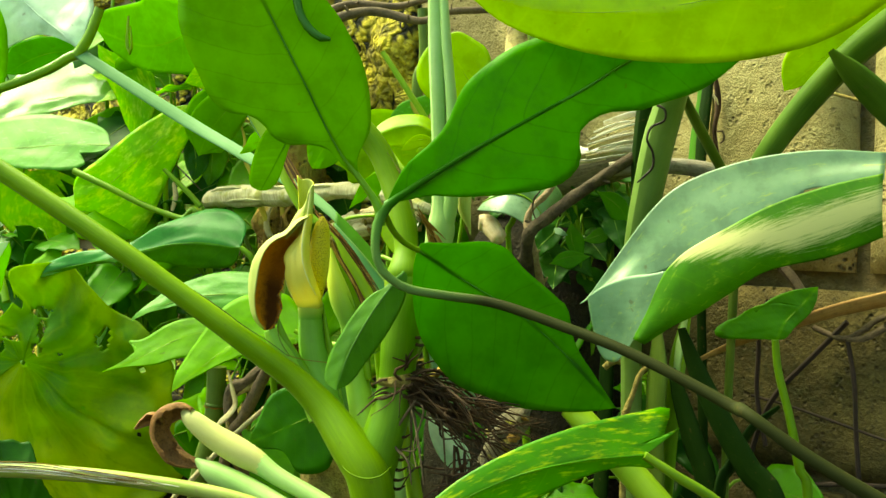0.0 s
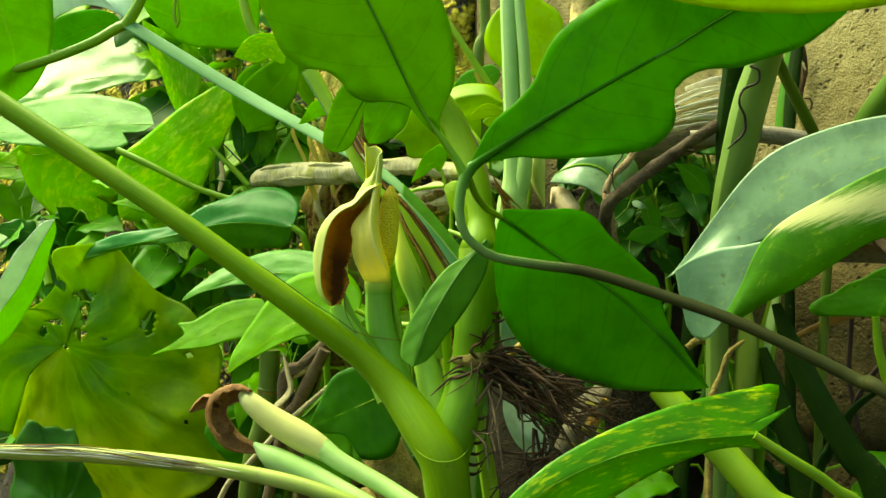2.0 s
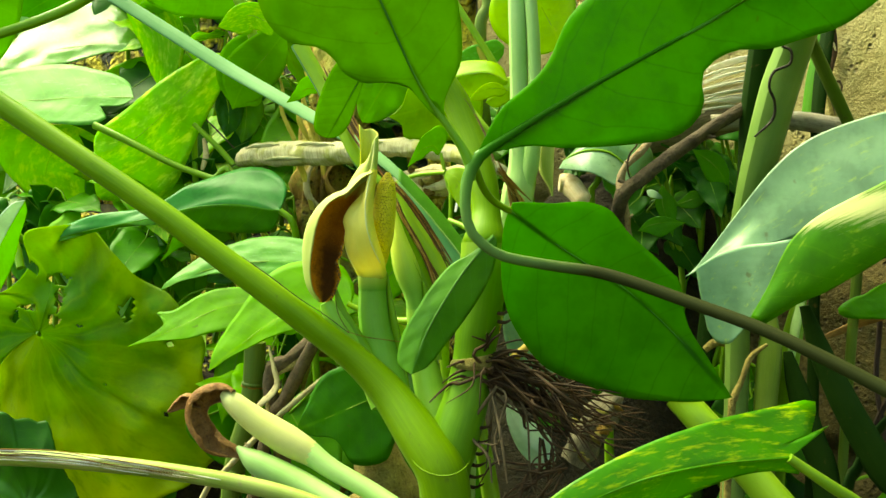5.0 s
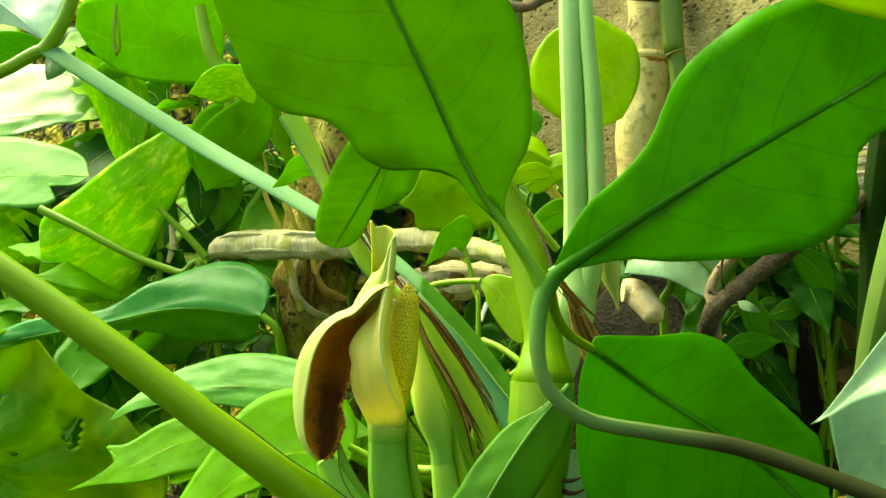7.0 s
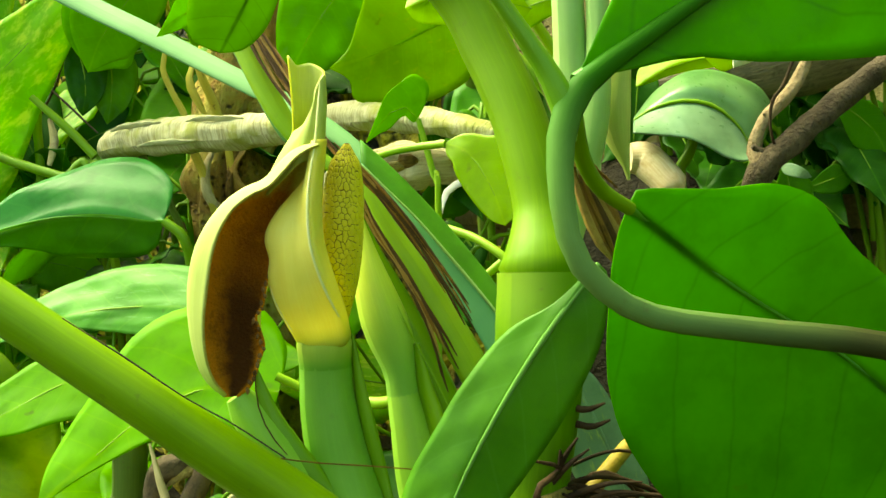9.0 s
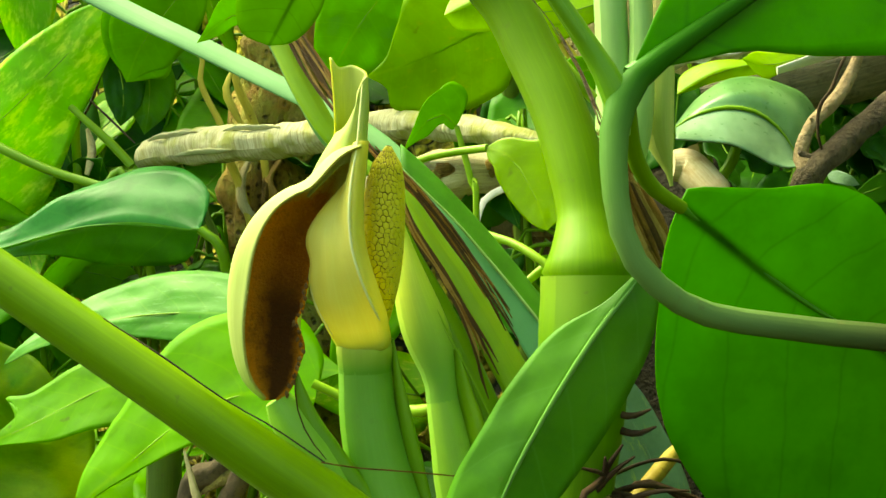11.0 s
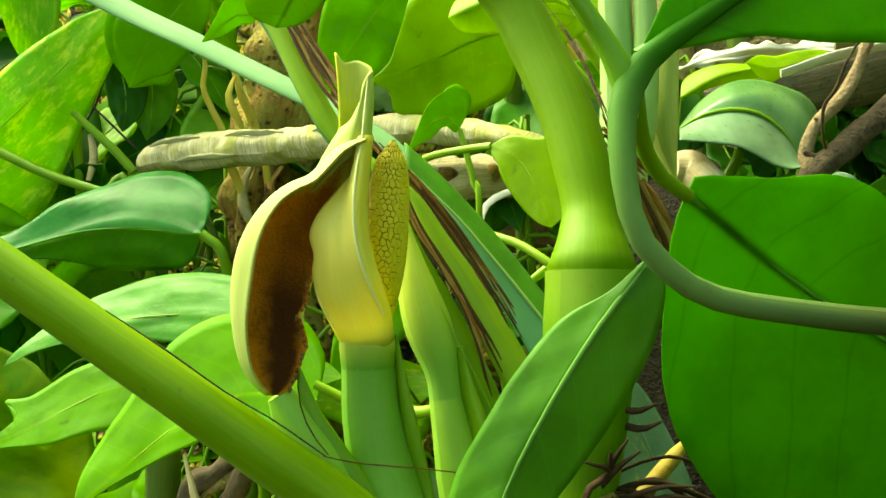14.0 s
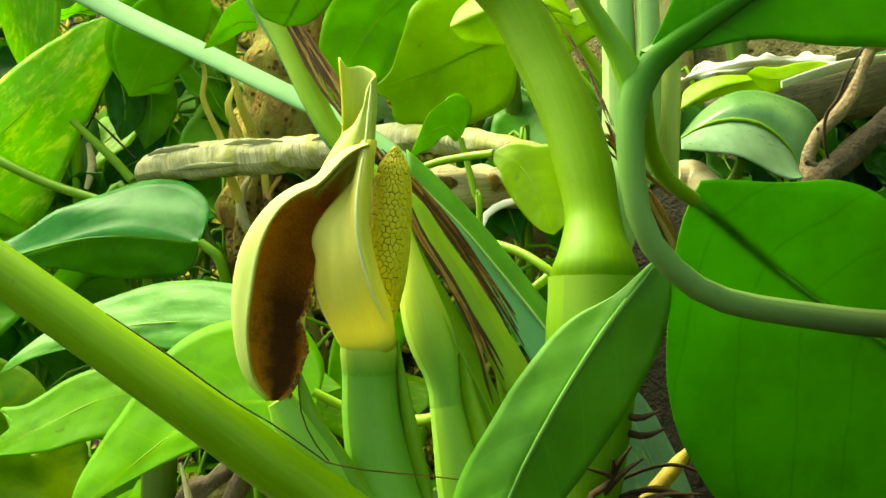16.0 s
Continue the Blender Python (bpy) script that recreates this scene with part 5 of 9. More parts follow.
thick(part('spathe', sheet_data([[(0.0119, 0.5815, 0.622), (0.0083, 0.581, 0.6207), (0.0041, 0.579, 0.6177), (-0.0001, 0.577, 0.6128), (-0.0054, 0.576, 0.6073), (-0.0122, 0.576, 0.6041), (-0.0182, 0.5755, 0.5995), (-0.023, 0.575, 0.5922), (-0.0262, 0.5745, 0.5827), (-0.0281, 0.574, 0.5707), (-0.0296, 0.574, 0.5576), (-0.0292, 0.5755, 0.5453), (-0.0272, 0.578, 0.5372), (-0.0241, 0.5825, 0.5312)],
    [(0.0116, 0.5825, 0.6225), (0.0071, 0.5835, 0.622), (0.0018, 0.583, 0.6199), (-0.0026, 0.582, 0.6158), (-0.0082, 0.581, 0.6098), (-0.0157, 0.581, 0.6066), (-0.0231, 0.581, 0.6013), (-0.0298, 0.581, 0.5931), (-0.0343, 0.5805, 0.5833), (-0.0365, 0.58, 0.5703), (-0.0363, 0.58, 0.557), (-0.0344, 0.581, 0.5446), (-0.0307, 0.582, 0.5362), (-0.0253, 0.584, 0.5306)],
    [(0.0111, 0.5845, 0.6225), (0.0056, 0.588, 0.6218), (0.0004, 0.589, 0.619), (-0.004, 0.59, 0.6145), (-0.0091, 0.59, 0.6087), (-0.0159, 0.59, 0.6045), (-0.0227, 0.59, 0.5986), (-0.0286, 0.59, 0.5903), (-0.0325, 0.59, 0.5804), (-0.0346, 0.5895, 0.5688), (-0.0349, 0.589, 0.5562), (-0.033, 0.588, 0.5437), (-0.0294, 0.587, 0.5355), (-0.0248, 0.5855, 0.5301)],
    [(0.0108, 0.5855, 0.6221), (0.0057, 0.59, 0.6201), (0.001, 0.593, 0.6164), (-0.0025, 0.594, 0.6114), (-0.0066, 0.595, 0.6051), (-0.0119, 0.596, 0.5992), (-0.0171, 0.596, 0.592), (-0.0215, 0.596, 0.5824), (-0.024, 0.5955, 0.5706), (-0.0252, 0.595, 0.5568), (-0.0248, 0.593, 0.5442), (-0.0242, 0.59, 0.5351), (-0.0235, 0.587, 0.5297)],
    [(0.0108, 0.5855, 0.6217), (0.0074, 0.59, 0.6184), (0.004, 0.593, 0.614), (0.0009, 0.594, 0.6088), (-0.0019, 0.595, 0.6025), (-0.0049, 0.595, 0.5957), (-0.0079, 0.595, 0.5877), (-0.01, 0.5945, 0.5781), (-0.0129, 0.594, 0.5686), (-0.0151, 0.593, 0.557), (-0.0158, 0.591, 0.5445), (-0.0176, 0.589, 0.5357), (-0.0213, 0.5865, 0.5302)],
    [(0.0111, 0.5845, 0.6214), (0.0092, 0.588, 0.6176), (0.007, 0.59, 0.6136), (0.0039, 0.591, 0.6082), (0.0005, 0.591, 0.6024), (-0.0029, 0.591, 0.5961), (-0.0053, 0.59, 0.5887), (-0.0077, 0.59, 0.5793), (-0.0105, 0.589, 0.572), (-0.0118, 0.588, 0.5637), (-0.0143, 0.587, 0.5594), (-0.0127, 0.587, 0.554), (-0.0114, 0.587, 0.5485), (-0.0131, 0.586, 0.543), (-0.0144, 0.586, 0.5387), (-0.0169, 0.586, 0.5332), (-0.0214, 0.585, 0.5302)]], n=64, across=40), ['cream_green', 'brown_felt'], brown_flower, 'hood, pale outside and felted brown inside'), 0.0009, 1.0, 1)
crumb_rng = random.Random(17)
margin = rail([(-0.0049, 0.590, 0.5905), (-0.0075, 0.589, 0.5795), (-0.0103, 0.588, 0.5722), (-0.0118, 0.587, 0.5640), (-0.0142, 0.586, 0.5594), (-0.0127, 0.586, 0.5540), (-0.0114, 0.586, 0.5485), (-0.0131, 0.585, 0.5430), (-0.0144, 0.585, 0.5387), (-0.0169, 0.585, 0.5332)], 26)
for k, p in enumerate(margin):
    a = p + Vector((crumb_rng.uniform(-0.0006, 0.0003), crumb_rng.uniform(-0.0004, 0.0004), crumb_rng.uniform(-0.0008, 0.0008)))
    b = a + Vector((crumb_rng.uniform(-0.0008, 0.0008), -0.0004, crumb_rng.uniform(-0.0026, -0.0012)))
    stem(brown_flower, 'felt_crumb', [a, a.lerp(b, 0.5) + Vector((0.0003, -0.0003, 0)), b], [0.0003, crumb_rng.uniform(0.0006, 0.0011), 0.0002], 'dry_hood', sides=7, step=0.0006, lumps=0.5, seed=k)
stem(brown_flower, 'stalk', [(-0.0217, 0.5895, 0.5294), (-0.0199, 0.59, 0.5262), (-0.0149, 0.59, 0.5182), (-0.0064, 0.59, 0.5056), (0.008, 0.592, 0.4841), (0.0214, 0.585, 0.4572)],
     [0.0050, 0.0068, 0.0078, 0.0086, 0.0086, 0.0080], 'stalk_bud')
stem(brown_flower, 'bract', [(-0.014, 0.588, 0.5392), (-0.0123, 0.588, 0.5313), (-0.009, 0.588, 0.5219), (-0.0022, 0.588, 0.5104), (0.0078, 0.588, 0.4959), (0.0182, 0.588, 0.4814)],
     [0.0006, 0.0023, 0.0035, 0.0045, 0.0050, 0.0045], 'stalk_green', flat=0.5, across=(0.2, -1.0, 0.1))
stem(brown_flower, 'bract_edge', [(-0.0132, 0.581, 0.5406), (-0.013, 0.581, 0.5324), (-0.0114, 0.581, 0.5238), (-0.0073, 0.581, 0.5156), (-0.0019, 0.581, 0.5089)],
     [0.0002, 0.0003, 0.0003, 0.0003, 0.0002], 'dry_dark', sides=6, label='thin brown edge of the bract')
stem(open_flower, 'stalk', [(0.0095, 0.602, 0.5502), (0.0097, 0.602, 0.5463), (0.0099, 0.602, 0.5355), (0.0111, 0.602, 0.5203), (0.0156, 0.6, 0.4991), (0.0247, 0.595, 0.4749), (0.0398, 0.59, 0.4409)],
     [0.0098, 0.0105, 0.0104, 0.0115, 0.0124, 0.0122, 0.0113], 'stalk_pale')
stem(open_flower, 'collar', [(0.0099, 0.6025, 0.5535), (0.0098, 0.602, 0.5500), (0.0098, 0.602, 0.5465), (0.0098, 0.602, 0.5425), (0.0099, 0.602, 0.5380)],
     [0.0088, 0.0106, 0.0111, 0.0108, 0.0103], 'collar', sides=28, step=0.001, label='yellow-green swelling under the hood')
stem(open_flower, 'bract', [(0.0202, 0.6, 0.551), (0.0227, 0.6, 0.5337), (0.0265, 0.6, 0.5122), (0.0308, 0.6, 0.4906), (0.0374, 0.595, 0.4601)],
     [0.0011, 0.0028, 0.0048, 0.0056, 0.0056], 'stalk_green', flat=0.5)
stem(closed_flower, 'spathe', [(0.0216, 0.622, 0.5972), (0.0229, 0.622, 0.5848), (0.0261, 0.622, 0.5689), (0.0309, 0.623, 0.5528), (0.035, 0.623, 0.5415), (0.0373, 0.623, 0.5323), (0.0384, 0.623, 0.5232)],
     [0.0007, 0.0039, 0.0075, 0.0096, 0.0087, 0.0069, 0.0069], 'cream_bud', sides=20, label='closed yellow-green hood')
stem(closed_flower, 'stalk', [(0.0384, 0.623, 0.5232), (0.0397, 0.6225, 0.5165), (0.0416, 0.622, 0.5075), (0.0446, 0.62, 0.4921), (0.0496, 0.615, 0.4733), (0.0586, 0.6, 0.4436)],
     [0.0069, 0.0076, 0.0086, 0.0100, 0.0111, 0.0109], 'stalk_bud', sides=18)
stem(closed_flower, 'bract', [(0.044, 0.62, 0.5442), (0.0474, 0.62, 0.5261), (0.0519, 0.618, 0.5107), (0.0563, 0.615, 0.4868)],
     [0.0018, 0.0046, 0.0057, 0.0058], 'stalk_green', flat=0.5)

# ---- leafy mass on the far side ----
bright_vine = thing("pothos_vine", (-0.16, 0.78, 0), "bright green pothos leaves crowding behind the flowers", "plant")
leaf(bright_vine, [(-0.0283, 0.7, 0.5092), (-0.071, 0.695, 0.5109), (-0.1077, 0.685, 0.4866), (-0.1388, 0.676, 0.4597)],
     [(0.4437, -0.4772, -0.7586), (-0.4381, 0.5501, 0.711)],
     [(0.03, 0.0117), (0.18, 0.0243), (0.46, 0.0155), (0.70, 0.0070)],
     [(-0.01, 0.0274), (0.13, 0.0476), (0.26, 0.0472), (0.36, 0.0453), (0.53, 0.0348), (0.75, 0.0229), (0.90, 0.0128)], 'leaf_bright', rib=0.0005, rib_mat='stalk_lime', cup=0.05)
stem(bright_vine, 'petiole', [(-0.0294, 0.7, 0.517), (-0.0074, 0.7, 0.5076), (0.0209, 0.69, 0.5056), (0.0374, 0.68, 0.5103), (0.05, 0.7, 0.5), (0.05, 0.72, 0.3), (-0.05, 0.75, 0)],
     [0.0022, 0.0025, 0.0030, 0.0026, 0.0040, 0.0040, 0.0050], 'stalk_lime')
leaf(bright_vine, [(-0.1387, 0.8, 0.5049), (-0.1768, 0.795, 0.496), (-0.2148, 0.79, 0.4761), (-0.2596, 0.79, 0.4581)],
     [(0.3404, -0.5511, -0.7618), (-0.3269, 0.6215, 0.712)],
     [(0.05, 0.0179), (0.18, 0.0272), (0.48, 0.0199), (0.76, 0.0053)],
     [(0.06, 0.0174), (0.20, 0.0216), (0.36, 0.0231), (0.60, 0.0214), (0.75, 0.0266), (0.68, 0.0131), (0.81, 0.0038)], 'leaf_bright', rib=0.0005, rib_mat='stalk_lime', cup=0.05)
leaf(bright_vine, [(-0.0652, 0.74, 0.5454), (-0.1183, 0.75, 0.5463), (-0.1723, 0.765, 0.5364), (-0.2209, 0.773, 0.5148)],
     [(0.0692, -0.4826, -0.8731), (-0.0311, 0.5965, 0.802)],
     [(0.01, 0.0174), (0.23, 0.0170), (0.55, 0.0086), (0.83, 0.0021)],
     [(0.05, 0.0209), (0.20, 0.0277), (0.41, 0.0280), (0.61, 0.0231), (0.81, 0.0153), (0.93, 0.0064)], 'leaf_pale', rib=0.0005, rib_mat='stalk_lime', cup=-0.1, rumple=0.08)

shiny_vine = thing("glossy_aroid", (-0.2, 0.9, 0), "glossy dark green arching leaf with bluish shine", "plant")
leaf(shiny_vine, [(-0.1332, 0.86, 0.5904), (-0.1939, 0.875, 0.5955), (-0.2747, 0.89, 0.5791), (-0.3615, 0.91, 0.5617), (-0.4425, 0.93, 0.5417)],
     [(0.2007, 0.2225, -0.9541), (-0.0186, 0.5146, 0.8572)],
     [(0.03, 0.0219), (0.13, 0.0307), (0.26, 0.0286), (0.40, 0.0101), (0.60, 0.0037), (0.83, 0.0041)],
     [(0.01, 0.0270), (0.10, 0.0449), (0.18, 0.0461), (0.25, 0.0382), (0.35, 0.0281), (0.48, 0.0176), (0.70, 0.0160), (0.90, 0.0133)], ('leaf_mid', 'leaf_shiny'), rib=0.001, cup=-0.06, rumple=0.08, wave=0.003)
stem(shiny_vine, 'petiole', [(-0.1332, 0.86, 0.5904), (-0.1192, 0.86, 0.5761), (-0.1152, 0.87, 0.5289), (-0.1, 0.88, 0.35), (-0.2, 0.9, 0)],
     [0.0030, 0.0035, 0.0039, 0.0040, 0.0050], 'stalk_green')

spotted_vine = thing("pothos_vine", (-0.35, 1.0, 0), "pothos vine with yellow-flecked green leaves", "plant")
leaf(spotted_vine, [(-0.3853, 0.98, 0.6434), (-0.3364, 0.97, 0.6631), (-0.2781, 0.96, 0.7084), (-0.2216, 0.95, 0.7585)],
     [(-0.5559, 0.1215, 0.8223), (0.5806, 0.0507, -0.8126)],
     [(0.05, 0.0244), (0.25, 0.0340), (0.56, 0.0323), (0.81, 0.0226), (0.93, 0.0125)],
     [(-0.08, 0.0406), (0.05, 0.0571), (0.26, 0.0723), (0.43, 0.0587), (0.58, 0.0431), (0.78, 0.0283), (0.93, 0.0178)], 'leaf_pothos', rib=0.0005, rib_mat='stalk_lime', cup=0.05)
stem(spotted_vine, 'petiole', [(-0.3816, 0.97, 0.6794), (-0.3341, 0.965, 0.6596), (-0.284, 0.96, 0.6369), (-0.2382, 0.955, 0.6224), (-0.2131, 0.95, 0.6167), (-0.19, 0.97, 0.4), (-0.25, 1, 0)],
     [0.0042, 0.0041, 0.0037, 0.0036, 0.0033, 0.0040, 0.0050], 'stalk_green')
leaf(spotted_vine, [(-0.4361, 1.06, 0.679), (-0.4714, 1.07, 0.6614), (-0.4968, 1.075, 0.6323), (-0.4874, 1.08, 0.5923)],
     [(0.8121, 0.4444, -0.3781), (-0.8121, -0.4444, 0.3781)],
     [(-0.02, 0.0174), (0.13, 0.0497), (1.00, 0.0579), (1.05, 0.0307)],
     [(0.10, 0.0178), (0.40, 0.0380), (0.53, 0.0618), (0.56, 0.0795), (0.65, 0.0554), (0.75, 0.0355), (0.90, 0.0212)], 'leaf_pothos', rib=0.0005, rib_mat='stalk_lime')
leaf(spotted_vine, [(-0.3619, 1.03, 0.7168), (-0.4193, 1.04, 0.7177), (-0.4994, 1.05, 0.7136), (-0.6053, 1.06, 0.707)],
     [(-0.0359, -0.5619, -0.8265), (0.0402, 0.5901, 0.8064)],
     [(0.05, 0.0113), (0.18, 0.0154), (0.10, 0.0309), (0.23, 0.0427), (0.58, 0.0321), (0.83, 0.0197)],
     [(0.08, 0.0258), (0.26, 0.0441), (0.48, 0.0585), (0.71, 0.0576), (0.93, 0.0430)], 'leaf_pale', rib=0.0005, rib_mat='stalk_lime', seed=2)
leaf(spotted_vine, [(-0.3857, 1.1, 0.7888), (-0.4413, 1.1, 0.789), (-0.5195, 1.1, 0.7781), (-0.5987, 1.1, 0.7483)],
     [(0.1595, -0.5172, -0.8409), (-0.1542, 0.5613, 0.8131)],
     [(0.06, 0.0098), (0.23, 0.0151), (0.48, 0.0266), (0.76, 0.0212)],
     [(0.06, 0.0292), (0.23, 0.0695), (0.46, 0.0825), (0.61, 0.0807), (0.76, 0.0433), (0.93, 0.0253)], 'leaf_glare', rib=0.0005, rib_mat='stalk_lime')

left_vine = thing("broad_leaved_vine", (-0.45, 0.8, 0), "broad bright green leaves at the edge of the bed", "plant")
leaf(left_vine, [(-0.4301, 0.78, 0.8505), (-0.4178, 0.78, 0.8059), (-0.4025, 0.78, 0.7558), (-0.411, 0.78, 0.7087)],
     [(0.8585, 0.4996, 0.1158), (-0.8585, -0.4996, -0.1158)],
     [(0.03, 0.0411), (0.25, 0.0513), (0.50, 0.0442), (0.71, 0.0293), (0.90, 0.0150)],
     [(0.13, 0.0299), (0.40, 0.0502), (0.90, 0.0388)], 'leaf_bright', rib=0.0005, rib_mat='stalk_lime')
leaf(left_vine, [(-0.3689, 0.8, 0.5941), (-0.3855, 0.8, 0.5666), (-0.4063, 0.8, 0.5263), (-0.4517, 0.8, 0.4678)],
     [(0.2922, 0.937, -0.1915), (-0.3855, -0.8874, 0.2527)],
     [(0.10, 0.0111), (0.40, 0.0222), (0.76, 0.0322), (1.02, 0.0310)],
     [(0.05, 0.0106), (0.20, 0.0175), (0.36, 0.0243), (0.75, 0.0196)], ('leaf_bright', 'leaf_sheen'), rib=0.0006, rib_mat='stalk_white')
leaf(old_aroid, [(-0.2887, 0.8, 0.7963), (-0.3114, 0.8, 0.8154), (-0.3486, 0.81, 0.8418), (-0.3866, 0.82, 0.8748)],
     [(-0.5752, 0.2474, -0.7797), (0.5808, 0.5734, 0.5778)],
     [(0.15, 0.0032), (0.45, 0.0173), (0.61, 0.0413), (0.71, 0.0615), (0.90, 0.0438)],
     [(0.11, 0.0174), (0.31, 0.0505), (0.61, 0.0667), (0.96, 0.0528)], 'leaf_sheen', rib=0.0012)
leaf(left_vine, [(-0.2064, 0.96, 0.869), (-0.2394, 0.96, 0.8438), (-0.2863, 0.96, 0.8314), (-0.3478, 0.96, 0.8516)],
     [(0.1183, 0.2529, -0.9602), (-0.1183, -0.2529, 0.9602)],
     [(0.20, 0.0376), (0.31, 0.0472), (0.46, 0.0353), (0.65, 0.0265), (0.86, 0.0166)],
     [(0.01, 0.0258), (0.45, 0.0622), (0.95, 0.0292)], 'leaf_bright', rib=0.0005, rib_mat='stalk_lime')
leaf(left_vine, [(-0.2913, 1, 0.8031), (-0.3015, 1, 0.7797), (-0.3118, 1, 0.7528), (-0.3185, 1, 0.7293)],
     [(0.8622, 0.3948, -0.3175), (-0.8622, -0.3948, 0.3175)],
     [(0.26, 0.0090), (0.63, 0.0122), (0.88, 0.0089)],
     [(-0.03, 0.0256), (0.01, 0.0483), (0.35, 0.0373), (0.66, 0.0142)], 'leaf_bright', rib=0.0005, rib_mat='stalk_lime')
leaf(spotted_vine, [(-0.1506, 0.93, 0.7802), (-0.1695, 0.93, 0.7554), (-0.1949, 0.93, 0.7242), (-0.2075, 0.93, 0.696)],
     [(0.7856, 0.3178, -0.5309), (-0.7856, -0.3178, 0.5309)],
     [(0.18, 0.0170), (0.41, 0.0250), (0.75, 0.0236), (0.88, 0.0120)],
     [(0.03, 0.0133), (0.36, 0.0264), (0.66, 0.0278), (0.88, 0.0113)], 'leaf_bright', rib=0.0005, rib_mat='stalk_lime')
leaf(spotted_vine, [(-0.1546, 0.9, 0.7751), (-0.1735, 0.9, 0.7903), (-0.1923, 0.9, 0.7874), (-0.2143, 0.9, 0.7784)],
     [(-0.0558, 0.1674, -0.9843), (0.0558, -0.1674, 0.9843)],
     [(0.03, 0.0080), (0.60, 0.0186), (0.86, 0.0087)],
     [(0.25, 0.0118), (0.43, 0.0130), (0.68, 0.0120)], 'leaf_pothos', rib=0.0005, rib_mat='stalk_lime')
leaf(left_vine, [(-0.3449, 0.9, 0.8144), (-0.3724, 0.9, 0.8135), (-0.4045, 0.905, 0.8055), (-0.4358, 0.91, 0.7897)],
     [(0.2816, 0.3323, -0.9002), (-0.2816, -0.3323, 0.9002)],
     [(0.08, 0.0072), (0.43, 0.0148), (0.80, 0.0108)],
     [(0.06, 0.0111), (0.28, 0.0187), (0.51, 0.0217), (0.78, 0.0217)], 'leaf_mid', rib=0.0005, rib_mat='stalk_lime')
leaf(left_vine, [(-0.3589, 0.985, 0.8388), (-0.3342, 0.985, 0.8106), (-0.3164, 0.985, 0.7773), (-0.3144, 0.985, 0.7268)],
     [(0.8834, 0.3102, 0.3514), (-0.8834, -0.3102, -0.3514)],
     [(0.16, 0.0076), (0.33, 0.0239), (0.46, 0.0338), (0.80, 0.0256), (0.91, 0.0148)],
     [(0.15, 0.0117), (0.48, 0.0195), (0.81, 0.0111)], 'leaf_pothos', rib=0.0005, rib_mat='stalk_lime')
leaf(spotted_vine, [(-0.156, 0.95, 0.7678), (-0.182, 0.95, 0.7584), (-0.208, 0.95, 0.733), (-0.2129, 0.95, 0.6992)],
     [(0.7301, 0.3184, -0.6047), (-0.7301, -0.3184, 0.6047)],
     [(0.31, 0.0251), (0.88, 0.0295), (0.96, 0.0141)],
     [(0.18, 0.0211), (0.41, 0.0310), (0.61, 0.0281), (0.83, 0.0138)], 'leaf_bright', rib=0.0005, rib_mat='stalk_lime')
stem(left_vine, 'petiole', [(-0.2174, 0.93, 0.8618), (-0.2078, 0.93, 0.8242), (-0.1945, 0.93, 0.796), (-0.1824, 0.93, 0.7617)],
     [0.0053, 0.0059, 0.0058, 0.0052], 'stalk_lime')
stem(left_vine, 'tendril', [(-0.2821, 0.9, 0.8555), (-0.2836, 0.9, 0.8249), (-0.2803, 0.9, 0.8126), (-0.2778, 0.9, 0.8217), (-0.28, 0.9, 0.8432)],
     [0.0016, 0.0023, 0.0026, 0.0016, 0.0013], 'stalk_lime', sides=6)

yellow_plant = thing("yellowing_aroid", (-0.3, 0.92, 0), "large torn yellowing leaf low in the bed", "plant")
thick(part('leaf', fan_data((-0.4205, 0.925, 0.4478), [(-0.4826, 0.915, 0.3427), (-0.5322, 0.915, 0.3639), (-0.5573, 0.915, 0.4062), (-0.547, 0.915, 0.4597), (-0.5048, 0.915, 0.4906), (-0.4593, 0.915, 0.4898), (-0.4297, 0.915, 0.522), (-0.4258, 0.915, 0.56), (-0.3668, 0.915, 0.5688), (-0.338, 0.915, 0.5421), (-0.3175, 0.915, 0.5232), (-0.2917, 0.915, 0.5057), (-0.2614, 0.915, 0.4885), (-0.2296, 0.915, 0.4418), (-0.2184, 0.915, 0.3986), (-0.2219, 0.915, 0.3599), (-0.2097, 0.915, 0.3347), (-0.2326, 0.915, 0.3015), (-0.2892, 0.915, 0.2696), (-0.357, 0.915, 0.2596), (-0.3984, 0.915, 0.274), (-0.4528, 0.925, 0.2953), (-0.4885, 0.925, 0.3391)], tears=((-0.3948, 0.4869, 0.0043, 0.0148), (-0.4001, 0.4626, 0.0086, 0.0062), (-0.3991, 0.5064, 0.0105, 0.0055), (-0.4334, 0.4748, 0.0111, 0.0037), (-0.4248, 0.5156, 0.0062, 0.0055), (-0.3251, 0.4738, 0.0068, 0.0099), (-0.3171, 0.4857, 0.0037, 0.0086), (-0.3719, 0.4582, 0.0025, 0.0018), (-0.2709, 0.4431, 0.0031, 0.0043), (-0.3447, 0.3979, 0.0018, 0.0018), (-0.2734, 0.3694, 0.0049, 0.0018), (-0.4486, 0.4625, 0.0049, 0.0062))), 'leaf_turning', yellow_plant, 'large torn leaf, green turning yellow between its fanned ribs'), 0.0006)
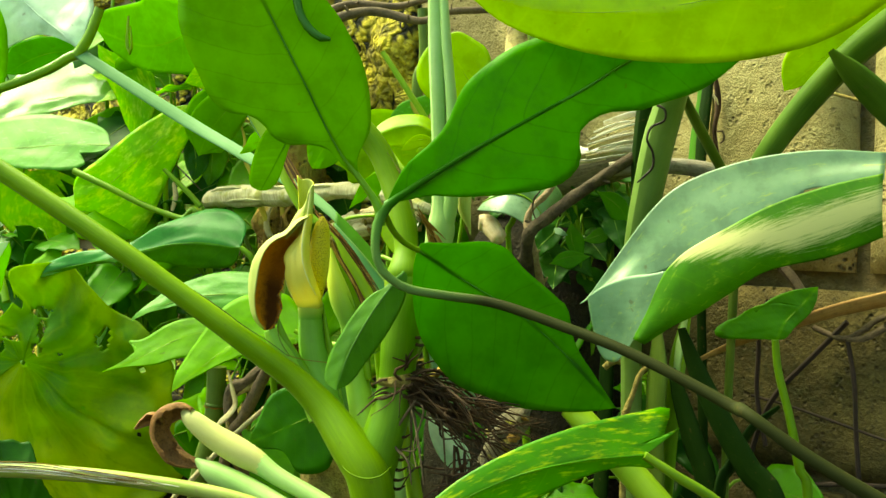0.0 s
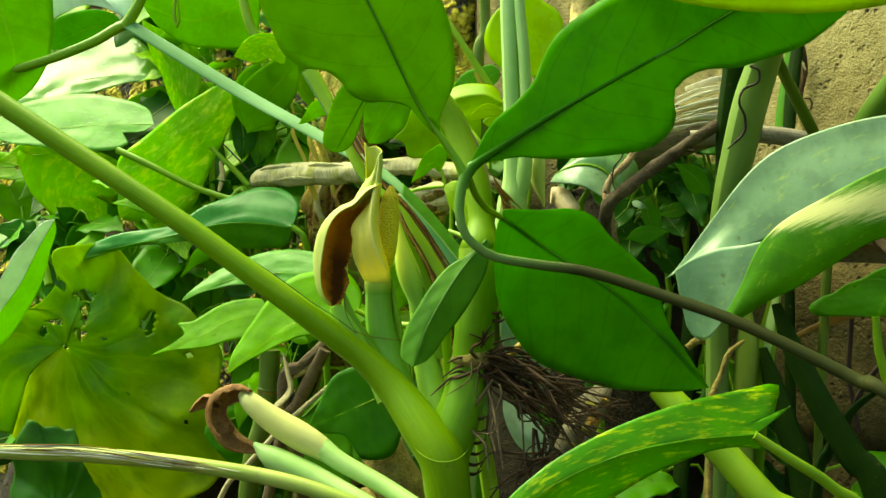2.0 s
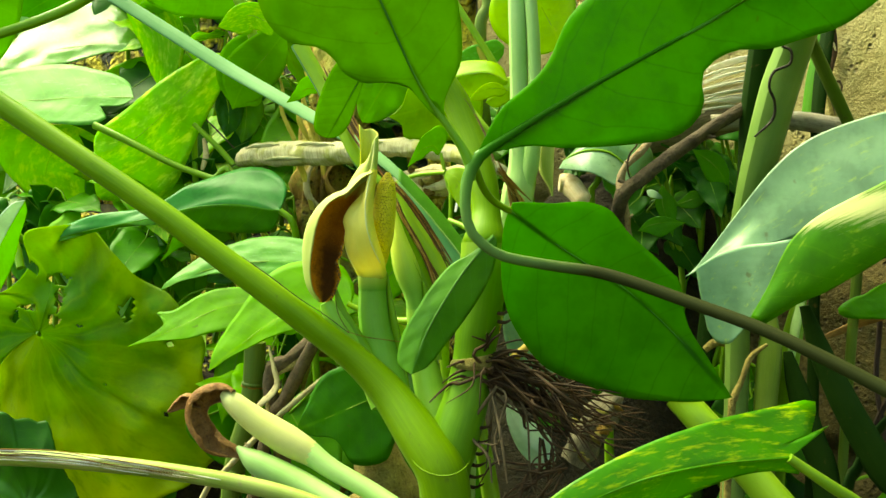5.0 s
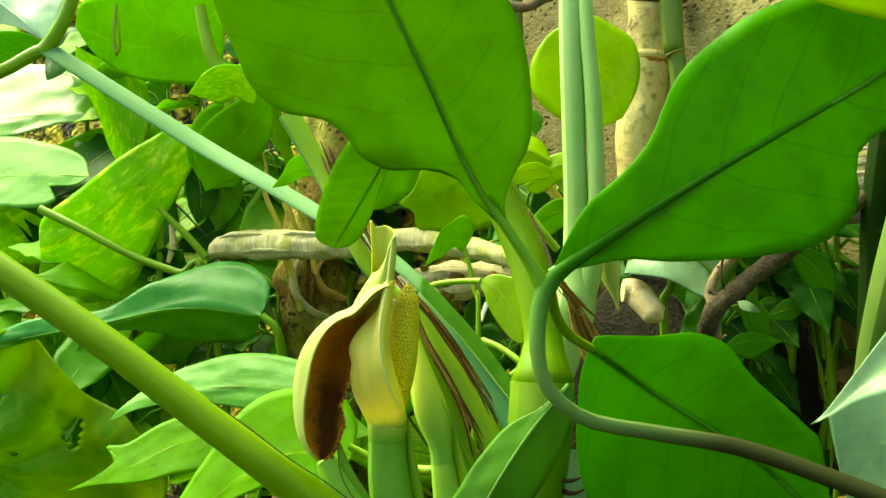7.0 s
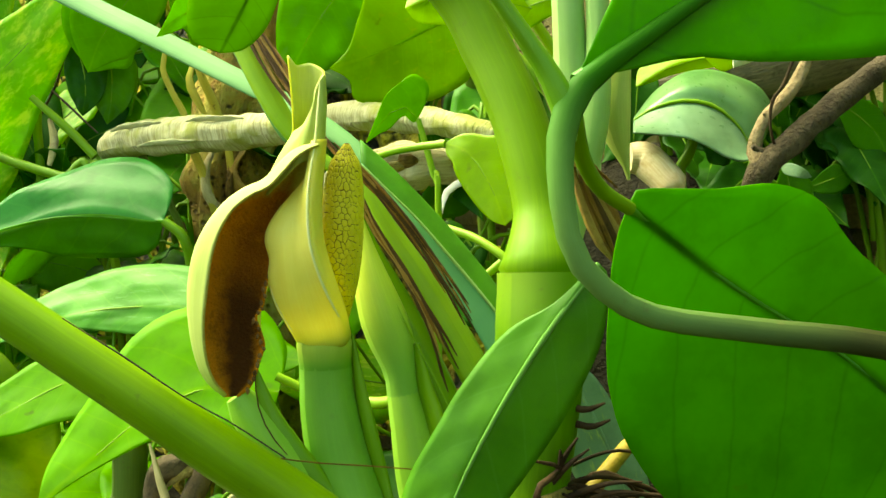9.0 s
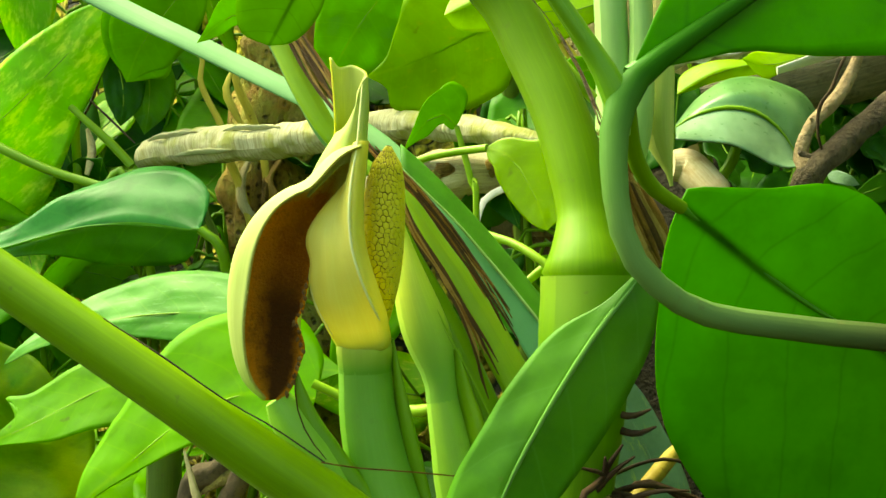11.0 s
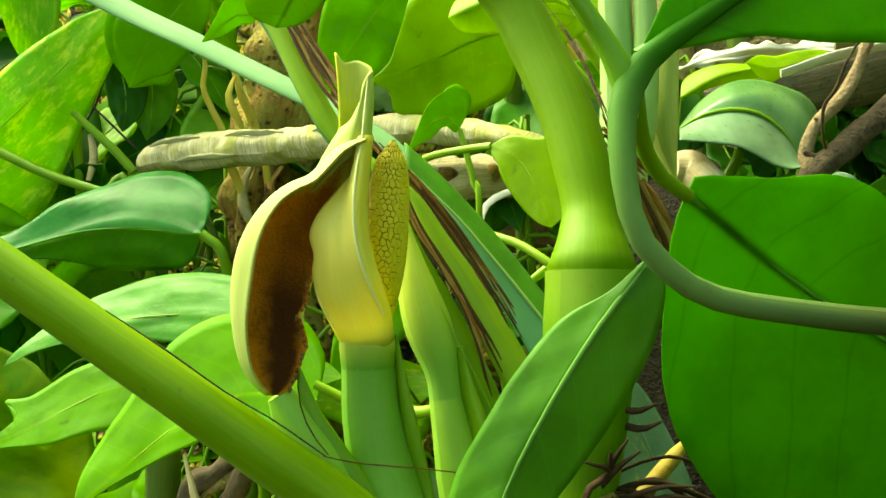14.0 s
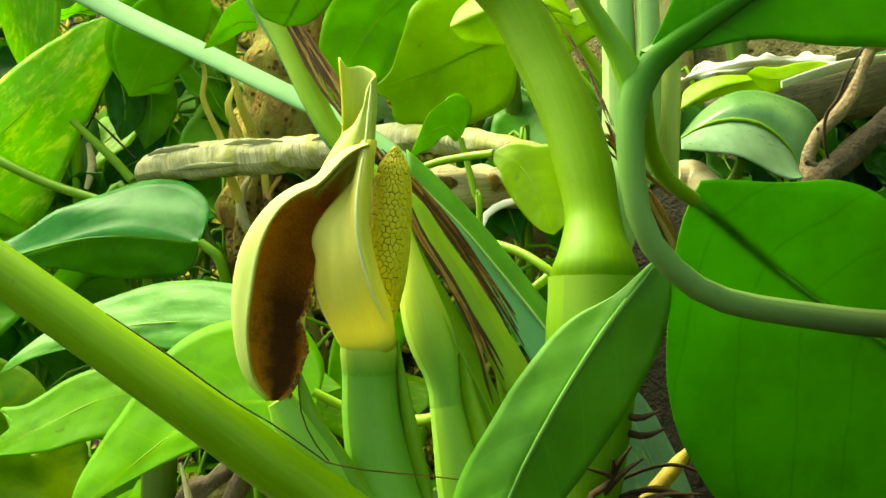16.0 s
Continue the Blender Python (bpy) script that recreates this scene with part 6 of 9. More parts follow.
thick(part('leaf', fan_data((-0.4051, 0.87, 0.2698), [(-0.4651, 0.875, 0.2685), (-0.4601, 0.875, 0.3135), (-0.4523, 0.875, 0.3534), (-0.4308, 0.875, 0.3695), (-0.4214, 0.875, 0.361), (-0.3906, 0.875, 0.3584), (-0.3716, 0.875, 0.3207), (-0.35, 0.875, 0.2807)], rings=24, across=60, folds=5, depth=0.0015, bend=0.006), 'leaf_shade', yellow_plant, 'dark green lobed leaf'), 0.0006)
stem(yellow_plant, 'petiole', [(-0.4457, 0.93, 0.5177), (-0.4584, 0.94, 0.5429), (-0.484, 0.96, 0.5617), (-0.42, 1, 0.45), (-0.4, 1, 0)],
     [0.0049, 0.0049, 0.0051, 0.0040, 0.0050], 'stalk_green')

fallen_stalk = thing("old_leaf_stalk", (0.05, 0.6, 0.36), "long pale drying leaf stalk hanging from the stem", "stalk")
stem(fallen_stalk, 'stalk', [(-0.3525, 0.58, 0.4064), (-0.2845, 0.585, 0.4039), (-0.2171, 0.59, 0.4031), (-0.1366, 0.595, 0.3977), (-0.0526, 0.6, 0.3847), (0.0286, 0.59, 0.3626), (0.0683, 0.58, 0.3511)],
     [0.0056, 0.0059, 0.0062, 0.0062, 0.0063, 0.0057, 0.0052], 'stalk_drying')
sheath(fallen_stalk, [(-0.319, 0.572, 0.4093), (-0.2617, 0.573, 0.4101), (-0.211, 0.576, 0.409), (-0.1705, 0.58, 0.4049), (-0.1304, 0.585, 0.3993), (-0.0858, 0.59, 0.3938)], [0.0034, 0.0038, 0.0043, 0.0038, 0.0026, 0.0009], 11, ['dry', 'straw', 'dry', 'dry_brown', 'straw', 'dry', 'dry_brown'], 5, name='dry_skin')

wilted = new("flower_head")
wilted.parent = aroid
tagged(wilted, "spent pale spadix with a shrivelled brown hood")
stem(wilted, 'spadix', [(-0.118, 0.652, 0.4472), (-0.1114, 0.65, 0.4422), (-0.0911, 0.65, 0.4271), (-0.0641, 0.648, 0.4129), (-0.047, 0.646, 0.4049), (-0.037, 0.644, 0.3984)],
     [0.0034, 0.0082, 0.0110, 0.0124, 0.0104, 0.0080], 'cream_pale')
stem(wilted, 'stalk', [(-0.046, 0.646, 0.4049), (-0.0267, 0.64, 0.3944), (0.0123, 0.63, 0.3785), (0.0514, 0.61, 0.362)],
     [0.0095, 0.0080, 0.0074, 0.0076], 'stalk_white')
thick(part('dry_hood', shell_data([(-0.1089, 0.648, 0.4454), (-0.1226, 0.65, 0.4474), (-0.1363, 0.652, 0.4404), (-0.14, 0.652, 0.4276), (-0.1324, 0.65, 0.4151), (-0.1214, 0.648, 0.4058), (-0.0966, 0.646, 0.3999)], [0.005, 0.0082, 0.0092, 0.0088, 0.0088, 0.0078, 0.0020], (0.75, -0.6, -0.25), [40, 50, 56, 50, 46, 40, 30], ragged=0.6, squash=0.75), ['dry_hood', 'dry_hood'], wilted, 'shrivelled brown hood'), 0.0008, 1.0, 1)
thick(part('dry_tip', shell_data([(-0.1362, 0.652, 0.4357), (-0.146, 0.652, 0.44), (-0.1538, 0.652, 0.4364), (-0.1635, 0.652, 0.4294)], [0.002, 0.0048, 0.0042, 0.0004], (0.1, -0.8, -0.5), [50, 70, 70, 40], ragged=0.4, n=20), ['dry_hood', 'dry_hood'], wilted), 0.0007, 1.0, 1)
stem(wilted, 'bract', [(-0.1036, 0.645, 0.4058), (-0.0891, 0.642, 0.3965), (-0.0586, 0.638, 0.3833), (-0.024, 0.63, 0.3699), (0.0341, 0.61, 0.3523)],
     [0.0024, 0.0120, 0.0156, 0.0145, 0.0091], 'stalk_white', flat=0.75)

lime_vine = thing("pothos_vine", (0.08, 0.8, 0), "young lime green leaves in front of the wall", "plant")
leaf(lime_vine, [(0.1405, 0.71, 0.7312), (0.1282, 0.71, 0.7551), (0.1159, 0.71, 0.7744), (0.106, 0.71, 0.7936)],
     [(-0.8733, 0.0659, -0.4826), (0.8733, -0.0659, 0.4826)],
     [(0.03, 0.0174), (0.26, 0.0363), (0.61, 0.0421), (0.83, 0.0333), (0.98, 0.0166)],
     [(0.13, 0.0125), (0.33, 0.0243), (0.58, 0.0288), (0.93, 0.0165)], 'leaf_lime', rib=0.0005, rib_mat='stalk_lime')
leaf(lime_vine, [(0.0661, 0.82, 0.714), (0.0408, 0.82, 0.7043), (0.0141, 0.815, 0.6904), (-0.0164, 0.81, 0.6806)],
     [(0.3504, 0.177, -0.9197), (-0.3504, -0.177, 0.9197)],
     [(0.03, 0.0167), (0.16, 0.0370), (0.48, 0.0389), (0.71, 0.0300), (0.90, 0.0220), (0.90, 0.0099)],
     [(0.01, 0.0184), (0.16, 0.0304), (0.36, 0.0397), (0.53, 0.0377), (0.73, 0.0219), (0.85, 0.0076)], 'leaf_lime_old', rib=0.001, wave=0.002)
leaf(lime_vine, [(0.0383, 0.758, 0.6459), (0.0323, 0.757, 0.6522), (0.0233, 0.755, 0.6491), (0.0107, 0.75, 0.6328)],
     [(0.3966, 0.1196, -0.9102), (-0.3966, -0.1196, 0.9102)],
     [(0.05, 0.0040), (0.58, 0.0059), (0.80, 0.0026)],
     [(0.11, 0.0088), (0.18, 0.0165), (0.23, 0.0181), (0.30, 0.0120), (0.55, 0.0053)], 'leaf_bright', rib=0.0005, rib_mat='stalk_lime')
stem(lime_vine, 'petiole', [(0.0383, 0.758, 0.6459), (0.0428, 0.758, 0.6295), (0.0473, 0.757, 0.6113), (0.0488, 0.756, 0.6007), (0.05, 0.77, 0.4), (0.08, 0.8, 0)],
     [0.0015, 0.0018, 0.0018, 0.0018, 0.0030, 0.0040], 'stalk_lime')
leaf(lime_vine, [(0.0559, 0.64, 0.6257), (0.0657, 0.635, 0.6216), (0.0748, 0.63, 0.6074), (0.0805, 0.625, 0.5914)],
     [(0.8027, -0.0457, 0.5946), (-0.8027, 0.0457, -0.5946)],
     [(0.08, 0.0043), (0.25, 0.0098), (0.38, 0.0178), (0.65, 0.0173), (0.91, 0.0084)],
     [(0.10, 0.0059), (0.38, 0.0102), (0.70, 0.0091), (0.91, 0.0048)], 'leaf_lime', rib=0.0005, rib_mat='stalk_lime')
stem(lime_vine, 'petiole', [(0.0564, 0.64, 0.6257), (0.0442, 0.65, 0.6251), (0.0289, 0.66, 0.6229), (0.0117, 0.68, 0.617)],
     [0.0017, 0.0017, 0.0017, 0.0018], 'stalk_lime')
stem(lime_vine, 'petiole', [(0.0558, 0.68, 0.5888), (0.0685, 0.67, 0.5846), (0.0819, 0.66, 0.5757), (0.0929, 0.66, 0.5639)],
     [0.0021, 0.0020, 0.0020, 0.0020], 'stalk_lime')
stem(lime_vine, 'petiole', [(0.0738, 0.68, 0.5676), (0.0802, 0.68, 0.5728), (0.0867, 0.68, 0.5779)],
     [0.0018, 0.0021, 0.0018], 'stalk_lime')
leaf(lime_vine, [(0.096, 0.74, 0.7063), (0.0784, 0.74, 0.7138), (0.0583, 0.74, 0.7113), (0.0331, 0.74, 0.7013)],
     [(0.0702, 0.4707, -0.8795), (-0.0592, 0.6681, 0.7417)],
     [(0.05, 0.0111), (0.51, 0.0207), (0.91, 0.0115)],
     [(0.16, 0.0140), (0.36, 0.0151), (0.63, 0.0180), (0.88, 0.0121)], 'leaf_lime', rib=0.0005, rib_mat='stalk_lime')
leaf(lime_vine, [(0.0974, 0.72, 0.6965), (0.0851, 0.72, 0.6989), (0.0729, 0.72, 0.694), (0.0657, 0.72, 0.6881)],
     [(0.2521, 0.1359, -0.9581), (-0.2521, -0.1359, 0.9581)],
     [(0.16, 0.0066), (0.76, 0.0063)],
     [(0.23, 0.0037), (0.53, 0.0044)], 'leaf_lime', rib=0.0005, rib_mat='stalk_lime')
leaf(lime_vine, [(0.0903, 0.78, 0.7426), (0.0748, 0.78, 0.7323), (0.0591, 0.78, 0.7271), (0.0434, 0.78, 0.7219)],
     [(0.3985, 0.1688, -0.9015), (-0.3985, -0.1688, 0.9015)],
     [(0.15, 0.0070), (0.51, 0.0079)],
     [(0.10, 0.0102), (0.55, 0.0142), (0.83, 0.0082)], 'leaf_pale', rib=0.0005, rib_mat='stalk_lime')
leaf(lime_vine, [(0.0036, 0.83, 0.7456), (-0.0132, 0.83, 0.7285), (-0.0296, 0.83, 0.7061), (-0.0461, 0.83, 0.6768)],
     [(0.5776, 0.2022, -0.7909), (-0.5776, -0.2022, 0.7909)],
     [(0.05, 0.0170), (0.35, 0.0310), (0.65, 0.0260), (0.91, 0.0122)],
     [(0.06, 0.0171), (0.41, 0.0285), (0.70, 0.0201), (0.91, 0.0092)], 'leaf_lime_shade', rib=0.0005, rib_mat='stalk_lime', rumple=0.12, wave=0.003)
stem(lime_vine, 'stem', [(0.0663, 0.86, 0.8518), (0.0684, 0.86, 0.7952), (0.0623, 0.86, 0.7499), (0.08, 0.9, 0.5), (0.08, 0.9, 0)],
     [0.0059, 0.0058, 0.0064, 0.0060, 0.0060], 'stalk_olive')
stem(lime_vine, 'petiole', [(0.0693, 0.64, 0.6781), (0.0838, 0.63, 0.6617), (0.0994, 0.63, 0.6443)],
     [0.0031, 0.0026, 0.0022], 'stalk_lime')
leaf(old_aroid, [(-0.0562, 0.69, 0.6927), (-0.0644, 0.69, 0.6928), (-0.0726, 0.69, 0.6876), (-0.0844, 0.7, 0.6821)],
     [(0.4265, 0.292, -0.8561), (-0.4265, -0.292, 0.8561)],
     [(0.03, 0.0040), (0.43, 0.0048), (0.75, 0.0027)],
     [(0.11, 0.0102), (0.23, 0.0093), (0.55, 0.0036)], 'leaf_bright', rib=0.0005, rib_mat='stalk_lime')

# ---- dead wood ----
def log_thing(name, label, category, pts, radii, mat, **kw):
    """A piece of dead wood: canes with their nodes, branches with broken twigs, trunks with loose bark."""
    ob = tagged(part(name, tube_data(pts, radii, **kw), mat), label, category)
    if name == "cane":
        c = rail(pts, 40)
        rr = spread(pts, radii, 40)
        for j in range(3, 38, 7):
            stem(ob, "node", [c[j].lerp(c[j + 1], f) for f in (0.1, 0.2, 0.3, 0.4)], [rr[j] * f for f in (1.0, 1.09, 1.09, 1.0)], mat, sides=16, step=0.001)
            stem(ob, "node_skin", [c[j].lerp(c[j + 1], f) for f in (0.38, 0.44, 0.52)], [rr[j] * f for f in (1.07, 1.05, 1.0)], "dry_brown", sides=16, step=0.001, lumps=0.2)
    if name == "branch":
        rng = random.Random(len(pts) * 11 + kw.get("seed", 0))
        c = rail(pts, 40)
        rr = spread(pts, radii, 40)
        for j in (7, 16, 23):
            way = Vector((rng.uniform(-1, 1), rng.uniform(-1, -0.2), rng.uniform(-0.3, 1))).normalized()
            stem(ob, "twig_stub", [c[j], c[j] + way * rr[j] * 1.3, c[j] + way * rr[j] * 2.1 + Vector((0, 0, 0.3 * rr[j]))], [rr[j] * 0.45, rr[j] * 0.3, rr[j] * 0.18], mat, sides=8, step=0.001, lumps=0.3, seed=j)
    if name == "trunk":
        rng = random.Random(len(pts) * 7 + kw.get("seed", 0))
        c = rail(pts, 40)
        rr = spread(pts, radii, 40)
        t = tangents(c)
        for i in range(9):
            j = rng.randrange(2, 32)
            a = rng.uniform(-2.6, -0.5)
            side = t[j].orthogonal().normalized()
            side = min((side * math.cos(f) + t[j].cross(side) * math.sin(f) for f in (rng.uniform(0, 6.3) for _ in range(4))), key=lambda w: w.y)
            n = rng.randrange(3, 7)
            run = [c[min(j + k, 40)] + side * (rr[min(j + k, 40)] * rng.uniform(0.94, 1.08)) for k in range(n)]
            stem(ob, "bark_strip", run, [0.002] + [rng.uniform(0.004, 0.007) for _ in run[2:]] + [0.001], rng.choice(["bark_pale", "trunk_rot", "dry_tan"]), sides=7, flat=0.5, step=0.004, lumps=0.5, seed=i)
    return ob



dead_branch = thing("dead_branch", (-0.1, 0.9, 0.62), "pale peeling dead branch lying across the plants", "branch")
stem(dead_branch, 'wood', [(-0.2105, 0.965, 0.6391), (-0.2026, 0.957, 0.6449), (-0.1824, 0.945, 0.6484), (-0.1456, 0.92, 0.6494), (-0.0969, 0.89, 0.6491), (-0.0565, 0.865, 0.6505), (-0.0225, 0.84, 0.6538), (0.0016, 0.82, 0.6532), (0.0418, 0.79, 0.6475), (0.0781, 0.76, 0.6373), (0.1036, 0.76, 0.628)],
     [0.0040, 0.0092, 0.0122, 0.0128, 0.0118, 0.0106, 0.0086, 0.0085, 0.0078, 0.0058, 0.0035], 'husk', lumps=0.2, sides=26, step=0.0022, seed=1, label='pale finely wrinkled husk')
for k, (a, b) in enumerate([((-0.196, 0.939, 0.6545), (-0.150, 0.911, 0.6585)), ((-0.128, 0.897, 0.6575), (-0.082, 0.870, 0.6570)), ((-0.170, 0.920, 0.6420), (-0.120, 0.890, 0.6440)), ((-0.060, 0.857, 0.6560), (-0.022, 0.832, 0.6585))]):
    a, b = Vector(a), Vector(b)
    stem(dead_branch, 'loose_bark', [a, a.lerp(b, 0.3) + Vector((0, -0.001, 0.0015)), a.lerp(b, 0.7) + Vector((0, -0.001, 0.0005)), b], [0.0006, 0.0020, 0.0023, 0.0006], 'dry_olive', flat=0.4, lumps=0.6, sides=12, step=0.002, seed=k, label='olive patch of loose bark')
log_thing('trunk', 'brown rotting trunk behind the leaves', 'trunk', [(-0.095, 1.02, 0.8838), (-0.1001, 1, 0.7879), (-0.1047, 1, 0.7069), (-0.1186, 1, 0.6479), (-0.1209, 0.99, 0.5795), (-0.1, 1, 0.4), (-0.1, 1, -0.02)],
     [0.0327, 0.0334, 0.0352, 0.0304, 0.0277, 0.0350, 0.0400], 'trunk_rot', lumps=0.6, sides=28, step=0.004, seed=2)
log_thing('trunk', 'tan rotting trunk behind the leaves', 'trunk', [(0.0724, 0.83, 0.6242), (0.0438, 0.83, 0.624), (0.0142, 0.84, 0.6206), (-0.0252, 0.86, 0.6097)],
     [0.0108, 0.0137, 0.0146, 0.0133], 'husk_tan', lumps=0.45, sides=24, step=0.004, seed=3)
log_thing('cane', 'old yellow cane standing by the wall', 'cane', [(0.1735, 0.88, 0.8801), (0.1746, 0.88, 0.8251), (0.1712, 0.88, 0.7701), (0.1679, 0.88, 0.7153), (0.2, 0.88, 0.4), (0.2, 0.88, -0.02)],
     [0.0169, 0.0176, 0.0169, 0.0163, 0.0160, 0.0170], 'cane_rot', lumps=0.12, sides=24, step=0.004, seed=4)
log_thing('cane', 'thin olive cane leaning by the wall', 'cane', [(0.184, 0.84, 0.8678), (0.1868, 0.84, 0.8329), (0.1896, 0.84, 0.8025), (0.1943, 0.84, 0.7765), (0.24, 0.84, 0.4), (0.25, 0.84, -0.02)],
     [0.0083, 0.0087, 0.0077, 0.0067, 0.0060, 0.0070], 'stalk_olive')
log_thing('trunk', 'short grey stump below the roots', 'stump', [(0.1581, 0.62, 0.4158), (0.1667, 0.62, 0.4319), (0.1774, 0.62, 0.4502), (0.1849, 0.625, 0.4617), (0.1907, 0.63, 0.4669)],
     [0.0092, 0.0119, 0.0119, 0.0101, 0.0046], 'bark_grey', lumps=0.45, sides=18, step=0.003, seed=6)
log_thing('branch', 'dark bare forked branch', 'branch', [(0.292, 0.668, 0.6905), (0.2769, 0.667, 0.6792), (0.2375, 0.66, 0.6518), (0.2023, 0.65, 0.6243), (0.1874, 0.65, 0.6065), (0.19, 0.7, 0.56), (0.2, 0.77, 0.5)],
     [0.0042, 0.0045, 0.0051, 0.0057, 0.0055, 0.0065, 0.0070], 'branch_dark', lumps=0.3, step=0.003, seed=7)
log_thing('branch', 'pale bent twig against the dark branch', 'twig', [(0.2164, 0.66, 0.6714), (0.2065, 0.655, 0.6504), (0.191, 0.65, 0.6334), (0.1875, 0.65, 0.6216), (0.1899, 0.65, 0.6098), (0.2, 0.7, 0.56), (0.21, 0.77, 0.5)],
     [0.0024, 0.0029, 0.0028, 0.0032, 0.0033, 0.0045, 0.0050], 'bark_lite', lumps=0.35, step=0.003, seed=8)
log_thing('old_beam', 'grey weathered wooden beam against the wall', 'beam', [(0.2596, 0.7, 0.671), (0.3161, 0.69, 0.6736), (0.3619, 0.68, 0.6665), (0.415, 0.66, 0.6573)],
     [0.0072, 0.0077, 0.0082, 0.0082], 'beam_grey', flat=0.8, lumps=0.1, seed=9)
log_thing('cut_stem', 'pale yellow cut stem end', 'stem', [(0.1421, 0.7, 0.621), (0.1506, 0.7, 0.6196), (0.1615, 0.69, 0.6069), (0.1643, 0.69, 0.6041)],
     [0.0070, 0.0085, 0.0075, 0.0028], 'cut_pale', lumps=0.08, sides=20, step=0.002, seed=10)
log_thing('creeper', 'thin dark creeper winding down the pale twig', 'creeper', [(0.2114, 0.655, 0.6712), (0.2033, 0.648, 0.6601), (0.198, 0.645, 0.6489), (0.1928, 0.643, 0.6412), (0.1924, 0.643, 0.6296), (0.1979, 0.65, 0.6185)],
     [0.0005, 0.0006, 0.0007, 0.0007, 0.0006, 0.0005], 'root', sides=6, lumps=0.3, step=0.002, seed=15)

straw = thing("dry_straw", (0.31, 0.69, 0.69), "bleached dry leaf strips on the beam", "straw")
thick(part('dry_leaf', sheet_data([[(0.1595, 0.8, 0.6854), (0.1738, 0.8, 0.6942), (0.1896, 0.8, 0.6979), (0.2243, 0.8, 0.6994), (0.2556, 0.8, 0.7016)],
    [(0.1578, 0.79, 0.6805), (0.1734, 0.79, 0.6873), (0.1905, 0.79, 0.6903), (0.2215, 0.79, 0.6925), (0.2523, 0.79, 0.694)],
    [(0.1595, 0.8, 0.679), (0.177, 0.8, 0.6833), (0.196, 0.8, 0.6857), (0.2244, 0.8, 0.6886), (0.2557, 0.8, 0.6895)]], n=40, across=12, pleat=0.0015, folds=3, frayed=0.002), 'straw', straw, 'bleached dry leaf'), 0.0006)
stem(straw, 'strip', [(0.2465, 0.69, 0.6999), (0.2699, 0.69, 0.7105), (0.2931, 0.69, 0.7182)],
     [0.0013, 0.0019, 0.0015], 'straw', flat=0.2)
stem(straw, 'strip', [(0.2489, 0.69, 0.6953), (0.2734, 0.69, 0.7036), (0.2977, 0.69, 0.709)],
     [0.0013, 0.0019, 0.0015], 'straw', flat=0.2)
stem(straw, 'strip', [(0.2445, 0.69, 0.6898), (0.2713, 0.69, 0.6974), (0.2979, 0.69, 0.7022)],
     [0.0013, 0.0019, 0.0014], 'straw', flat=0.2)
stem(straw, 'strip', [(0.2513, 0.69, 0.6871), (0.277, 0.69, 0.6915), (0.3025, 0.69, 0.6931)],
     [0.0013, 0.0019, 0.0014], 'straw', flat=0.2)

litter = thing("rotting_stalks", (-0.1961, 0.98, 0), "yellow and brown rotting stalks in the gap behind the flowers", "stalks")
stem(litter, 'strap', [(-0.1649, 0.955, 0.738), (-0.1591, 0.955, 0.717), (-0.1608, 0.955, 0.7002), (-0.1541, 0.955, 0.6833), (-0.1456, 0.955, 0.6664), (-0.1414, 0.955, 0.6454), (-0.1321, 0.955, 0.6222), (-0.1237, 0.955, 0.5907)],
     [0.0017, 0.0033, 0.0037, 0.0037, 0.0042, 0.0050, 0.0054, 0.0042], 'stalk_dead', flat=0.35, label='yellow dying strap')
stem(litter, 'strap', [(-0.1893, 0.96, 0.6567), (-0.1799, 0.96, 0.6375), (-0.17, 0.96, 0.6205), (-0.1585, 0.96, 0.5992), (-0.1465, 0.96, 0.5695)],
     [0.0029, 0.0050, 0.0054, 0.0050, 0.0042], 'stalk_olive', flat=0.4)
stem(litter, 'strap', [(-0.1408, 0.965, 0.7185), (-0.1353, 0.965, 0.6972), (-0.1251, 0.965, 0.6737), (-0.1174, 0.965, 0.6502), (-0.1132, 0.965, 0.6205)],
     [0.0038, 0.0050, 0.0055, 0.0050, 0.0050], 'stalk_dead', flat=0.35)
stem(litter, 'stalk', [(-0.2578, 0.95, 0.6815), (-0.2437, 0.95, 0.6688), (-0.2266, 0.95, 0.6531), (-0.2117, 0.95, 0.637)],
     [0.0025, 0.0029, 0.0033, 0.0033], 'stalk_green')
stem(litter, 'stalk', [(-0.2686, 0.985, 0.6815), (-0.2696, 0.985, 0.6617), (-0.2684, 0.985, 0.6396), (-0.2673, 0.985, 0.591)],
     [0.0030, 0.0035, 0.0035, 0.0035], 'stalk_lime')
stem(litter, 'curled_scrap', [(0.0485, 0.8, 0.5944), (0.0517, 0.8, 0.6062), (0.0608, 0.8, 0.6127), (0.0698, 0.8, 0.6153), (0.0731, 0.8, 0.6199)],
     [0.0016, 0.0029, 0.0029, 0.0026, 0.0010], 'straw', flat=0.4, lumps=0.4, seed=8, label='white curled scrap of dead leaf')
stem(litter, 'dead_sheath', [(-0.1241, 0.955, 0.643), (-0.131, 0.955, 0.6257), (-0.1284, 0.955, 0.6063), (-0.114, 0.955, 0.5905), (-0.0944, 0.955, 0.585)],
     [0.0026, 0.0052, 0.0060, 0.0047, 0.0017], 'dry', flat=0.4, lumps=0.3, label='pale yellow dead sheath')
stem(litter, 'dead_sheath', [(-0.1032, 0.965, 0.6416), (-0.1133, 0.965, 0.6284), (-0.1063, 0.965, 0.611), (-0.0833, 0.965, 0.6012)],
     [0.0026, 0.0061, 0.0065, 0.0035], 'dry_tan', flat=0.4, lumps=0.3, seed=3)
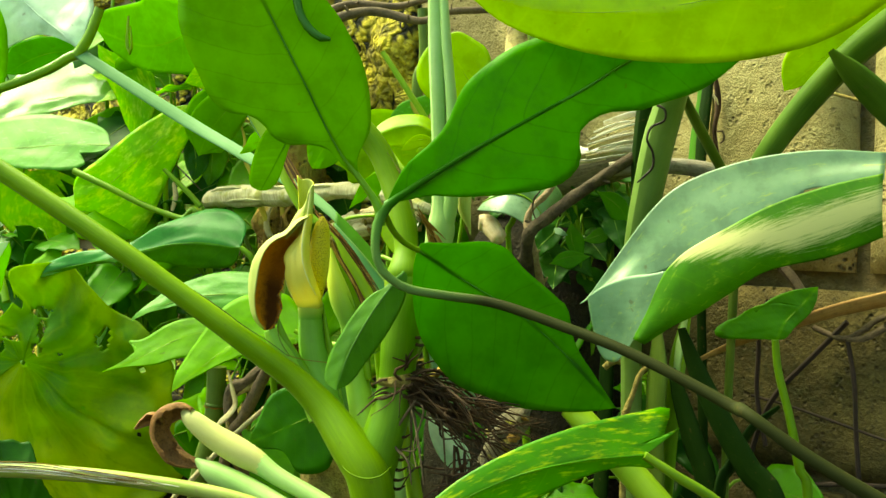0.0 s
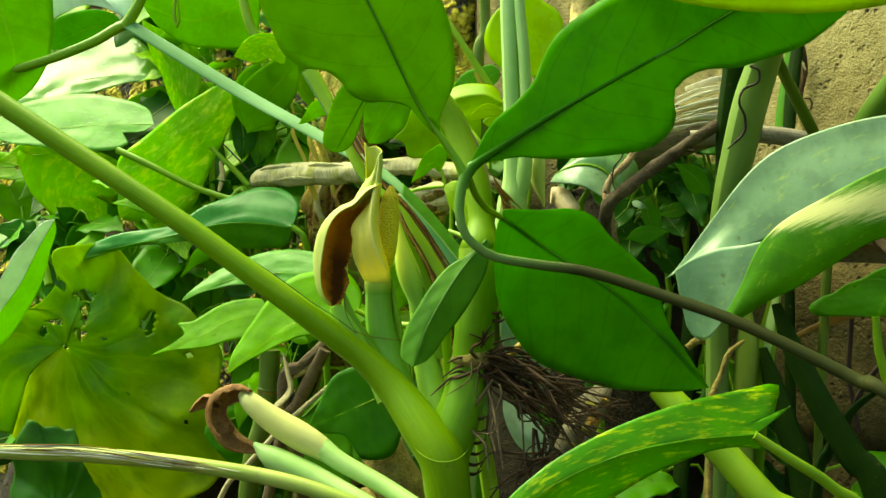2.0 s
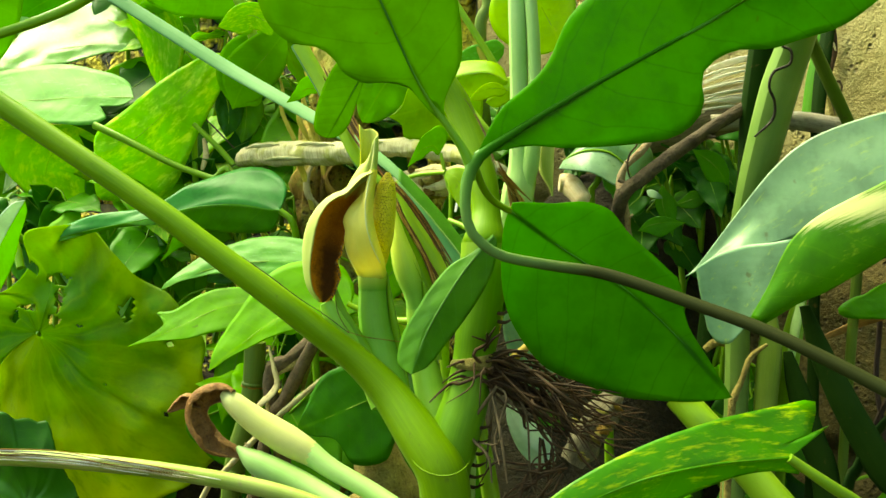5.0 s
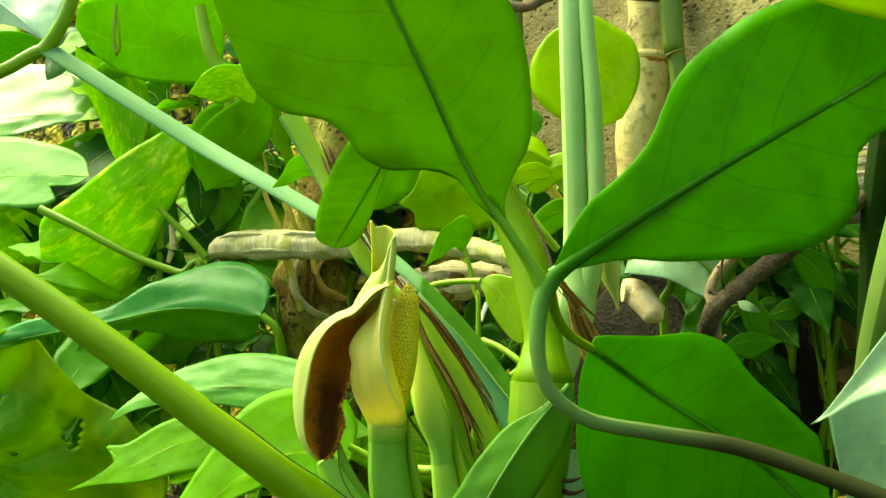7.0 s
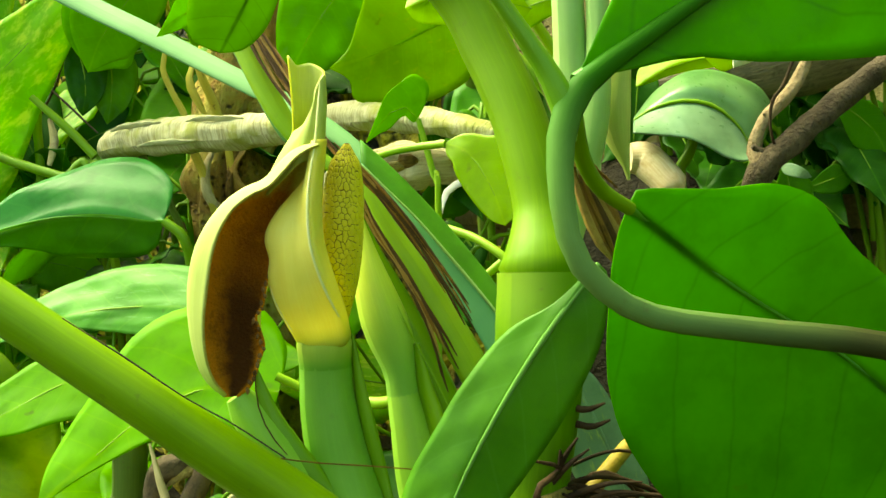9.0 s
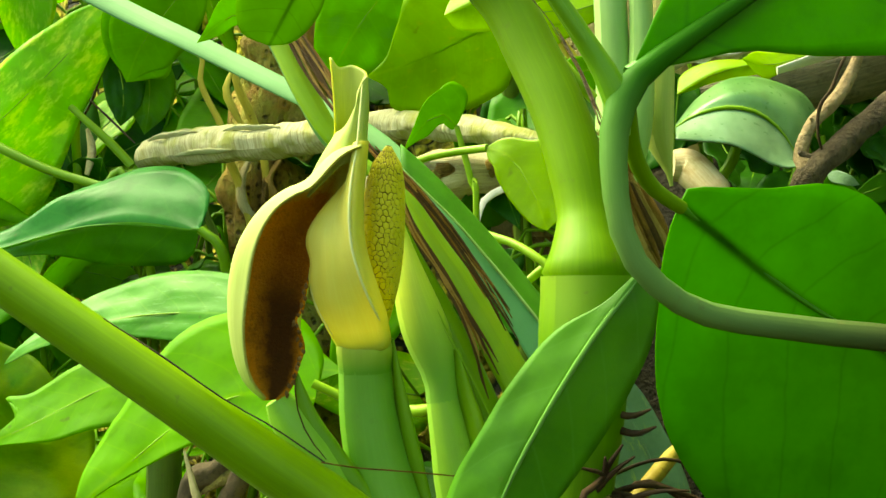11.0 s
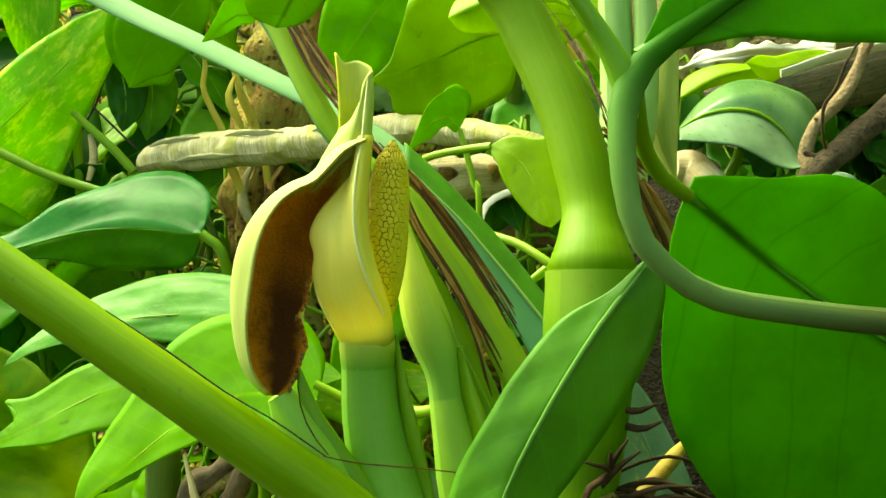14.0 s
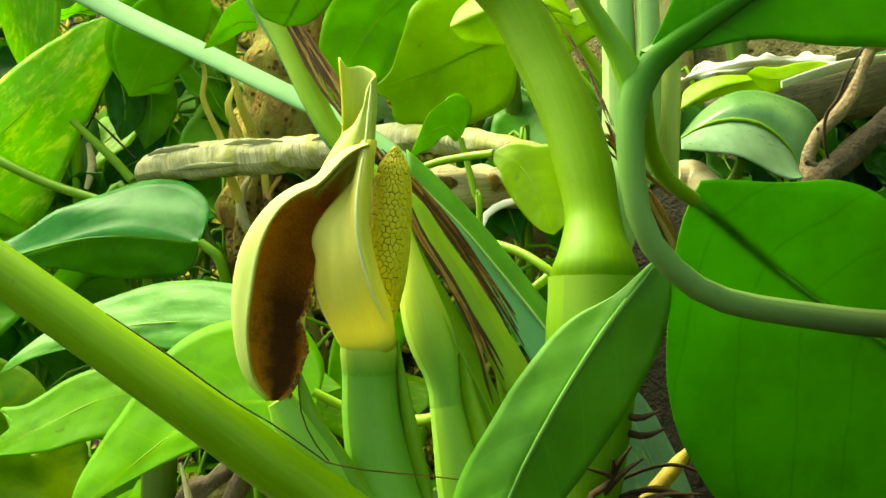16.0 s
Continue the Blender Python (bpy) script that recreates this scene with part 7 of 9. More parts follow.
stem(litter, 'dead_sheath', [(-0.1357, 0.95, 0.7065), (-0.14, 0.95, 0.6916), (-0.1332, 0.95, 0.6747), (-0.1271, 0.95, 0.6641)],
     [0.0021, 0.0047, 0.0043, 0.0017], 'stalk_dead', flat=0.4, lumps=0.2, seed=4)
stem(litter, 'dead_sheath', [(-0.2536, 0.97, 0.667), (-0.2501, 0.97, 0.6495), (-0.2547, 0.97, 0.6318)],
     [0.0026, 0.0061, 0.0035], 'dry', flat=0.4, lumps=0.2, seed=5)
stem(litter, 'twig', [(-0.246, 0.99, 0.724), (-0.2571, 0.99, 0.6931), (-0.2681, 0.99, 0.6732), (-0.2791, 0.99, 0.6511)],
     [0.0007, 0.0009, 0.0010, 0.0007], 'branch_dark', sides=7, lumps=0.3)
stem(litter, 'twig', [(-0.2628, 0.98, 0.6962), (-0.2472, 0.98, 0.6821), (-0.2307, 0.98, 0.6662), (-0.2205, 0.98, 0.6565)],
     [0.0006, 0.0009, 0.0009, 0.0006], 'branch_dark', sides=7, lumps=0.3)
leaf(litter, [(-0.2309, 0.962, 0.7241), (-0.2236, 0.962, 0.7061), (-0.222, 0.962, 0.6869), (-0.2247, 0.962, 0.6678)],
     [(0.95, 0.2, 0.1), (-0.95, -0.2, -0.1)],
     [(0.1, 0.010), (0.35, 0.017), (0.7, 0.013), (0.9, 0.005)],
     [(0.1, 0.009), (0.35, 0.014), (0.7, 0.012), (0.9, 0.005)], 'leaf_dark', rib=0.0008, rib_mat='stalk_green', rumple=0.15, label='dark hanging leaf')
leaf(litter, [(-0.2097, 0.972, 0.7248), (-0.2054, 0.972, 0.7032), (-0.2064, 0.972, 0.6816), (-0.21, 0.972, 0.6622)],
     [(0.9, 0.35, 0.1), (-0.9, -0.35, -0.1)],
     [(0.1, 0.012), (0.35, 0.019), (0.7, 0.014), (0.9, 0.005)],
     [(0.1, 0.010), (0.35, 0.016), (0.7, 0.014), (0.9, 0.005)], 'leaf_olive', rib=0.0008, rib_mat='stalk_green', rumple=0.15)

# ---- plants against the wall ----
tall_vine = thing("thick_stemmed_vine", (0.27, 0.65, 0), "thick smooth green stems wound with a dry tendril", "plant")
stem(tall_vine, 'stem', [(0.3083, 0.6, 0.7532), (0.3024, 0.61, 0.7226), (0.2946, 0.62, 0.691), (0.2882, 0.63, 0.6542), (0.2823, 0.64, 0.6163), (0.2785, 0.65, 0.5728), (0.2775, 0.65, 0.5159), (0.2786, 0.65, 0.4633), (0.28, 0.65, 0.2), (0.27, 0.65, 0)],
     [0.0127, 0.0123, 0.0133, 0.0129, 0.0117, 0.0105, 0.0091, 0.0088, 0.0070, 0.0080], 'stalk_sage')
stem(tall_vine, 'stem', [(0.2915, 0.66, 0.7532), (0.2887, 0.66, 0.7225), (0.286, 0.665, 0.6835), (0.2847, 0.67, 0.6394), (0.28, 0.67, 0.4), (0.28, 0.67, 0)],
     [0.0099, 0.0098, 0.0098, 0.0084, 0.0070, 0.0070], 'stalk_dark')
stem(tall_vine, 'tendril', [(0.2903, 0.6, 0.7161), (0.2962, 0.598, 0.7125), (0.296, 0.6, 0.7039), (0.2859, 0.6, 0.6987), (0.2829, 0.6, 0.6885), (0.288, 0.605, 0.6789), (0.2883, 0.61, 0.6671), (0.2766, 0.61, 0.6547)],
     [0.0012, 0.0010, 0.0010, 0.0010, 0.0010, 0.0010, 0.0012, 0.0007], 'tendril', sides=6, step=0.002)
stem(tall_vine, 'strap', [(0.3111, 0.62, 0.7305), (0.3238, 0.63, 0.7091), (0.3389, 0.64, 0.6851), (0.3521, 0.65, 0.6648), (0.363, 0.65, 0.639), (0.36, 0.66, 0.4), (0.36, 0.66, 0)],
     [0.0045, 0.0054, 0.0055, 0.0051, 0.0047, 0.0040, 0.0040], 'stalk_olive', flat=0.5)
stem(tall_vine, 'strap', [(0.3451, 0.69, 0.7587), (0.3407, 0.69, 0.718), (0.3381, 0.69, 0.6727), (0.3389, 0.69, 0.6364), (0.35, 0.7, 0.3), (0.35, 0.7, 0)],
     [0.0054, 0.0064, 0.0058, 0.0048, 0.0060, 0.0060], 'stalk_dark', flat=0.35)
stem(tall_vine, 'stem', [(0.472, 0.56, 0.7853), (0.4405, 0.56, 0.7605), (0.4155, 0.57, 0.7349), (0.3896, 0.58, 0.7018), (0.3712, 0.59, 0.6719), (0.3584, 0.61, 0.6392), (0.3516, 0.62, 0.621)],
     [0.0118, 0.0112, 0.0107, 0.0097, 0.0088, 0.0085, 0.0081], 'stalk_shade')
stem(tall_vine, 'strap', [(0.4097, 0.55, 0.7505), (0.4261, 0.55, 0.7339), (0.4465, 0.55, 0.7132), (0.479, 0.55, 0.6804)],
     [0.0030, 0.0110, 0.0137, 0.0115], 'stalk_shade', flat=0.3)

varieg = thing("variegated_pothos", (0.38, 0.58, 0), "large variegated pothos leaf folded along its midrib", "plant")
thick(part('leaf', sheet_data([[(0.232, 0.6037, 0.5555), (0.2401, 0.6026, 0.564), (0.2637, 0.5995, 0.5994), (0.2857, 0.594, 0.6311), (0.3072, 0.5875, 0.6517), (0.3376, 0.5741, 0.6656), (0.3698, 0.5598, 0.6738), (0.4065, 0.5441, 0.677), (0.4434, 0.527, 0.674)],
    [(0.2349, 0.6012, 0.5574), (0.2458, 0.5998, 0.5655), (0.2682, 0.5968, 0.5921), (0.2901, 0.5908, 0.6182), (0.3122, 0.5833, 0.6396), (0.3406, 0.5706, 0.6538), (0.371, 0.5571, 0.6612), (0.4059, 0.5421, 0.6665), (0.4427, 0.525, 0.6677)],
    [(0.2393, 0.5956, 0.5615), (0.2524, 0.5939, 0.572), (0.2761, 0.5895, 0.5875), (0.2977, 0.5835, 0.605), (0.32, 0.5746, 0.6228), (0.3445, 0.5634, 0.6372), (0.3712, 0.5515, 0.6469), (0.4043, 0.5371, 0.6559), (0.4406, 0.52, 0.6609)],
    [(0.2436, 0.592, 0.5646), (0.2607, 0.5897, 0.5759), (0.2831, 0.5845, 0.5805), (0.3028, 0.579, 0.5882), (0.3246, 0.5693, 0.6053), (0.3472, 0.5589, 0.6207), (0.3721, 0.5478, 0.6344), (0.4048, 0.5334, 0.6455), (0.4394, 0.517, 0.6544)]], n=60, across=24, holes=((0.79, 0.86, 0.05), (0.82, 0.9, 0.04))), 'leaf_glauc', varieg, 'glaucous half of the leaf'), 0.0006)
thick(part('leaf', sheet_data([[(0.2371, 0.5908, 0.5624), (0.2414, 0.5903, 0.5415), (0.2465, 0.5897, 0.5207)],
    [(0.2518, 0.5899, 0.5725), (0.2509, 0.5901, 0.5418), (0.2522, 0.59, 0.5128)],
    [(0.2698, 0.586, 0.5794), (0.2649, 0.5872, 0.5424), (0.2606, 0.5879, 0.5113)],
    [(0.2841, 0.58, 0.5819), (0.276, 0.5824, 0.551), (0.267, 0.585, 0.5186)],
    [(0.2968, 0.5754, 0.585), (0.2887, 0.5778, 0.5596), (0.2747, 0.5818, 0.5312)]], n=24, across=30), 'leaf_glauc', varieg, 'glaucous folded tip of the leaf'), 0.0006)
thick(part('leaf', sheet_data([[(0.2731, 0.5812, 0.5304), (0.2829, 0.5784, 0.5515), (0.2911, 0.576, 0.5735), (0.298, 0.574, 0.5866), (0.3115, 0.5685, 0.6008), (0.3344, 0.5581, 0.616), (0.3685, 0.5425, 0.6363), (0.4038, 0.5267, 0.65), (0.4367, 0.511, 0.6583)],
    [(0.275, 0.5765, 0.5301), (0.2879, 0.5728, 0.55), (0.2997, 0.5694, 0.5692), (0.3109, 0.5645, 0.5854), (0.324, 0.5586, 0.5949), (0.3431, 0.5497, 0.6058), (0.3706, 0.5372, 0.6214), (0.404, 0.5221, 0.6344), (0.4352, 0.507, 0.6459)],
    [(0.2779, 0.5757, 0.5287), (0.2963, 0.5705, 0.5446), (0.3114, 0.5645, 0.5601), (0.3245, 0.5586, 0.5714), (0.3404, 0.5511, 0.5829), (0.365, 0.5398, 0.5994), (0.4045, 0.5221, 0.615), (0.4355, 0.507, 0.6305)],
    [(0.2819, 0.5788, 0.5269), (0.3025, 0.573, 0.5422), (0.3193, 0.5656, 0.5521), (0.3386, 0.5566, 0.5668), (0.3665, 0.5438, 0.5873), (0.4064, 0.5261, 0.5991), (0.4377, 0.511, 0.6135)]], n=60, across=24), 'leaf_band', varieg, 'green half of the leaf with a cream stripe'), 0.0006)
stem(varieg, 'petiole', [(0.483, 0.5, 0.6801), (0.5287, 0.52, 0.6625), (0.5626, 0.55, 0.6158), (0.55, 0.57, 0.3), (0.5, 0.55, 0)],
     [0.0043, 0.0050, 0.0052, 0.0060, 0.0060], 'stalk_olive')

low_vine = thing("pothos_vine", (0.3, 0.48, 0), "flecked green pothos leaf close to the soil", "plant")
leaf(low_vine, [(0.2703, 0.445, 0.4695), (0.2335, 0.435, 0.467), (0.1938, 0.425, 0.4593), (0.155, 0.415, 0.4432), (0.12, 0.41, 0.416)],
     [(0.2844, 0.2092, -0.9356), (-0.3873, 0.3759, 0.8419)],
     [(-0.05, 0.0101), (0.05, 0.0070), (0.18, 0.0087), (0.38, 0.0169), (0.65, 0.0265), (0.90, 0.0198)],
     [(-0.06, 0.0051), (-0.17, 0.0161), (-0.10, 0.0124), (-0.15, 0.0310), (-0.01, 0.0296), (0.16, 0.0255), (0.38, 0.0194), (0.58, 0.0149), (0.76, 0.0118), (0.93, 0.0091)], 'leaf_flecked', rib=0.001, cup=-0.1, label='long flecked leaf')
stem(low_vine, 'petiole', [(0.2703, 0.445, 0.4695), (0.2929, 0.45, 0.4548), (0.3202, 0.46, 0.4365), (0.3446, 0.47, 0.4083), (0.33, 0.48, 0.3), (0.3, 0.48, 0)],
     [0.0027, 0.0033, 0.0036, 0.0037, 0.0040, 0.0050], 'stalk_lime')
stem(low_vine, 'stem', [(0.2253, 0.57, 0.4776), (0.247, 0.56, 0.4561), (0.2724, 0.55, 0.4313), (0.297, 0.54, 0.4051), (0.3215, 0.535, 0.3784), (0.3, 0.53, 0.25), (0.31, 0.53, 0)],
     [0.0099, 0.0103, 0.0107, 0.0111, 0.0112, 0.0120, 0.0120], 'stalk_lime')
leaf(tall_vine, [(0.3917, 0.62, 0.5289), (0.398, 0.62, 0.5438), (0.411, 0.62, 0.5579), (0.4231, 0.62, 0.5728)],
     [(-0.7909, 0.2324, 0.566), (0.7909, -0.2324, -0.566)],
     [(-0.14, 0.0183), (-0.31, 0.0410), (-0.19, 0.0472), (0.20, 0.0311), (0.23, 0.0228), (0.31, 0.0220), (0.70, 0.0139)],
     [(0.11, 0.0069), (0.53, 0.0094), (0.80, 0.0067)], 'leaf_mid', rib=0.0005, rib_mat='stalk_lime')
stem(tall_vine, 'petiole', [(0.3903, 0.62, 0.5289), (0.3936, 0.62, 0.5023), (0.4033, 0.62, 0.4658), (0.4118, 0.62, 0.4246), (0.4192, 0.62, 0.3926), (0.42, 0.62, 0.2), (0.42, 0.62, 0)],
     [0.0029, 0.0032, 0.0034, 0.0040, 0.0040, 0.0040, 0.0050], 'stalk_green')
stem(tall_vine, 'dry_leaf', [(0.5069, 0.62, 0.5715), (0.4791, 0.63, 0.5634), (0.4432, 0.64, 0.5525), (0.4096, 0.65, 0.539), (0.3701, 0.66, 0.5225), (0.328, 0.66, 0.5018)],
     [0.0100, 0.0091, 0.0080, 0.0066, 0.0051, 0.0020], 'dry_orange', flat=0.3, label='orange dried leaf strip')

top_vine = thing("broad_leaved_vine", (0.75, 0.5, 0), "broad lime green leaves hanging overhead", "plant")
leaf(top_vine, [(0.4467, 0.47, 0.8203), (0.3811, 0.475, 0.7931), (0.2903, 0.48, 0.7689), (0.2066, 0.485, 0.7668), (0.139, 0.49, 0.7862)],
     [(0.1239, 0.2866, -0.95), (-0.0845, 0.3135, 0.9458)],
     [(0.03, 0.0380), (0.11, 0.0382), (0.20, 0.0465), (0.28, 0.0495), (0.41, 0.0461), (0.56, 0.0367), (0.70, 0.0277), (0.81, 0.0198), (0.90, 0.0134)],
     [(-0.02, 0.0493), (0.18, 0.0860), (0.45, 0.0928), (0.78, 0.0635), (0.93, 0.0239)], 'leaf_lime', rib=0.0005, rib_mat='stalk_lime')
leaf(top_vine, [(0.4786, 0.58, 0.8025), (0.4478, 0.585, 0.7782), (0.4162, 0.59, 0.7532), (0.3874, 0.595, 0.7268)],
     [(0.6348, -0.0335, -0.772), (-0.6348, 0.0335, 0.772)],
     [(0.10, 0.0171), (0.40, 0.0104), (0.71, 0.0122), (0.90, 0.0059)],
     [(0.11, 0.0223), (0.51, 0.0242), (0.81, 0.0217), (0.93, 0.0127)], 'leaf_lime', rib=0.0005, rib_mat='stalk_lime')
stem(top_vine, 'petiole', [(0.4467, 0.47, 0.8203), (0.4932, 0.48, 0.8078), (0.5549, 0.5, 0.6995), (0.75, 0.5, 0.4), (0.75, 0.5, 0)],
     [0.0043, 0.0048, 0.0054, 0.0080, 0.0090], 'stalk_green')

small_vine = thing("pothos_vine", (0.2, 0.72, 0), "small glossy leaves low against the wall", "plant")
thick(part('leaf', sheet_data([[(0.1494, 0.728, 0.6429), (0.1596, 0.728, 0.6555), (0.1735, 0.728, 0.6644), (0.1873, 0.728, 0.6659), (0.2011, 0.728, 0.6622), (0.2121, 0.728, 0.6565), (0.2182, 0.728, 0.6453), (0.2149, 0.728, 0.6327), (0.2095, 0.728, 0.6244)],
    [(0.1462, 0.71, 0.6407), (0.1566, 0.71, 0.6493), (0.1694, 0.71, 0.6557), (0.1833, 0.71, 0.6561), (0.1945, 0.71, 0.6514), (0.2035, 0.71, 0.6446), (0.2067, 0.71, 0.6378), (0.2062, 0.71, 0.6306), (0.2041, 0.71, 0.623)],
    [(0.1453, 0.705, 0.6396), (0.1551, 0.705, 0.6454), (0.1683, 0.705, 0.6485), (0.1815, 0.705, 0.6468), (0.1907, 0.705, 0.6409), (0.1973, 0.705, 0.6334), (0.2026, 0.705, 0.6226)]], n=40, across=16), 'leaf_wet', small_vine, 'green half of the leaf with whitish sheen in its colour'), 0.0006)
thick(part('leaf', sheet_data([[(0.1453, 0.705, 0.6396), (0.1551, 0.705, 0.6454), (0.1683, 0.705, 0.6485), (0.1815, 0.705, 0.6468), (0.1907, 0.705, 0.6409), (0.1973, 0.705, 0.6334), (0.2026, 0.705, 0.6226)],
    [(0.1433, 0.694, 0.6357), (0.155, 0.694, 0.6383), (0.1674, 0.694, 0.6393), (0.1793, 0.694, 0.636), (0.1875, 0.694, 0.6308), (0.1942, 0.694, 0.6258), (0.1994, 0.694, 0.6211)],
    [(0.1416, 0.684, 0.6321), (0.1535, 0.684, 0.631), (0.1661, 0.684, 0.6294), (0.1763, 0.684, 0.625), (0.1838, 0.684, 0.6206), (0.1914, 0.684, 0.6186), (0.1964, 0.684, 0.6196)]], n=40, across=16), 'leaf_silver', small_vine, 'half of the leaf with silver sheen in its colour'), 0.0006)
stem(small_vine, 'midrib', [(0.1449, 0.703, 0.6393), (0.1547, 0.703, 0.6452), (0.1679, 0.703, 0.6483), (0.181, 0.703, 0.6466), (0.1902, 0.703, 0.6407), (0.1968, 0.703, 0.6332), (0.202, 0.703, 0.6225)], [0.0005, 0.0008, 0.0010, 0.0010, 0.0008, 0.0005, 0.0003], 'stalk_lime', sides=8)
stem(small_vine, 'petiole', [(0.1747, 0.71, 0.6296), (0.1721, 0.71, 0.6201), (0.1694, 0.71, 0.5984), (0.19, 0.71, 0.4), (0.2, 0.72, 0)],
     [0.0026, 0.0028, 0.0028, 0.0040, 0.0050], 'stalk_green')
leaf(small_vine, [(0.2213, 0.75, 0.6802), (0.1984, 0.75, 0.6761), (0.1753, 0.75, 0.672), (0.1536, 0.75, 0.6606)],
     [(0.2536, 0.4141, -0.8742), (-0.1952, 0.7137, 0.6727)],
     [(0.16, 0.0068), (0.48, 0.0074), (0.85, 0.0029)],
     [(0.20, 0.0018), (0.46, 0.0053), (0.75, 0.0115), (0.90, 0.0103)], 'leaf_lime', rib=0.0005, rib_mat='stalk_lime')
leaf(small_vine, [(0.2266, 0.74, 0.6813), (0.2126, 0.74, 0.6772), (0.1986, 0.74, 0.6731), (0.1845, 0.74, 0.6768)],
     [(0.0962, 0.4537, -0.886), (-0.0994, 0.3911, 0.915)],
     [(0.15, 0.0041), (0.50, 0.0067), (0.70, 0.0067)],
     [(0.10, 0.0034), (0.40, 0.0067), (0.83, 0.0075)], 'leaf_lime', rib=0.0005, rib_mat='stalk_lime')
leaf(small_vine, [(0.2108, 0.69, 0.6163), (0.2142, 0.685, 0.6147), (0.2182, 0.682, 0.6128), (0.2227, 0.682, 0.6107)],
     [(0.3326, -0.1491, 0.9312), (-0.3326, 0.1491, -0.9312)],
     [(0.31, 0.0024), (0.71, 0.0021)],
     [(0.26, 0.0031), (0.76, 0.0023)], 'leaf_glauc', rib=0.0004)
leaf(small_vine, [(0.2075, 0.72, 0.5837), (0.2169, 0.72, 0.5887), (0.2286, 0.72, 0.5913), (0.2451, 0.72, 0.5915)],
     [(-0.2043, 0.0215, 0.9787), (0.2043, -0.0215, -0.9787)],
     [(0.43, 0.0057)],
     [(0.46, 0.0116)], 'leaf_mid', rib=0.0005, rib_mat='stalk_lime')
leaf(small_vine, [(0.2374, 0.74, 0.606), (0.2469, 0.74, 0.6086), (0.2588, 0.74, 0.6137), (0.2682, 0.74, 0.6187)],
     [(-0.3789, 0.0259, 0.9251), (0.3789, -0.0259, -0.9251)],
     [(0.53, 0.0065)],
     [(0.50, 0.0080)], 'leaf_mid', rib=0.0005, rib_mat='stalk_lime')
leaf(small_vine, [(0.2508, 0.74, 0.6526), (0.2654, 0.74, 0.643), (0.2751, 0.74, 0.6334), (0.2825, 0.74, 0.6164)],
     [(0.7464, -0.1331, 0.6521), (-0.7464, 0.1331, -0.6521)],
     [(0.41, 0.0091)],
     [(0.55, 0.0124)], 'leaf_mid', rib=0.0005, rib_mat='stalk_lime')
leaf(small_vine, [(0.2266, 0.73, 0.6227), (0.2268, 0.73, 0.6082), (0.2319, 0.73, 0.5937), (0.2369, 0.73, 0.5792)],
     [(0.9692, -0.0873, 0.2304), (-0.9692, 0.0873, -0.2304)],
     [(0.40, 0.0115)],
     [(0.40, 0.0057)], 'leaf_mid', rib=0.0005, rib_mat='stalk_lime')
leaf(bright_vine, [(0.0223, 0.66, 0.4547), (-0.0007, 0.66, 0.4462), (-0.029, 0.66, 0.4325), (-0.0601, 0.66, 0.4185)],
     [(0.3999, -0.0827, -0.9128), (-0.3999, 0.0827, 0.9128)],
     [(0.10, 0.0286), (0.35, 0.0487), (0.63, 0.0420), (0.70, 0.0186), (0.88, 0.0095)],
     [(0.00, 0.0159), (0.28, 0.0305), (0.60, 0.0319), (0.85, 0.0135)], 'leaf_shade', rib=0.0005, rib_mat='stalk_lime')
leaf(pale_culm, [(0.1085, 0.66, 0.5282), (0.1178, 0.66, 0.5102), (0.1296, 0.66, 0.4833), (0.1415, 0.66, 0.4474)],
     [(0.9227, 0.0784, 0.3774), (-0.9227, -0.0784, -0.3774)],
     [(0.10, 0.0080), (0.40, 0.0109), (0.76, 0.0109)],
     [(0.15, 0.0144), (0.48, 0.0191), (0.85, 0.0125)], 'leaf_glauc', rib=0.001)
log_thing('trunk', 'yellow peeling stump behind the stem', 'stump', [(-0.0024, 0.68, 0.4087), (0.0059, 0.68, 0.383), (0.0143, 0.68, 0.347), (-0.02, 0.68, 0.3), (-0.02, 0.68, -0.02)],
     [0.0160, 0.0214, 0.0243, 0.0300, 0.0350], 'bark_pale', lumps=0.15, seed=12)
log_thing('cane', 'olive cane with pale skin', 'cane', [(-0.1382, 0.8, 0.4662), (-0.1389, 0.8, 0.433), (-0.143, 0.8, 0.3996), (-0.16, 0.8, 0.3), (-0.16, 0.8, -0.02)],
     [0.0101, 0.0102, 0.0097, 0.0100, 0.0100], 'stalk_olive')
log_thing('trunk', 'crooked brown dead stem under the leaves', 'stem', [(-0.0615, 0.8, 0.4954), (-0.0793, 0.79, 0.4742), (-0.0997, 0.785, 0.4526), (-0.1188, 0.785, 0.4303), (-0.10, 0.79, 0.3), (-0.10, 0.80, -0.02)],
     [0.0030, 0.0060, 0.0070, 0.0070, 0.0080, 0.0100], 'bark', lumps=0.25, sides=20, step=0.004, seed=14)
log_thing('dry_curl', 'curled tan strip of dead leaf', 'dead leaf', [(-0.1146, 0.765, 0.4682), (-0.1091, 0.762, 0.4503), (-0.1051, 0.76, 0.435), (-0.1124, 0.76, 0.4231), (-0.1237, 0.762, 0.4118), (-0.1286, 0.765, 0.3908)],
     [0.0012, 0.0038, 0.0046, 0.0040, 0.0034, 0.0010], 'dry', flat=0.35, lumps=0.3, sides=12, step=0.003, seed=15)
log_thing('branch', 'brown dead twig among the leaves', 'twig', [(-0.0768, 0.78, 0.4707), (-0.0901, 0.78, 0.4433), (-0.1036, 0.78, 0.4159), (-0.1197, 0.78, 0.3828), (-0.15, 0.78, 0.2), (-0.15, 0.78, -0.02)],
     [0.0060, 0.0066, 0.0061, 0.0056, 0.0060, 0.0070], 'bark', lumps=0.15, seed=13)
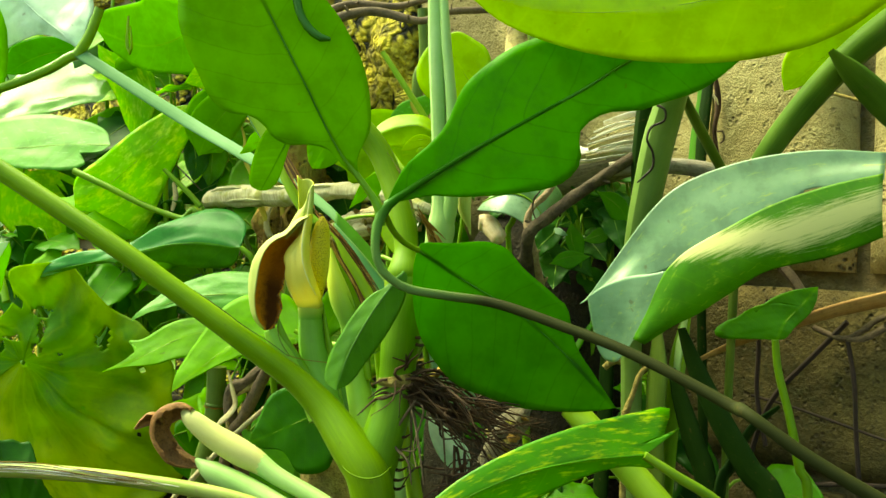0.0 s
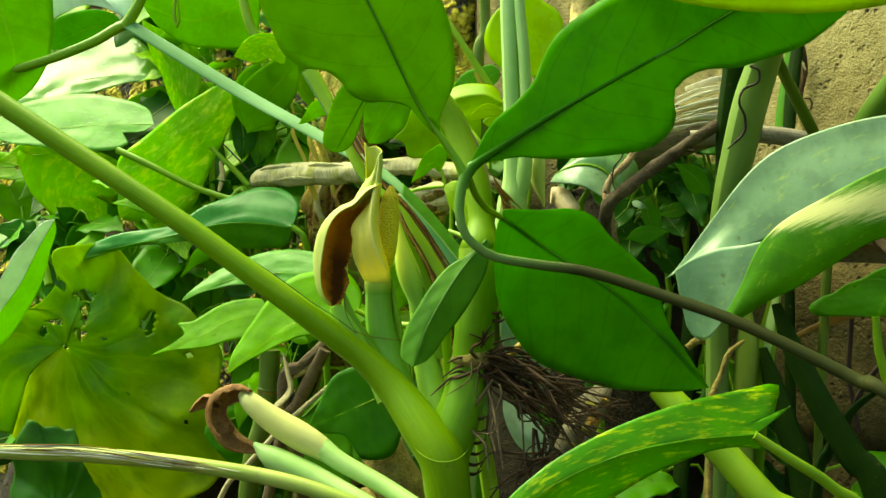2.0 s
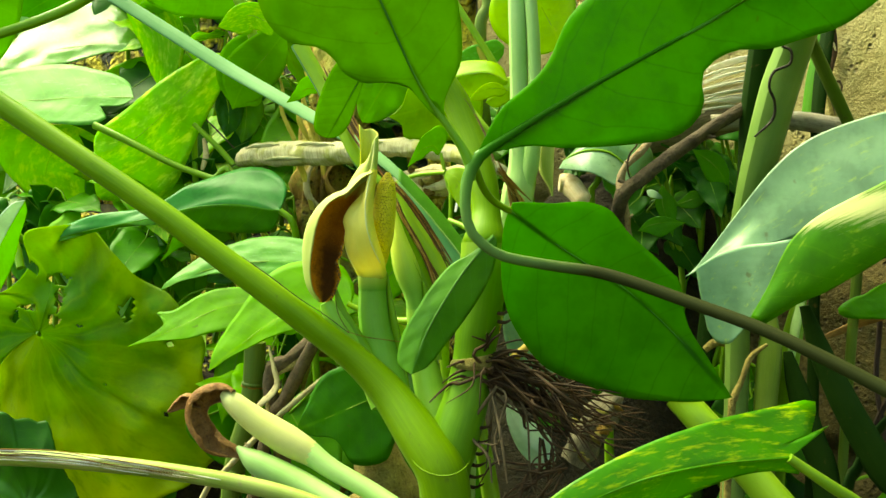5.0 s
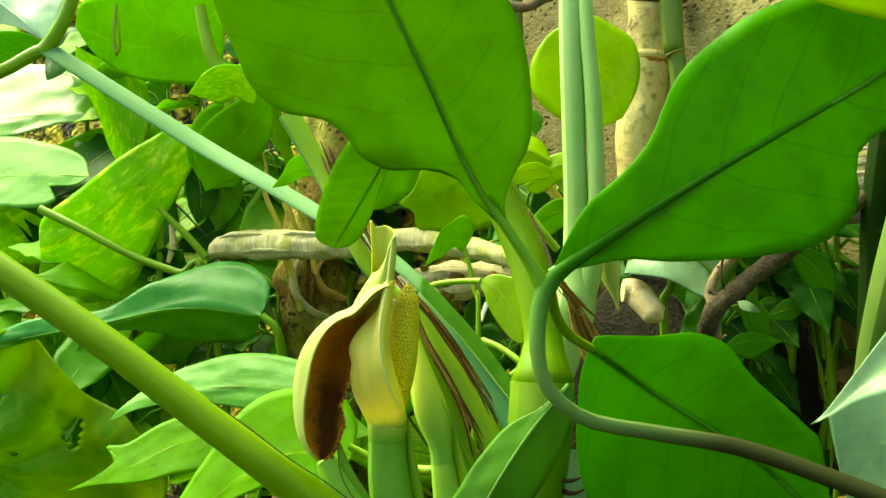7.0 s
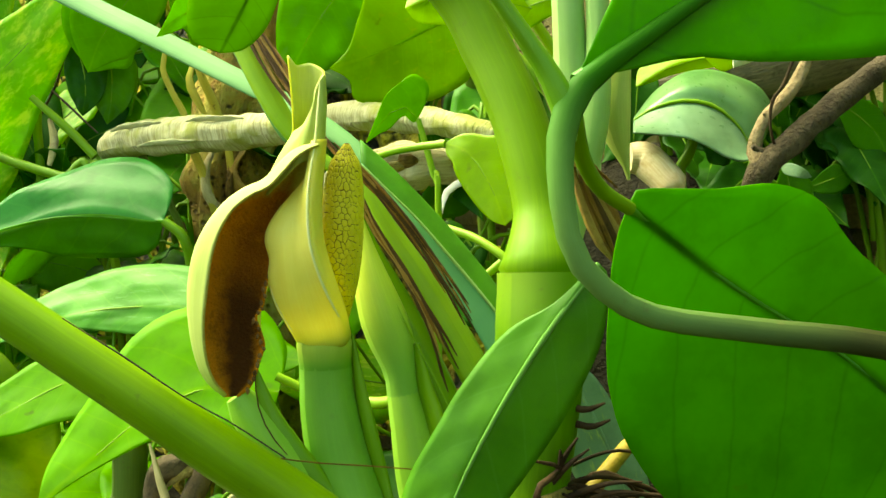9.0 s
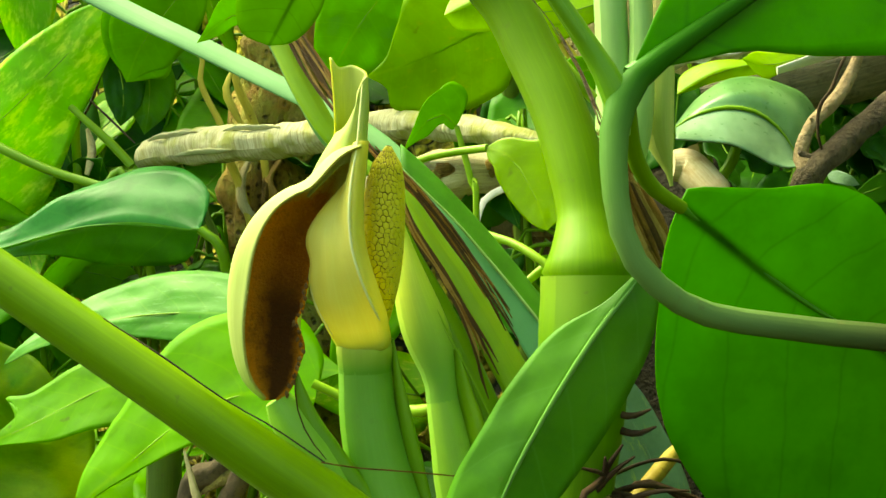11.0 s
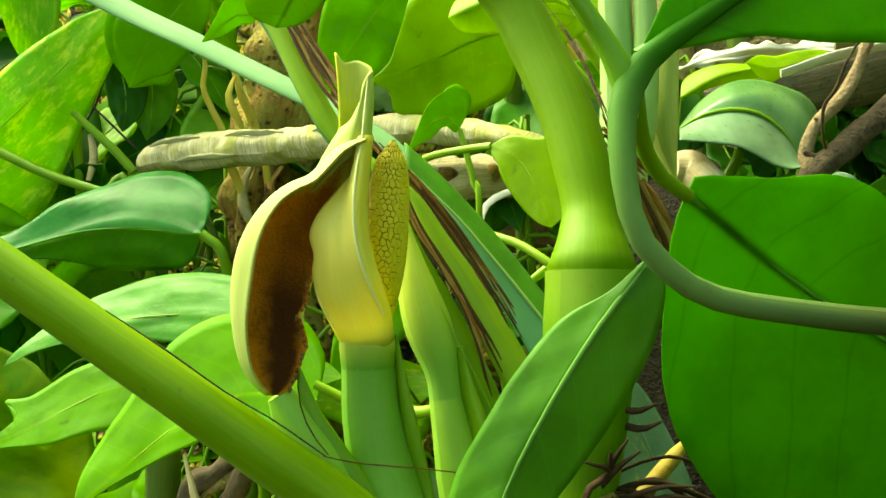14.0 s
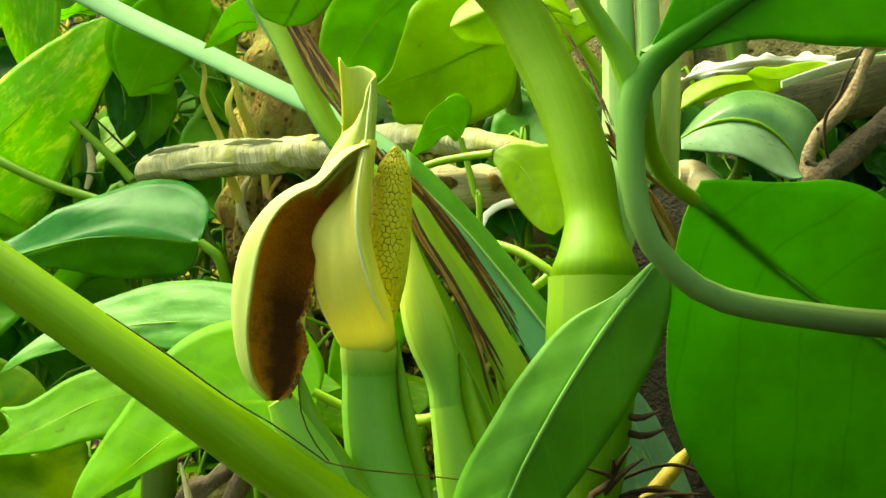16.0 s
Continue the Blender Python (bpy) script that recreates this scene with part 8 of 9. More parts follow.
log_thing('branch', 'brown dead twig among the leaves', 'twig', [(-0.0633, 0.76, 0.4421), (-0.1086, 0.76, 0.4008), (-0.1517, 0.76, 0.3537), (-0.1734, 0.76, 0.326), (-0.22, 0.76, 0.2), (-0.22, 0.76, -0.02)],
     [0.0021, 0.0027, 0.0028, 0.0028, 0.0040, 0.0040], 'dry')

def root_mass(parent, at, ways, count, seed, mat="root"):
    """Aerial roots that spring from the stem, each a thin bent tapering strand of its own."""
    rng = random.Random(seed)
    for i in range(count):
        s = Vector(at) + Vector((rng.uniform(-0.006, 0.012), rng.uniform(-0.008, 0.012), rng.uniform(-0.008, 0.008)))
        a, b = rng.choice(ways)
        e = Vector(a).lerp(Vector(b), rng.random()) + Vector((rng.gauss(0, 0.012), rng.gauss(0, 0.012), rng.gauss(-0.006, 0.014)))
        m1 = s.lerp(e, 0.33) + Vector((rng.gauss(0, 0.007), rng.gauss(0, 0.008), rng.gauss(0.004, 0.011)))
        m2 = s.lerp(e, 0.68) + Vector((rng.gauss(0, 0.007), rng.gauss(0, 0.008), rng.gauss(0.0, 0.008)))
        r = rng.uniform(0.0005, 0.0013)
        stem(parent, "root", [s, m1, m2, e], [r, r, r * 0.85, r * 0.35], mat, sides=6, step=0.005)

stem(aroid, 'clasp', [(0.0487, 0.546, 0.4309), (0.0545, 0.54, 0.427), (0.063, 0.536, 0.424), (0.0734, 0.5345, 0.4233), (0.0826, 0.536, 0.4261), (0.0888, 0.544, 0.4316)],
     [0.0002, 0.0005, 0.0006, 0.0006, 0.0005, 0.0002], 'stalk_petiole', sides=10, label='swollen line where the petiole clasps the stem')
root_mass(aroid, (0.0896, 0.572, 0.4921), [((0.1572, 0.57, 0.473), (0.1954, 0.585, 0.4498)), ((0.1407, 0.565, 0.469), (0.1847, 0.575, 0.4437)), ((0.1739, 0.58, 0.472), (0.2146, 0.59, 0.4471)), ((0.1574, 0.575, 0.4616), (0.204, 0.585, 0.4404)), ((0.1509, 0.57, 0.4727), (0.1827, 0.58, 0.4532))], 60, 11)
root_mass(aroid, (0.1421, 0.575, 0.425), [((0.0953, 0.57, 0.4092), (0.1079, 0.575, 0.3936)), ((0.1021, 0.565, 0.4044), (0.1188, 0.57, 0.3933)), ((0.1119, 0.575, 0.4109), (0.1288, 0.58, 0.4019))], 14, 12)
root_mass(aroid, (0.0978, 0.566, 0.4841), [((0.1123, 0.56, 0.4437), (0.1331, 0.57, 0.4215)), ((0.116, 0.565, 0.4513), (0.1412, 0.575, 0.425))], 9, 13, 'bark')
root_mass(aroid, (0.1015, 0.56, 0.4934), [((0.0671, 0.548, 0.4823), (0.0749, 0.55, 0.4939)), ((0.0912, 0.55, 0.5109), (0.1173, 0.56, 0.5147)), ((0.1303, 0.555, 0.4909), (0.1405, 0.56, 0.4885))], 6, 14)
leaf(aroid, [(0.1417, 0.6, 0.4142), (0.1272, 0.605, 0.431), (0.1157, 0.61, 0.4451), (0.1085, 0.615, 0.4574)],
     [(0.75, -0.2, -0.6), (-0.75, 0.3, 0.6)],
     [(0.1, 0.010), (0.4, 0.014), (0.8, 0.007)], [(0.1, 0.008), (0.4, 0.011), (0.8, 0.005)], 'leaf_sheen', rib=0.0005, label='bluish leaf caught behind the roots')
stem(aroid, 'shoot', [(0.0882, 0.6, 0.4658), (0.0922, 0.6, 0.435), (0.098, 0.6, 0.4043), (0.103, 0.6, 0.3736)], [0.0017, 0.0052, 0.0066, 0.0066], 'stalk_lime', label='lime shoot behind the roots')
stem(aroid, 'root', [(0.0871, 0.568, 0.4938), (0.0788, 0.56, 0.4954), (0.07, 0.558, 0.4914)],
     [0.0012, 0.0010, 0.0004], 'root', sides=6, step=0.003)
stem(aroid, 'root', [(0.0859, 0.568, 0.4897), (0.0767, 0.56, 0.4879), (0.0669, 0.558, 0.4804)],
     [0.0012, 0.0010, 0.0004], 'root', sides=6, step=0.003)
stem(aroid, 'root', [(0.0919, 0.568, 0.4988), (0.0994, 0.56, 0.5105), (0.1064, 0.558, 0.5165)],
     [0.0012, 0.0010, 0.0004], 'root', sides=6, step=0.003)
stem(aroid, 'root', [(0.0939, 0.568, 0.5009), (0.0983, 0.56, 0.5135), (0.1024, 0.558, 0.5204)],
     [0.0012, 0.0010, 0.0004], 'root', sides=6, step=0.003)
stem(aroid, 'root', [(0.1, 0.568, 0.497), (0.1125, 0.56, 0.5039), (0.1245, 0.558, 0.5051)],
     [0.0012, 0.0010, 0.0004], 'root', sides=6, step=0.003)
stem(aroid, 'root', [(0.1061, 0.568, 0.4952), (0.1155, 0.56, 0.501), (0.1245, 0.558, 0.5012)],
     [0.0012, 0.0010, 0.0004], 'root', sides=6, step=0.003)
stem(aroid, 'root', [(0.086, 0.568, 0.4824), (0.0791, 0.56, 0.4854), (0.0717, 0.558, 0.4826)],
     [0.0012, 0.0010, 0.0004], 'root', sides=6, step=0.003)
stem(aroid, 'root', [(0.0967, 0.568, 0.503), (0.0968, 0.56, 0.5124), (0.0965, 0.558, 0.5162)],
     [0.0012, 0.0010, 0.0004], 'root', sides=6, step=0.003)
stem(aroid, 'root', [(0.0884, 0.57, 0.4496), (0.0954, 0.565, 0.4496), (0.1013, 0.56, 0.4537)],
     [0.0017, 0.0012, 0.0004], 'root', sides=6, step=0.003)
stem(aroid, 'root', [(0.0878, 0.57, 0.4393), (0.0947, 0.565, 0.4395), (0.1007, 0.56, 0.4436)],
     [0.0017, 0.0012, 0.0004], 'root', sides=6, step=0.003)
stem(aroid, 'root', [(0.0867, 0.57, 0.4311), (0.0936, 0.565, 0.4314), (0.0996, 0.56, 0.4356)],
     [0.0017, 0.0012, 0.0004], 'root', sides=6, step=0.003)
stem(aroid, 'root', [(0.0856, 0.57, 0.4229), (0.0926, 0.565, 0.4232), (0.0986, 0.56, 0.4275)],
     [0.0017, 0.0012, 0.0004], 'root', sides=6, step=0.003)
stem(aroid, 'root', [(0.0849, 0.57, 0.4147), (0.0919, 0.565, 0.4151), (0.0979, 0.56, 0.4194)],
     [0.0017, 0.0012, 0.0004], 'root', sides=6, step=0.003)
stem(aroid, 'root', [(0.0842, 0.57, 0.4077), (0.0912, 0.565, 0.4081), (0.0972, 0.56, 0.4126)],
     [0.0017, 0.0012, 0.0004], 'root', sides=6, step=0.003)
stem(aroid, 'root', [(0.0993, 0.57, 0.5292), (0.1061, 0.565, 0.5286), (0.112, 0.56, 0.532)],
     [0.0016, 0.0012, 0.0004], 'root', sides=6, step=0.003)
stem(aroid, 'root', [(0.101, 0.57, 0.5232), (0.1079, 0.565, 0.5226), (0.1137, 0.56, 0.5261)],
     [0.0016, 0.0012, 0.0004], 'root', sides=6, step=0.003)

# ---- deeper foliage ----
def spray(at, span, count, size, mats, seed, label, face=(0.1, -0.75, 0.65)):
    """A small vine: a bent stem out of the ground and heart-shaped leaves on thin stalks."""
    rng = random.Random(seed)
    base = Vector((at[0] + rng.uniform(-0.03, 0.03), at[1] + 0.03, 0))
    vine = thing("pothos_vine", base, label, "plant", "pothos vines in the bed")
    top = Vector((at[0] + span[0] * rng.uniform(-0.3, 0.3), at[1], at[2] + span[2]))
    bend = base.lerp(top, 0.5) + Vector((rng.uniform(-0.05, 0.05), rng.uniform(-0.02, 0.02), 0))
    trunk = [base, bend, base.lerp(top, 0.8) + Vector((rng.uniform(-0.03, 0.03), 0, 0)), top]
    stem(vine, "stem", trunk, [0.005, 0.004, 0.003, 0.002], "stalk_green", sides=8, step=0.02)
    for i in range(count):
        p = Vector((at[0] + rng.uniform(-1, 1) * span[0], at[1] + rng.uniform(-1, 1) * span[1], at[2] + rng.uniform(-1, 1) * span[2]))
        way = Vector((rng.uniform(-1, 1), rng.uniform(-0.7, 0.1), rng.uniform(-1.0, 0.25))).normalized()
        up = (Vector(face) + Vector((rng.gauss(0, 0.35), rng.gauss(0, 0.3), rng.gauss(0, 0.3)))).normalized()
        side = way.cross(up).normalized()
        ln = size * rng.uniform(0.75, 1.25)
        wd = ln * rng.uniform(0.30, 0.40)
        droop = Vector((0, 0, -0.16 * ln))
        mid = [p, p + way * ln * 0.5 + droop * 0.25, p + way * ln + droop]
        line = [(-0.10, wd * 0.35), (-0.06, wd * 0.85), (0.18, wd), (0.45, wd * 0.86), (0.72, wd * 0.48), (0.9, wd * 0.14)]
        leaf(vine, mid, [side, -side], line, line, rng.choice(mats), cup=rng.uniform(-0.25, 0.1), wave=0.002, rib=0.0007, rib_mat="stalk_green", seed=i + seed, rows=20, cols=4)
        k = trunk[2].lerp(top, rng.random())
        stem(vine, "petiole", [p, p.lerp(k, 0.4) + Vector((0, 0, 0.02)), k], [0.0012, 0.0014, 0.0016], "stalk_green", sides=6, step=0.015)
    return vine


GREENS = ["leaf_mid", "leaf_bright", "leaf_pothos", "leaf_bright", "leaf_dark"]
# low and gap-filling vines: shade of the depth is put into darker leaves
SHADED_GREENS = ["leaf_dark", "leaf_mid", "leaf_dark"]
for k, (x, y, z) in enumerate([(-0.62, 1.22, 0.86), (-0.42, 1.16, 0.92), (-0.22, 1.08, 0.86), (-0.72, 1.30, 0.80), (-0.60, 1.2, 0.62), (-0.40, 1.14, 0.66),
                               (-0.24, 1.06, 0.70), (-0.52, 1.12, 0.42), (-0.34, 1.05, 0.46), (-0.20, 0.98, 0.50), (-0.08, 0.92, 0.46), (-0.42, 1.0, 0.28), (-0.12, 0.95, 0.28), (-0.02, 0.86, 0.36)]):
    spray((x, y, z), (0.11, 0.05, 0.10), 9, 0.085, GREENS if z > 0.45 else SHADED_GREENS, 20 + k, "pothos vine with heart-shaped green leaves deep in the bed")
for k, (x, y, z) in enumerate([(-0.333, 1.13, 0.782), (-0.228, 1.12, 0.732), (-0.314, 1, 0.634), (-0.297, 1.08, 0.652)]):
    spray((x, y, z), (0.05, 0.015, 0.04), 5, 0.085, ["leaf_bright", "leaf_pothos", "leaf_bright"], 150 + k, "bright pothos vine lit from above in the gap")
for k, (x, y, z) in enumerate([(-0.53, 1.03, 0.581), (-0.464, 1.02, 0.565), (-0.385, 1.0, 0.546), (-0.32, 0.99, 0.527)]):
    spray((x, y, z), (0.045, 0.02, 0.03), 7, 0.06, ["leaf_mid", "leaf_bright", "leaf_shade"], 200 + k, "green vine leaves in the gap above the yellowing leaf")
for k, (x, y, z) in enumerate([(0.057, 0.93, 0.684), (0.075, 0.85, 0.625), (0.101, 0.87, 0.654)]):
    spray((x, y, z), (0.03, 0.012, 0.04), 7, 0.05, ["leaf_dark", "leaf_mid", "leaf_olive"], 170 + k, "added young vine in shade-dark leaves behind the thick stem")
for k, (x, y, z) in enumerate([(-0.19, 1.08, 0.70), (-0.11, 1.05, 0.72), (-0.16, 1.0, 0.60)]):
    spray((x, y, z), (0.06, 0.02, 0.06), 9, 0.06, SHADED_GREENS, 90 + k, "added vine in shade-dark leaves filling the gap behind the dead branch")
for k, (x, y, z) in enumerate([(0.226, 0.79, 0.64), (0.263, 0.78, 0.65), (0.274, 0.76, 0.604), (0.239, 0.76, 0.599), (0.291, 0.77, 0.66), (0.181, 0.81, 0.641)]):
    spray((x, y, z), (0.035, 0.012, 0.04), 6, 0.040, ["leaf_dark"], 120 + k, "small added vine in shade-dark leaves filling the hollow by the dead branch")
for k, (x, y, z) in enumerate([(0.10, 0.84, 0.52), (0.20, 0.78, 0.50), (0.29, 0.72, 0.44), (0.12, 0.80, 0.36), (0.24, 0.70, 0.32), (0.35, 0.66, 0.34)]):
    spray((x, y, z), (0.05, 0.025, 0.07), 7, 0.055, SHADED_GREENS, 60 + k, "added young vine by the wall, leaves coloured dark for the shade")


def bank(name, centre, radius, height, label, seed):
    """A lumpy heap added to fill a shaded gap, near black for the shade."""
    verts, faces, uvs = [], [], []
    n, k = 26, 40
    for i in range(n + 1):
        f = i / n
        for j in range(k):
            a = math.tau * j / k
            x, y = radius[0] * f * math.cos(a), radius[1] * f * math.sin(a)
            z = height * (1 - f ** 4) + 0.02 * noise.noise(Vector((x * 14, y * 14, seed))) + 0.008 * noise.noise(Vector((x * 55, y * 55, seed)))
            verts.append((centre[0] + x, centre[1] + y, max(z - 0.03, -0.03)))
            uvs.append((x, y))
    for i in range(n):
        for j in range(k):
            q = (j + 1) % k
            faces.append((i * k + j, i * k + q, (i + 1) * k + q, (i + 1) * k + j))
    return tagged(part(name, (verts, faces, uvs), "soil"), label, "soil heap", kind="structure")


bank("soil_bank", (0.205, 0.825, 0), (0.165, 0.10, 0), 0.665, "added heap of soil, near black for the shade of the hollow by the wall", 3)
bank("soil_bank", (-0.40, 1.16, 0), (0.30, 0.14, 0), 0.40, "added heap of soil, near black for the shaded gap behind the vines", 5)


shade_plant = thing("shaded_strap_plant", (0.36, 0.6, 0), "strap-like stalks by the wall, coloured dark for the shade there", "plant")
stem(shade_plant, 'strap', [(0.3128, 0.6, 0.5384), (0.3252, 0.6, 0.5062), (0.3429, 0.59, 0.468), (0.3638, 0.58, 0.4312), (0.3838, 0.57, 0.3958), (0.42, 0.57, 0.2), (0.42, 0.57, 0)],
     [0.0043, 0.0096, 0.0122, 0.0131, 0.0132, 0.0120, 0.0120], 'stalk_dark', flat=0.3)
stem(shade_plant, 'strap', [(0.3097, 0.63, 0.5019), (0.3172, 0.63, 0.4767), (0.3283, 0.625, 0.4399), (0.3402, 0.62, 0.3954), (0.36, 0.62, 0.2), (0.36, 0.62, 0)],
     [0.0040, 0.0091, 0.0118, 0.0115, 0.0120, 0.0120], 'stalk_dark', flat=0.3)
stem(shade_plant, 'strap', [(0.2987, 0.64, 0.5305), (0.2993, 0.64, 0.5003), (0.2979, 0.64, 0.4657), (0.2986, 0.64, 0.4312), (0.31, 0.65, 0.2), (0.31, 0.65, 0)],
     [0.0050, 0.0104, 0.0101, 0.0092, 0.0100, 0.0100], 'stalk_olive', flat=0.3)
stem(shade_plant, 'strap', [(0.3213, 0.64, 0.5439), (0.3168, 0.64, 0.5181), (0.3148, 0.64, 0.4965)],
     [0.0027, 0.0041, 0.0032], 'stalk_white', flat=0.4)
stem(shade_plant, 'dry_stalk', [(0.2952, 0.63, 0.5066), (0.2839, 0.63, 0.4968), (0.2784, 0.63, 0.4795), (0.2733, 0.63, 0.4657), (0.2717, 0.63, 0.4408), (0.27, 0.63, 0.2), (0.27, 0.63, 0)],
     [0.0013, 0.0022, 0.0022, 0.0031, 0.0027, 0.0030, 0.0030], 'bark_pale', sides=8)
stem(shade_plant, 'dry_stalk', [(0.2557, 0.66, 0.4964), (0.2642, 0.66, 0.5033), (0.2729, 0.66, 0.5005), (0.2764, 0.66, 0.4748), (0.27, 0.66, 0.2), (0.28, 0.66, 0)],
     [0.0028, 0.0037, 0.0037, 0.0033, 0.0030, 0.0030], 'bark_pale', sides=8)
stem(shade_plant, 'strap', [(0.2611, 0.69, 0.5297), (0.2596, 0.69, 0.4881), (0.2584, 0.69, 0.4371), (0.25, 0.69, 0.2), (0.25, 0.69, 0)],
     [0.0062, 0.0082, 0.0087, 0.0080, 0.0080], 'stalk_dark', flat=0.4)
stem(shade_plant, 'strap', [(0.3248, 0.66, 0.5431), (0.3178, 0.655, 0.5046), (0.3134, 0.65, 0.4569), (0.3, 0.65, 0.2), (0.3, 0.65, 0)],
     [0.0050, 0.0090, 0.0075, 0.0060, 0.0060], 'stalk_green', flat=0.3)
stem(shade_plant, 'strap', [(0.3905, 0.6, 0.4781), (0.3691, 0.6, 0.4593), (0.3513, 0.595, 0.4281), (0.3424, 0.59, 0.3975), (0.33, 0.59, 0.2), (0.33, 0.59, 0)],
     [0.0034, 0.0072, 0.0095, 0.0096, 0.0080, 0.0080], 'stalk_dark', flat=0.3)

wall_creeper = thing("dead_creeper", (0.5, 0.62, 0), "thin dead creeper strands over the wall", "vine")
# added dark strip in place of the shadowed gap beside the green strap
stem(wall_creeper, 'strand', [(0.3565, 0.735, 0.7618), (0.36, 0.735, 0.7338), (0.3565, 0.735, 0.7084), (0.362, 0.735, 0.6768)],
     [0.0021, 0.0026, 0.0021, 0.0016], 'root', sides=8, lumps=0.4)
stem(wall_creeper, 'strand', [(0.3477, 0.73, 0.7584), (0.35, 0.725, 0.745), (0.3555, 0.722, 0.738), (0.3576, 0.72, 0.7317)],
     [0.0010, 0.0016, 0.0013, 0.0005], 'dry', sides=8, lumps=0.4)
stem(wall_creeper, 'strand', [(0.3566, 0.72, 0.7077), (0.362, 0.72, 0.7076), (0.3636, 0.72, 0.7006), (0.3607, 0.725, 0.6971)],
     [0.0008, 0.0010, 0.0010, 0.0005], 'bark', sides=8)
stem(wall_creeper, 'strap', [(0.3424, 0.7, 0.7534), (0.341, 0.7, 0.7289), (0.3366, 0.7, 0.7044), (0.3334, 0.7, 0.6749)],
     [0.0071, 0.0076, 0.0071, 0.0061], 'leaf_strap', flat=0.25, label='green strap against the wall')
stem(wall_creeper, 'strand', [(0.4537, 0.6434, 0.529), (0.4588, 0.6393, 0.4922), (0.4605, 0.6379, 0.4551), (0.4631, 0.6358, 0.4136), (0.4646, 0.6346, 0.3766)],
     [0.0020, 0.0020, 0.0020, 0.0021, 0.0021], 'wire', sides=6, step=0.006)
stem(wall_creeper, 'strand', [(0.3928, 0.6925, 0.542), (0.3922, 0.693, 0.5069), (0.392, 0.6931, 0.4717), (0.3991, 0.6874, 0.4279)],
     [0.0021, 0.0021, 0.0021, 0.0021], 'wire', sides=6, step=0.006)
stem(wall_creeper, 'strand', [(0.4534, 0.6436, 0.5431), (0.4277, 0.6644, 0.5067), (0.4084, 0.68, 0.4794), (0.3966, 0.6895, 0.4525), (0.3888, 0.6958, 0.4207)],
     [0.0023, 0.0023, 0.0024, 0.0024, 0.0024], 'wire', sides=6, step=0.006)
stem(wall_creeper, 'strand', [(0.3878, 0.6965, 0.471), (0.4167, 0.6733, 0.466), (0.4439, 0.6513, 0.459), (0.4795, 0.6226, 0.4497), (0.5039, 0.6029, 0.4459)],
     [0.0013, 0.0013, 0.0013, 0.0013, 0.0013], 'wire', sides=6, step=0.006)
stem(wall_creeper, 'strand', [(0.4022, 0.685, 0.5949), (0.4146, 0.675, 0.5783), (0.4227, 0.6684, 0.5643)],
     [0.0047, 0.0047, 0.0046], 'bark', sides=6, step=0.006)
stem(wall_creeper, 'strand', [(0.431, 0.6617, 0.536), (0.45, 0.6464, 0.5286), (0.4609, 0.6376, 0.5345), (0.4776, 0.6241, 0.55), (0.5018, 0.6046, 0.5523)],
     [0.0026, 0.0025, 0.0025, 0.0025, 0.0025], 'bark', sides=6, step=0.006)
stem(wall_creeper, 'strand', [(0.4777, 0.624, 0.5409), (0.4645, 0.6346, 0.5303), (0.4537, 0.6434, 0.529)],
     [0.0030, 0.0030, 0.0030], 'bark', sides=6, step=0.006)
stem(wall_creeper, 'strand', [(0.418, 0.6722, 0.3952), (0.4411, 0.6535, 0.4044), (0.4802, 0.622, 0.4123), (0.5044, 0.6024, 0.4148)],
     [0.0024, 0.0024, 0.0023, 0.0023], 'wire', sides=6, step=0.006)
stem(wall_creeper, 'strand', [(0.4311, 0.6616, 0.7371), (0.4462, 0.6494, 0.7307), (0.4609, 0.6376, 0.7245), (0.4853, 0.6179, 0.7175)],
     [0.0015, 0.0015, 0.0015, 0.0015], 'bark_pale', sides=6, step=0.006)
stem(wall_creeper, 'strand', [(0.3498, 0.7272, 0.7565), (0.3534, 0.7243, 0.7303), (0.3521, 0.7253, 0.7045), (0.358, 0.7206, 0.6783)],
     [0.0016, 0.0016, 0.0016, 0.0016], 'bark_pale', sides=6, step=0.006)
stem(aroid, 'curled_tip', [(0.035, 0.44, 0.7769), (0.0383, 0.44, 0.7582), (0.0454, 0.44, 0.7462), (0.0539, 0.44, 0.7401), (0.0596, 0.44, 0.7394)],
     [0.0031, 0.0027, 0.0029, 0.0027, 0.0012], 'rib_dark')
log_thing('branch', 'brown dead twig near the wall top', 'twig', [(-0.0453, 0.8, 0.8199), (-0.0128, 0.8, 0.8302), (0.0225, 0.8, 0.8368), (0.0723, 0.8, 0.8262), (0.1039, 0.8, 0.8362), (0.2, 0.86, 0.85)],
     [0.0042, 0.0048, 0.0048, 0.0041, 0.0035, 0.0040], 'bark', lumps=0.2, seed=21)
log_thing('branch', 'brown dead twig near the wall top', 'twig', [(-0.0413, 0.82, 0.8358), (-0.0053, 0.82, 0.8485), (0.0426, 0.82, 0.8458), (0.0781, 0.82, 0.8525), (0.18, 0.88, 0.88)],
     [0.0037, 0.0043, 0.0036, 0.0030, 0.0040], 'bark', lumps=0.2, seed=22)
stem(aroid, 'leaf_scar', [(0.0859, 0.575, 0.4977), (0.0864, 0.575, 0.4952), (0.0869, 0.575, 0.492), (0.0869, 0.575, 0.4895)],
     [0.0145, 0.0156, 0.0156, 0.0146], 'bark_pale', lumps=0.06, sides=20, step=0.001)
stem(straw, 'strip', [(0.2395, 0.685, 0.6879), (0.2683, 0.685, 0.6988), (0.2969, 0.685, 0.7061)],
     [0.0024, 0.0033, 0.0017], 'dry', flat=0.35)
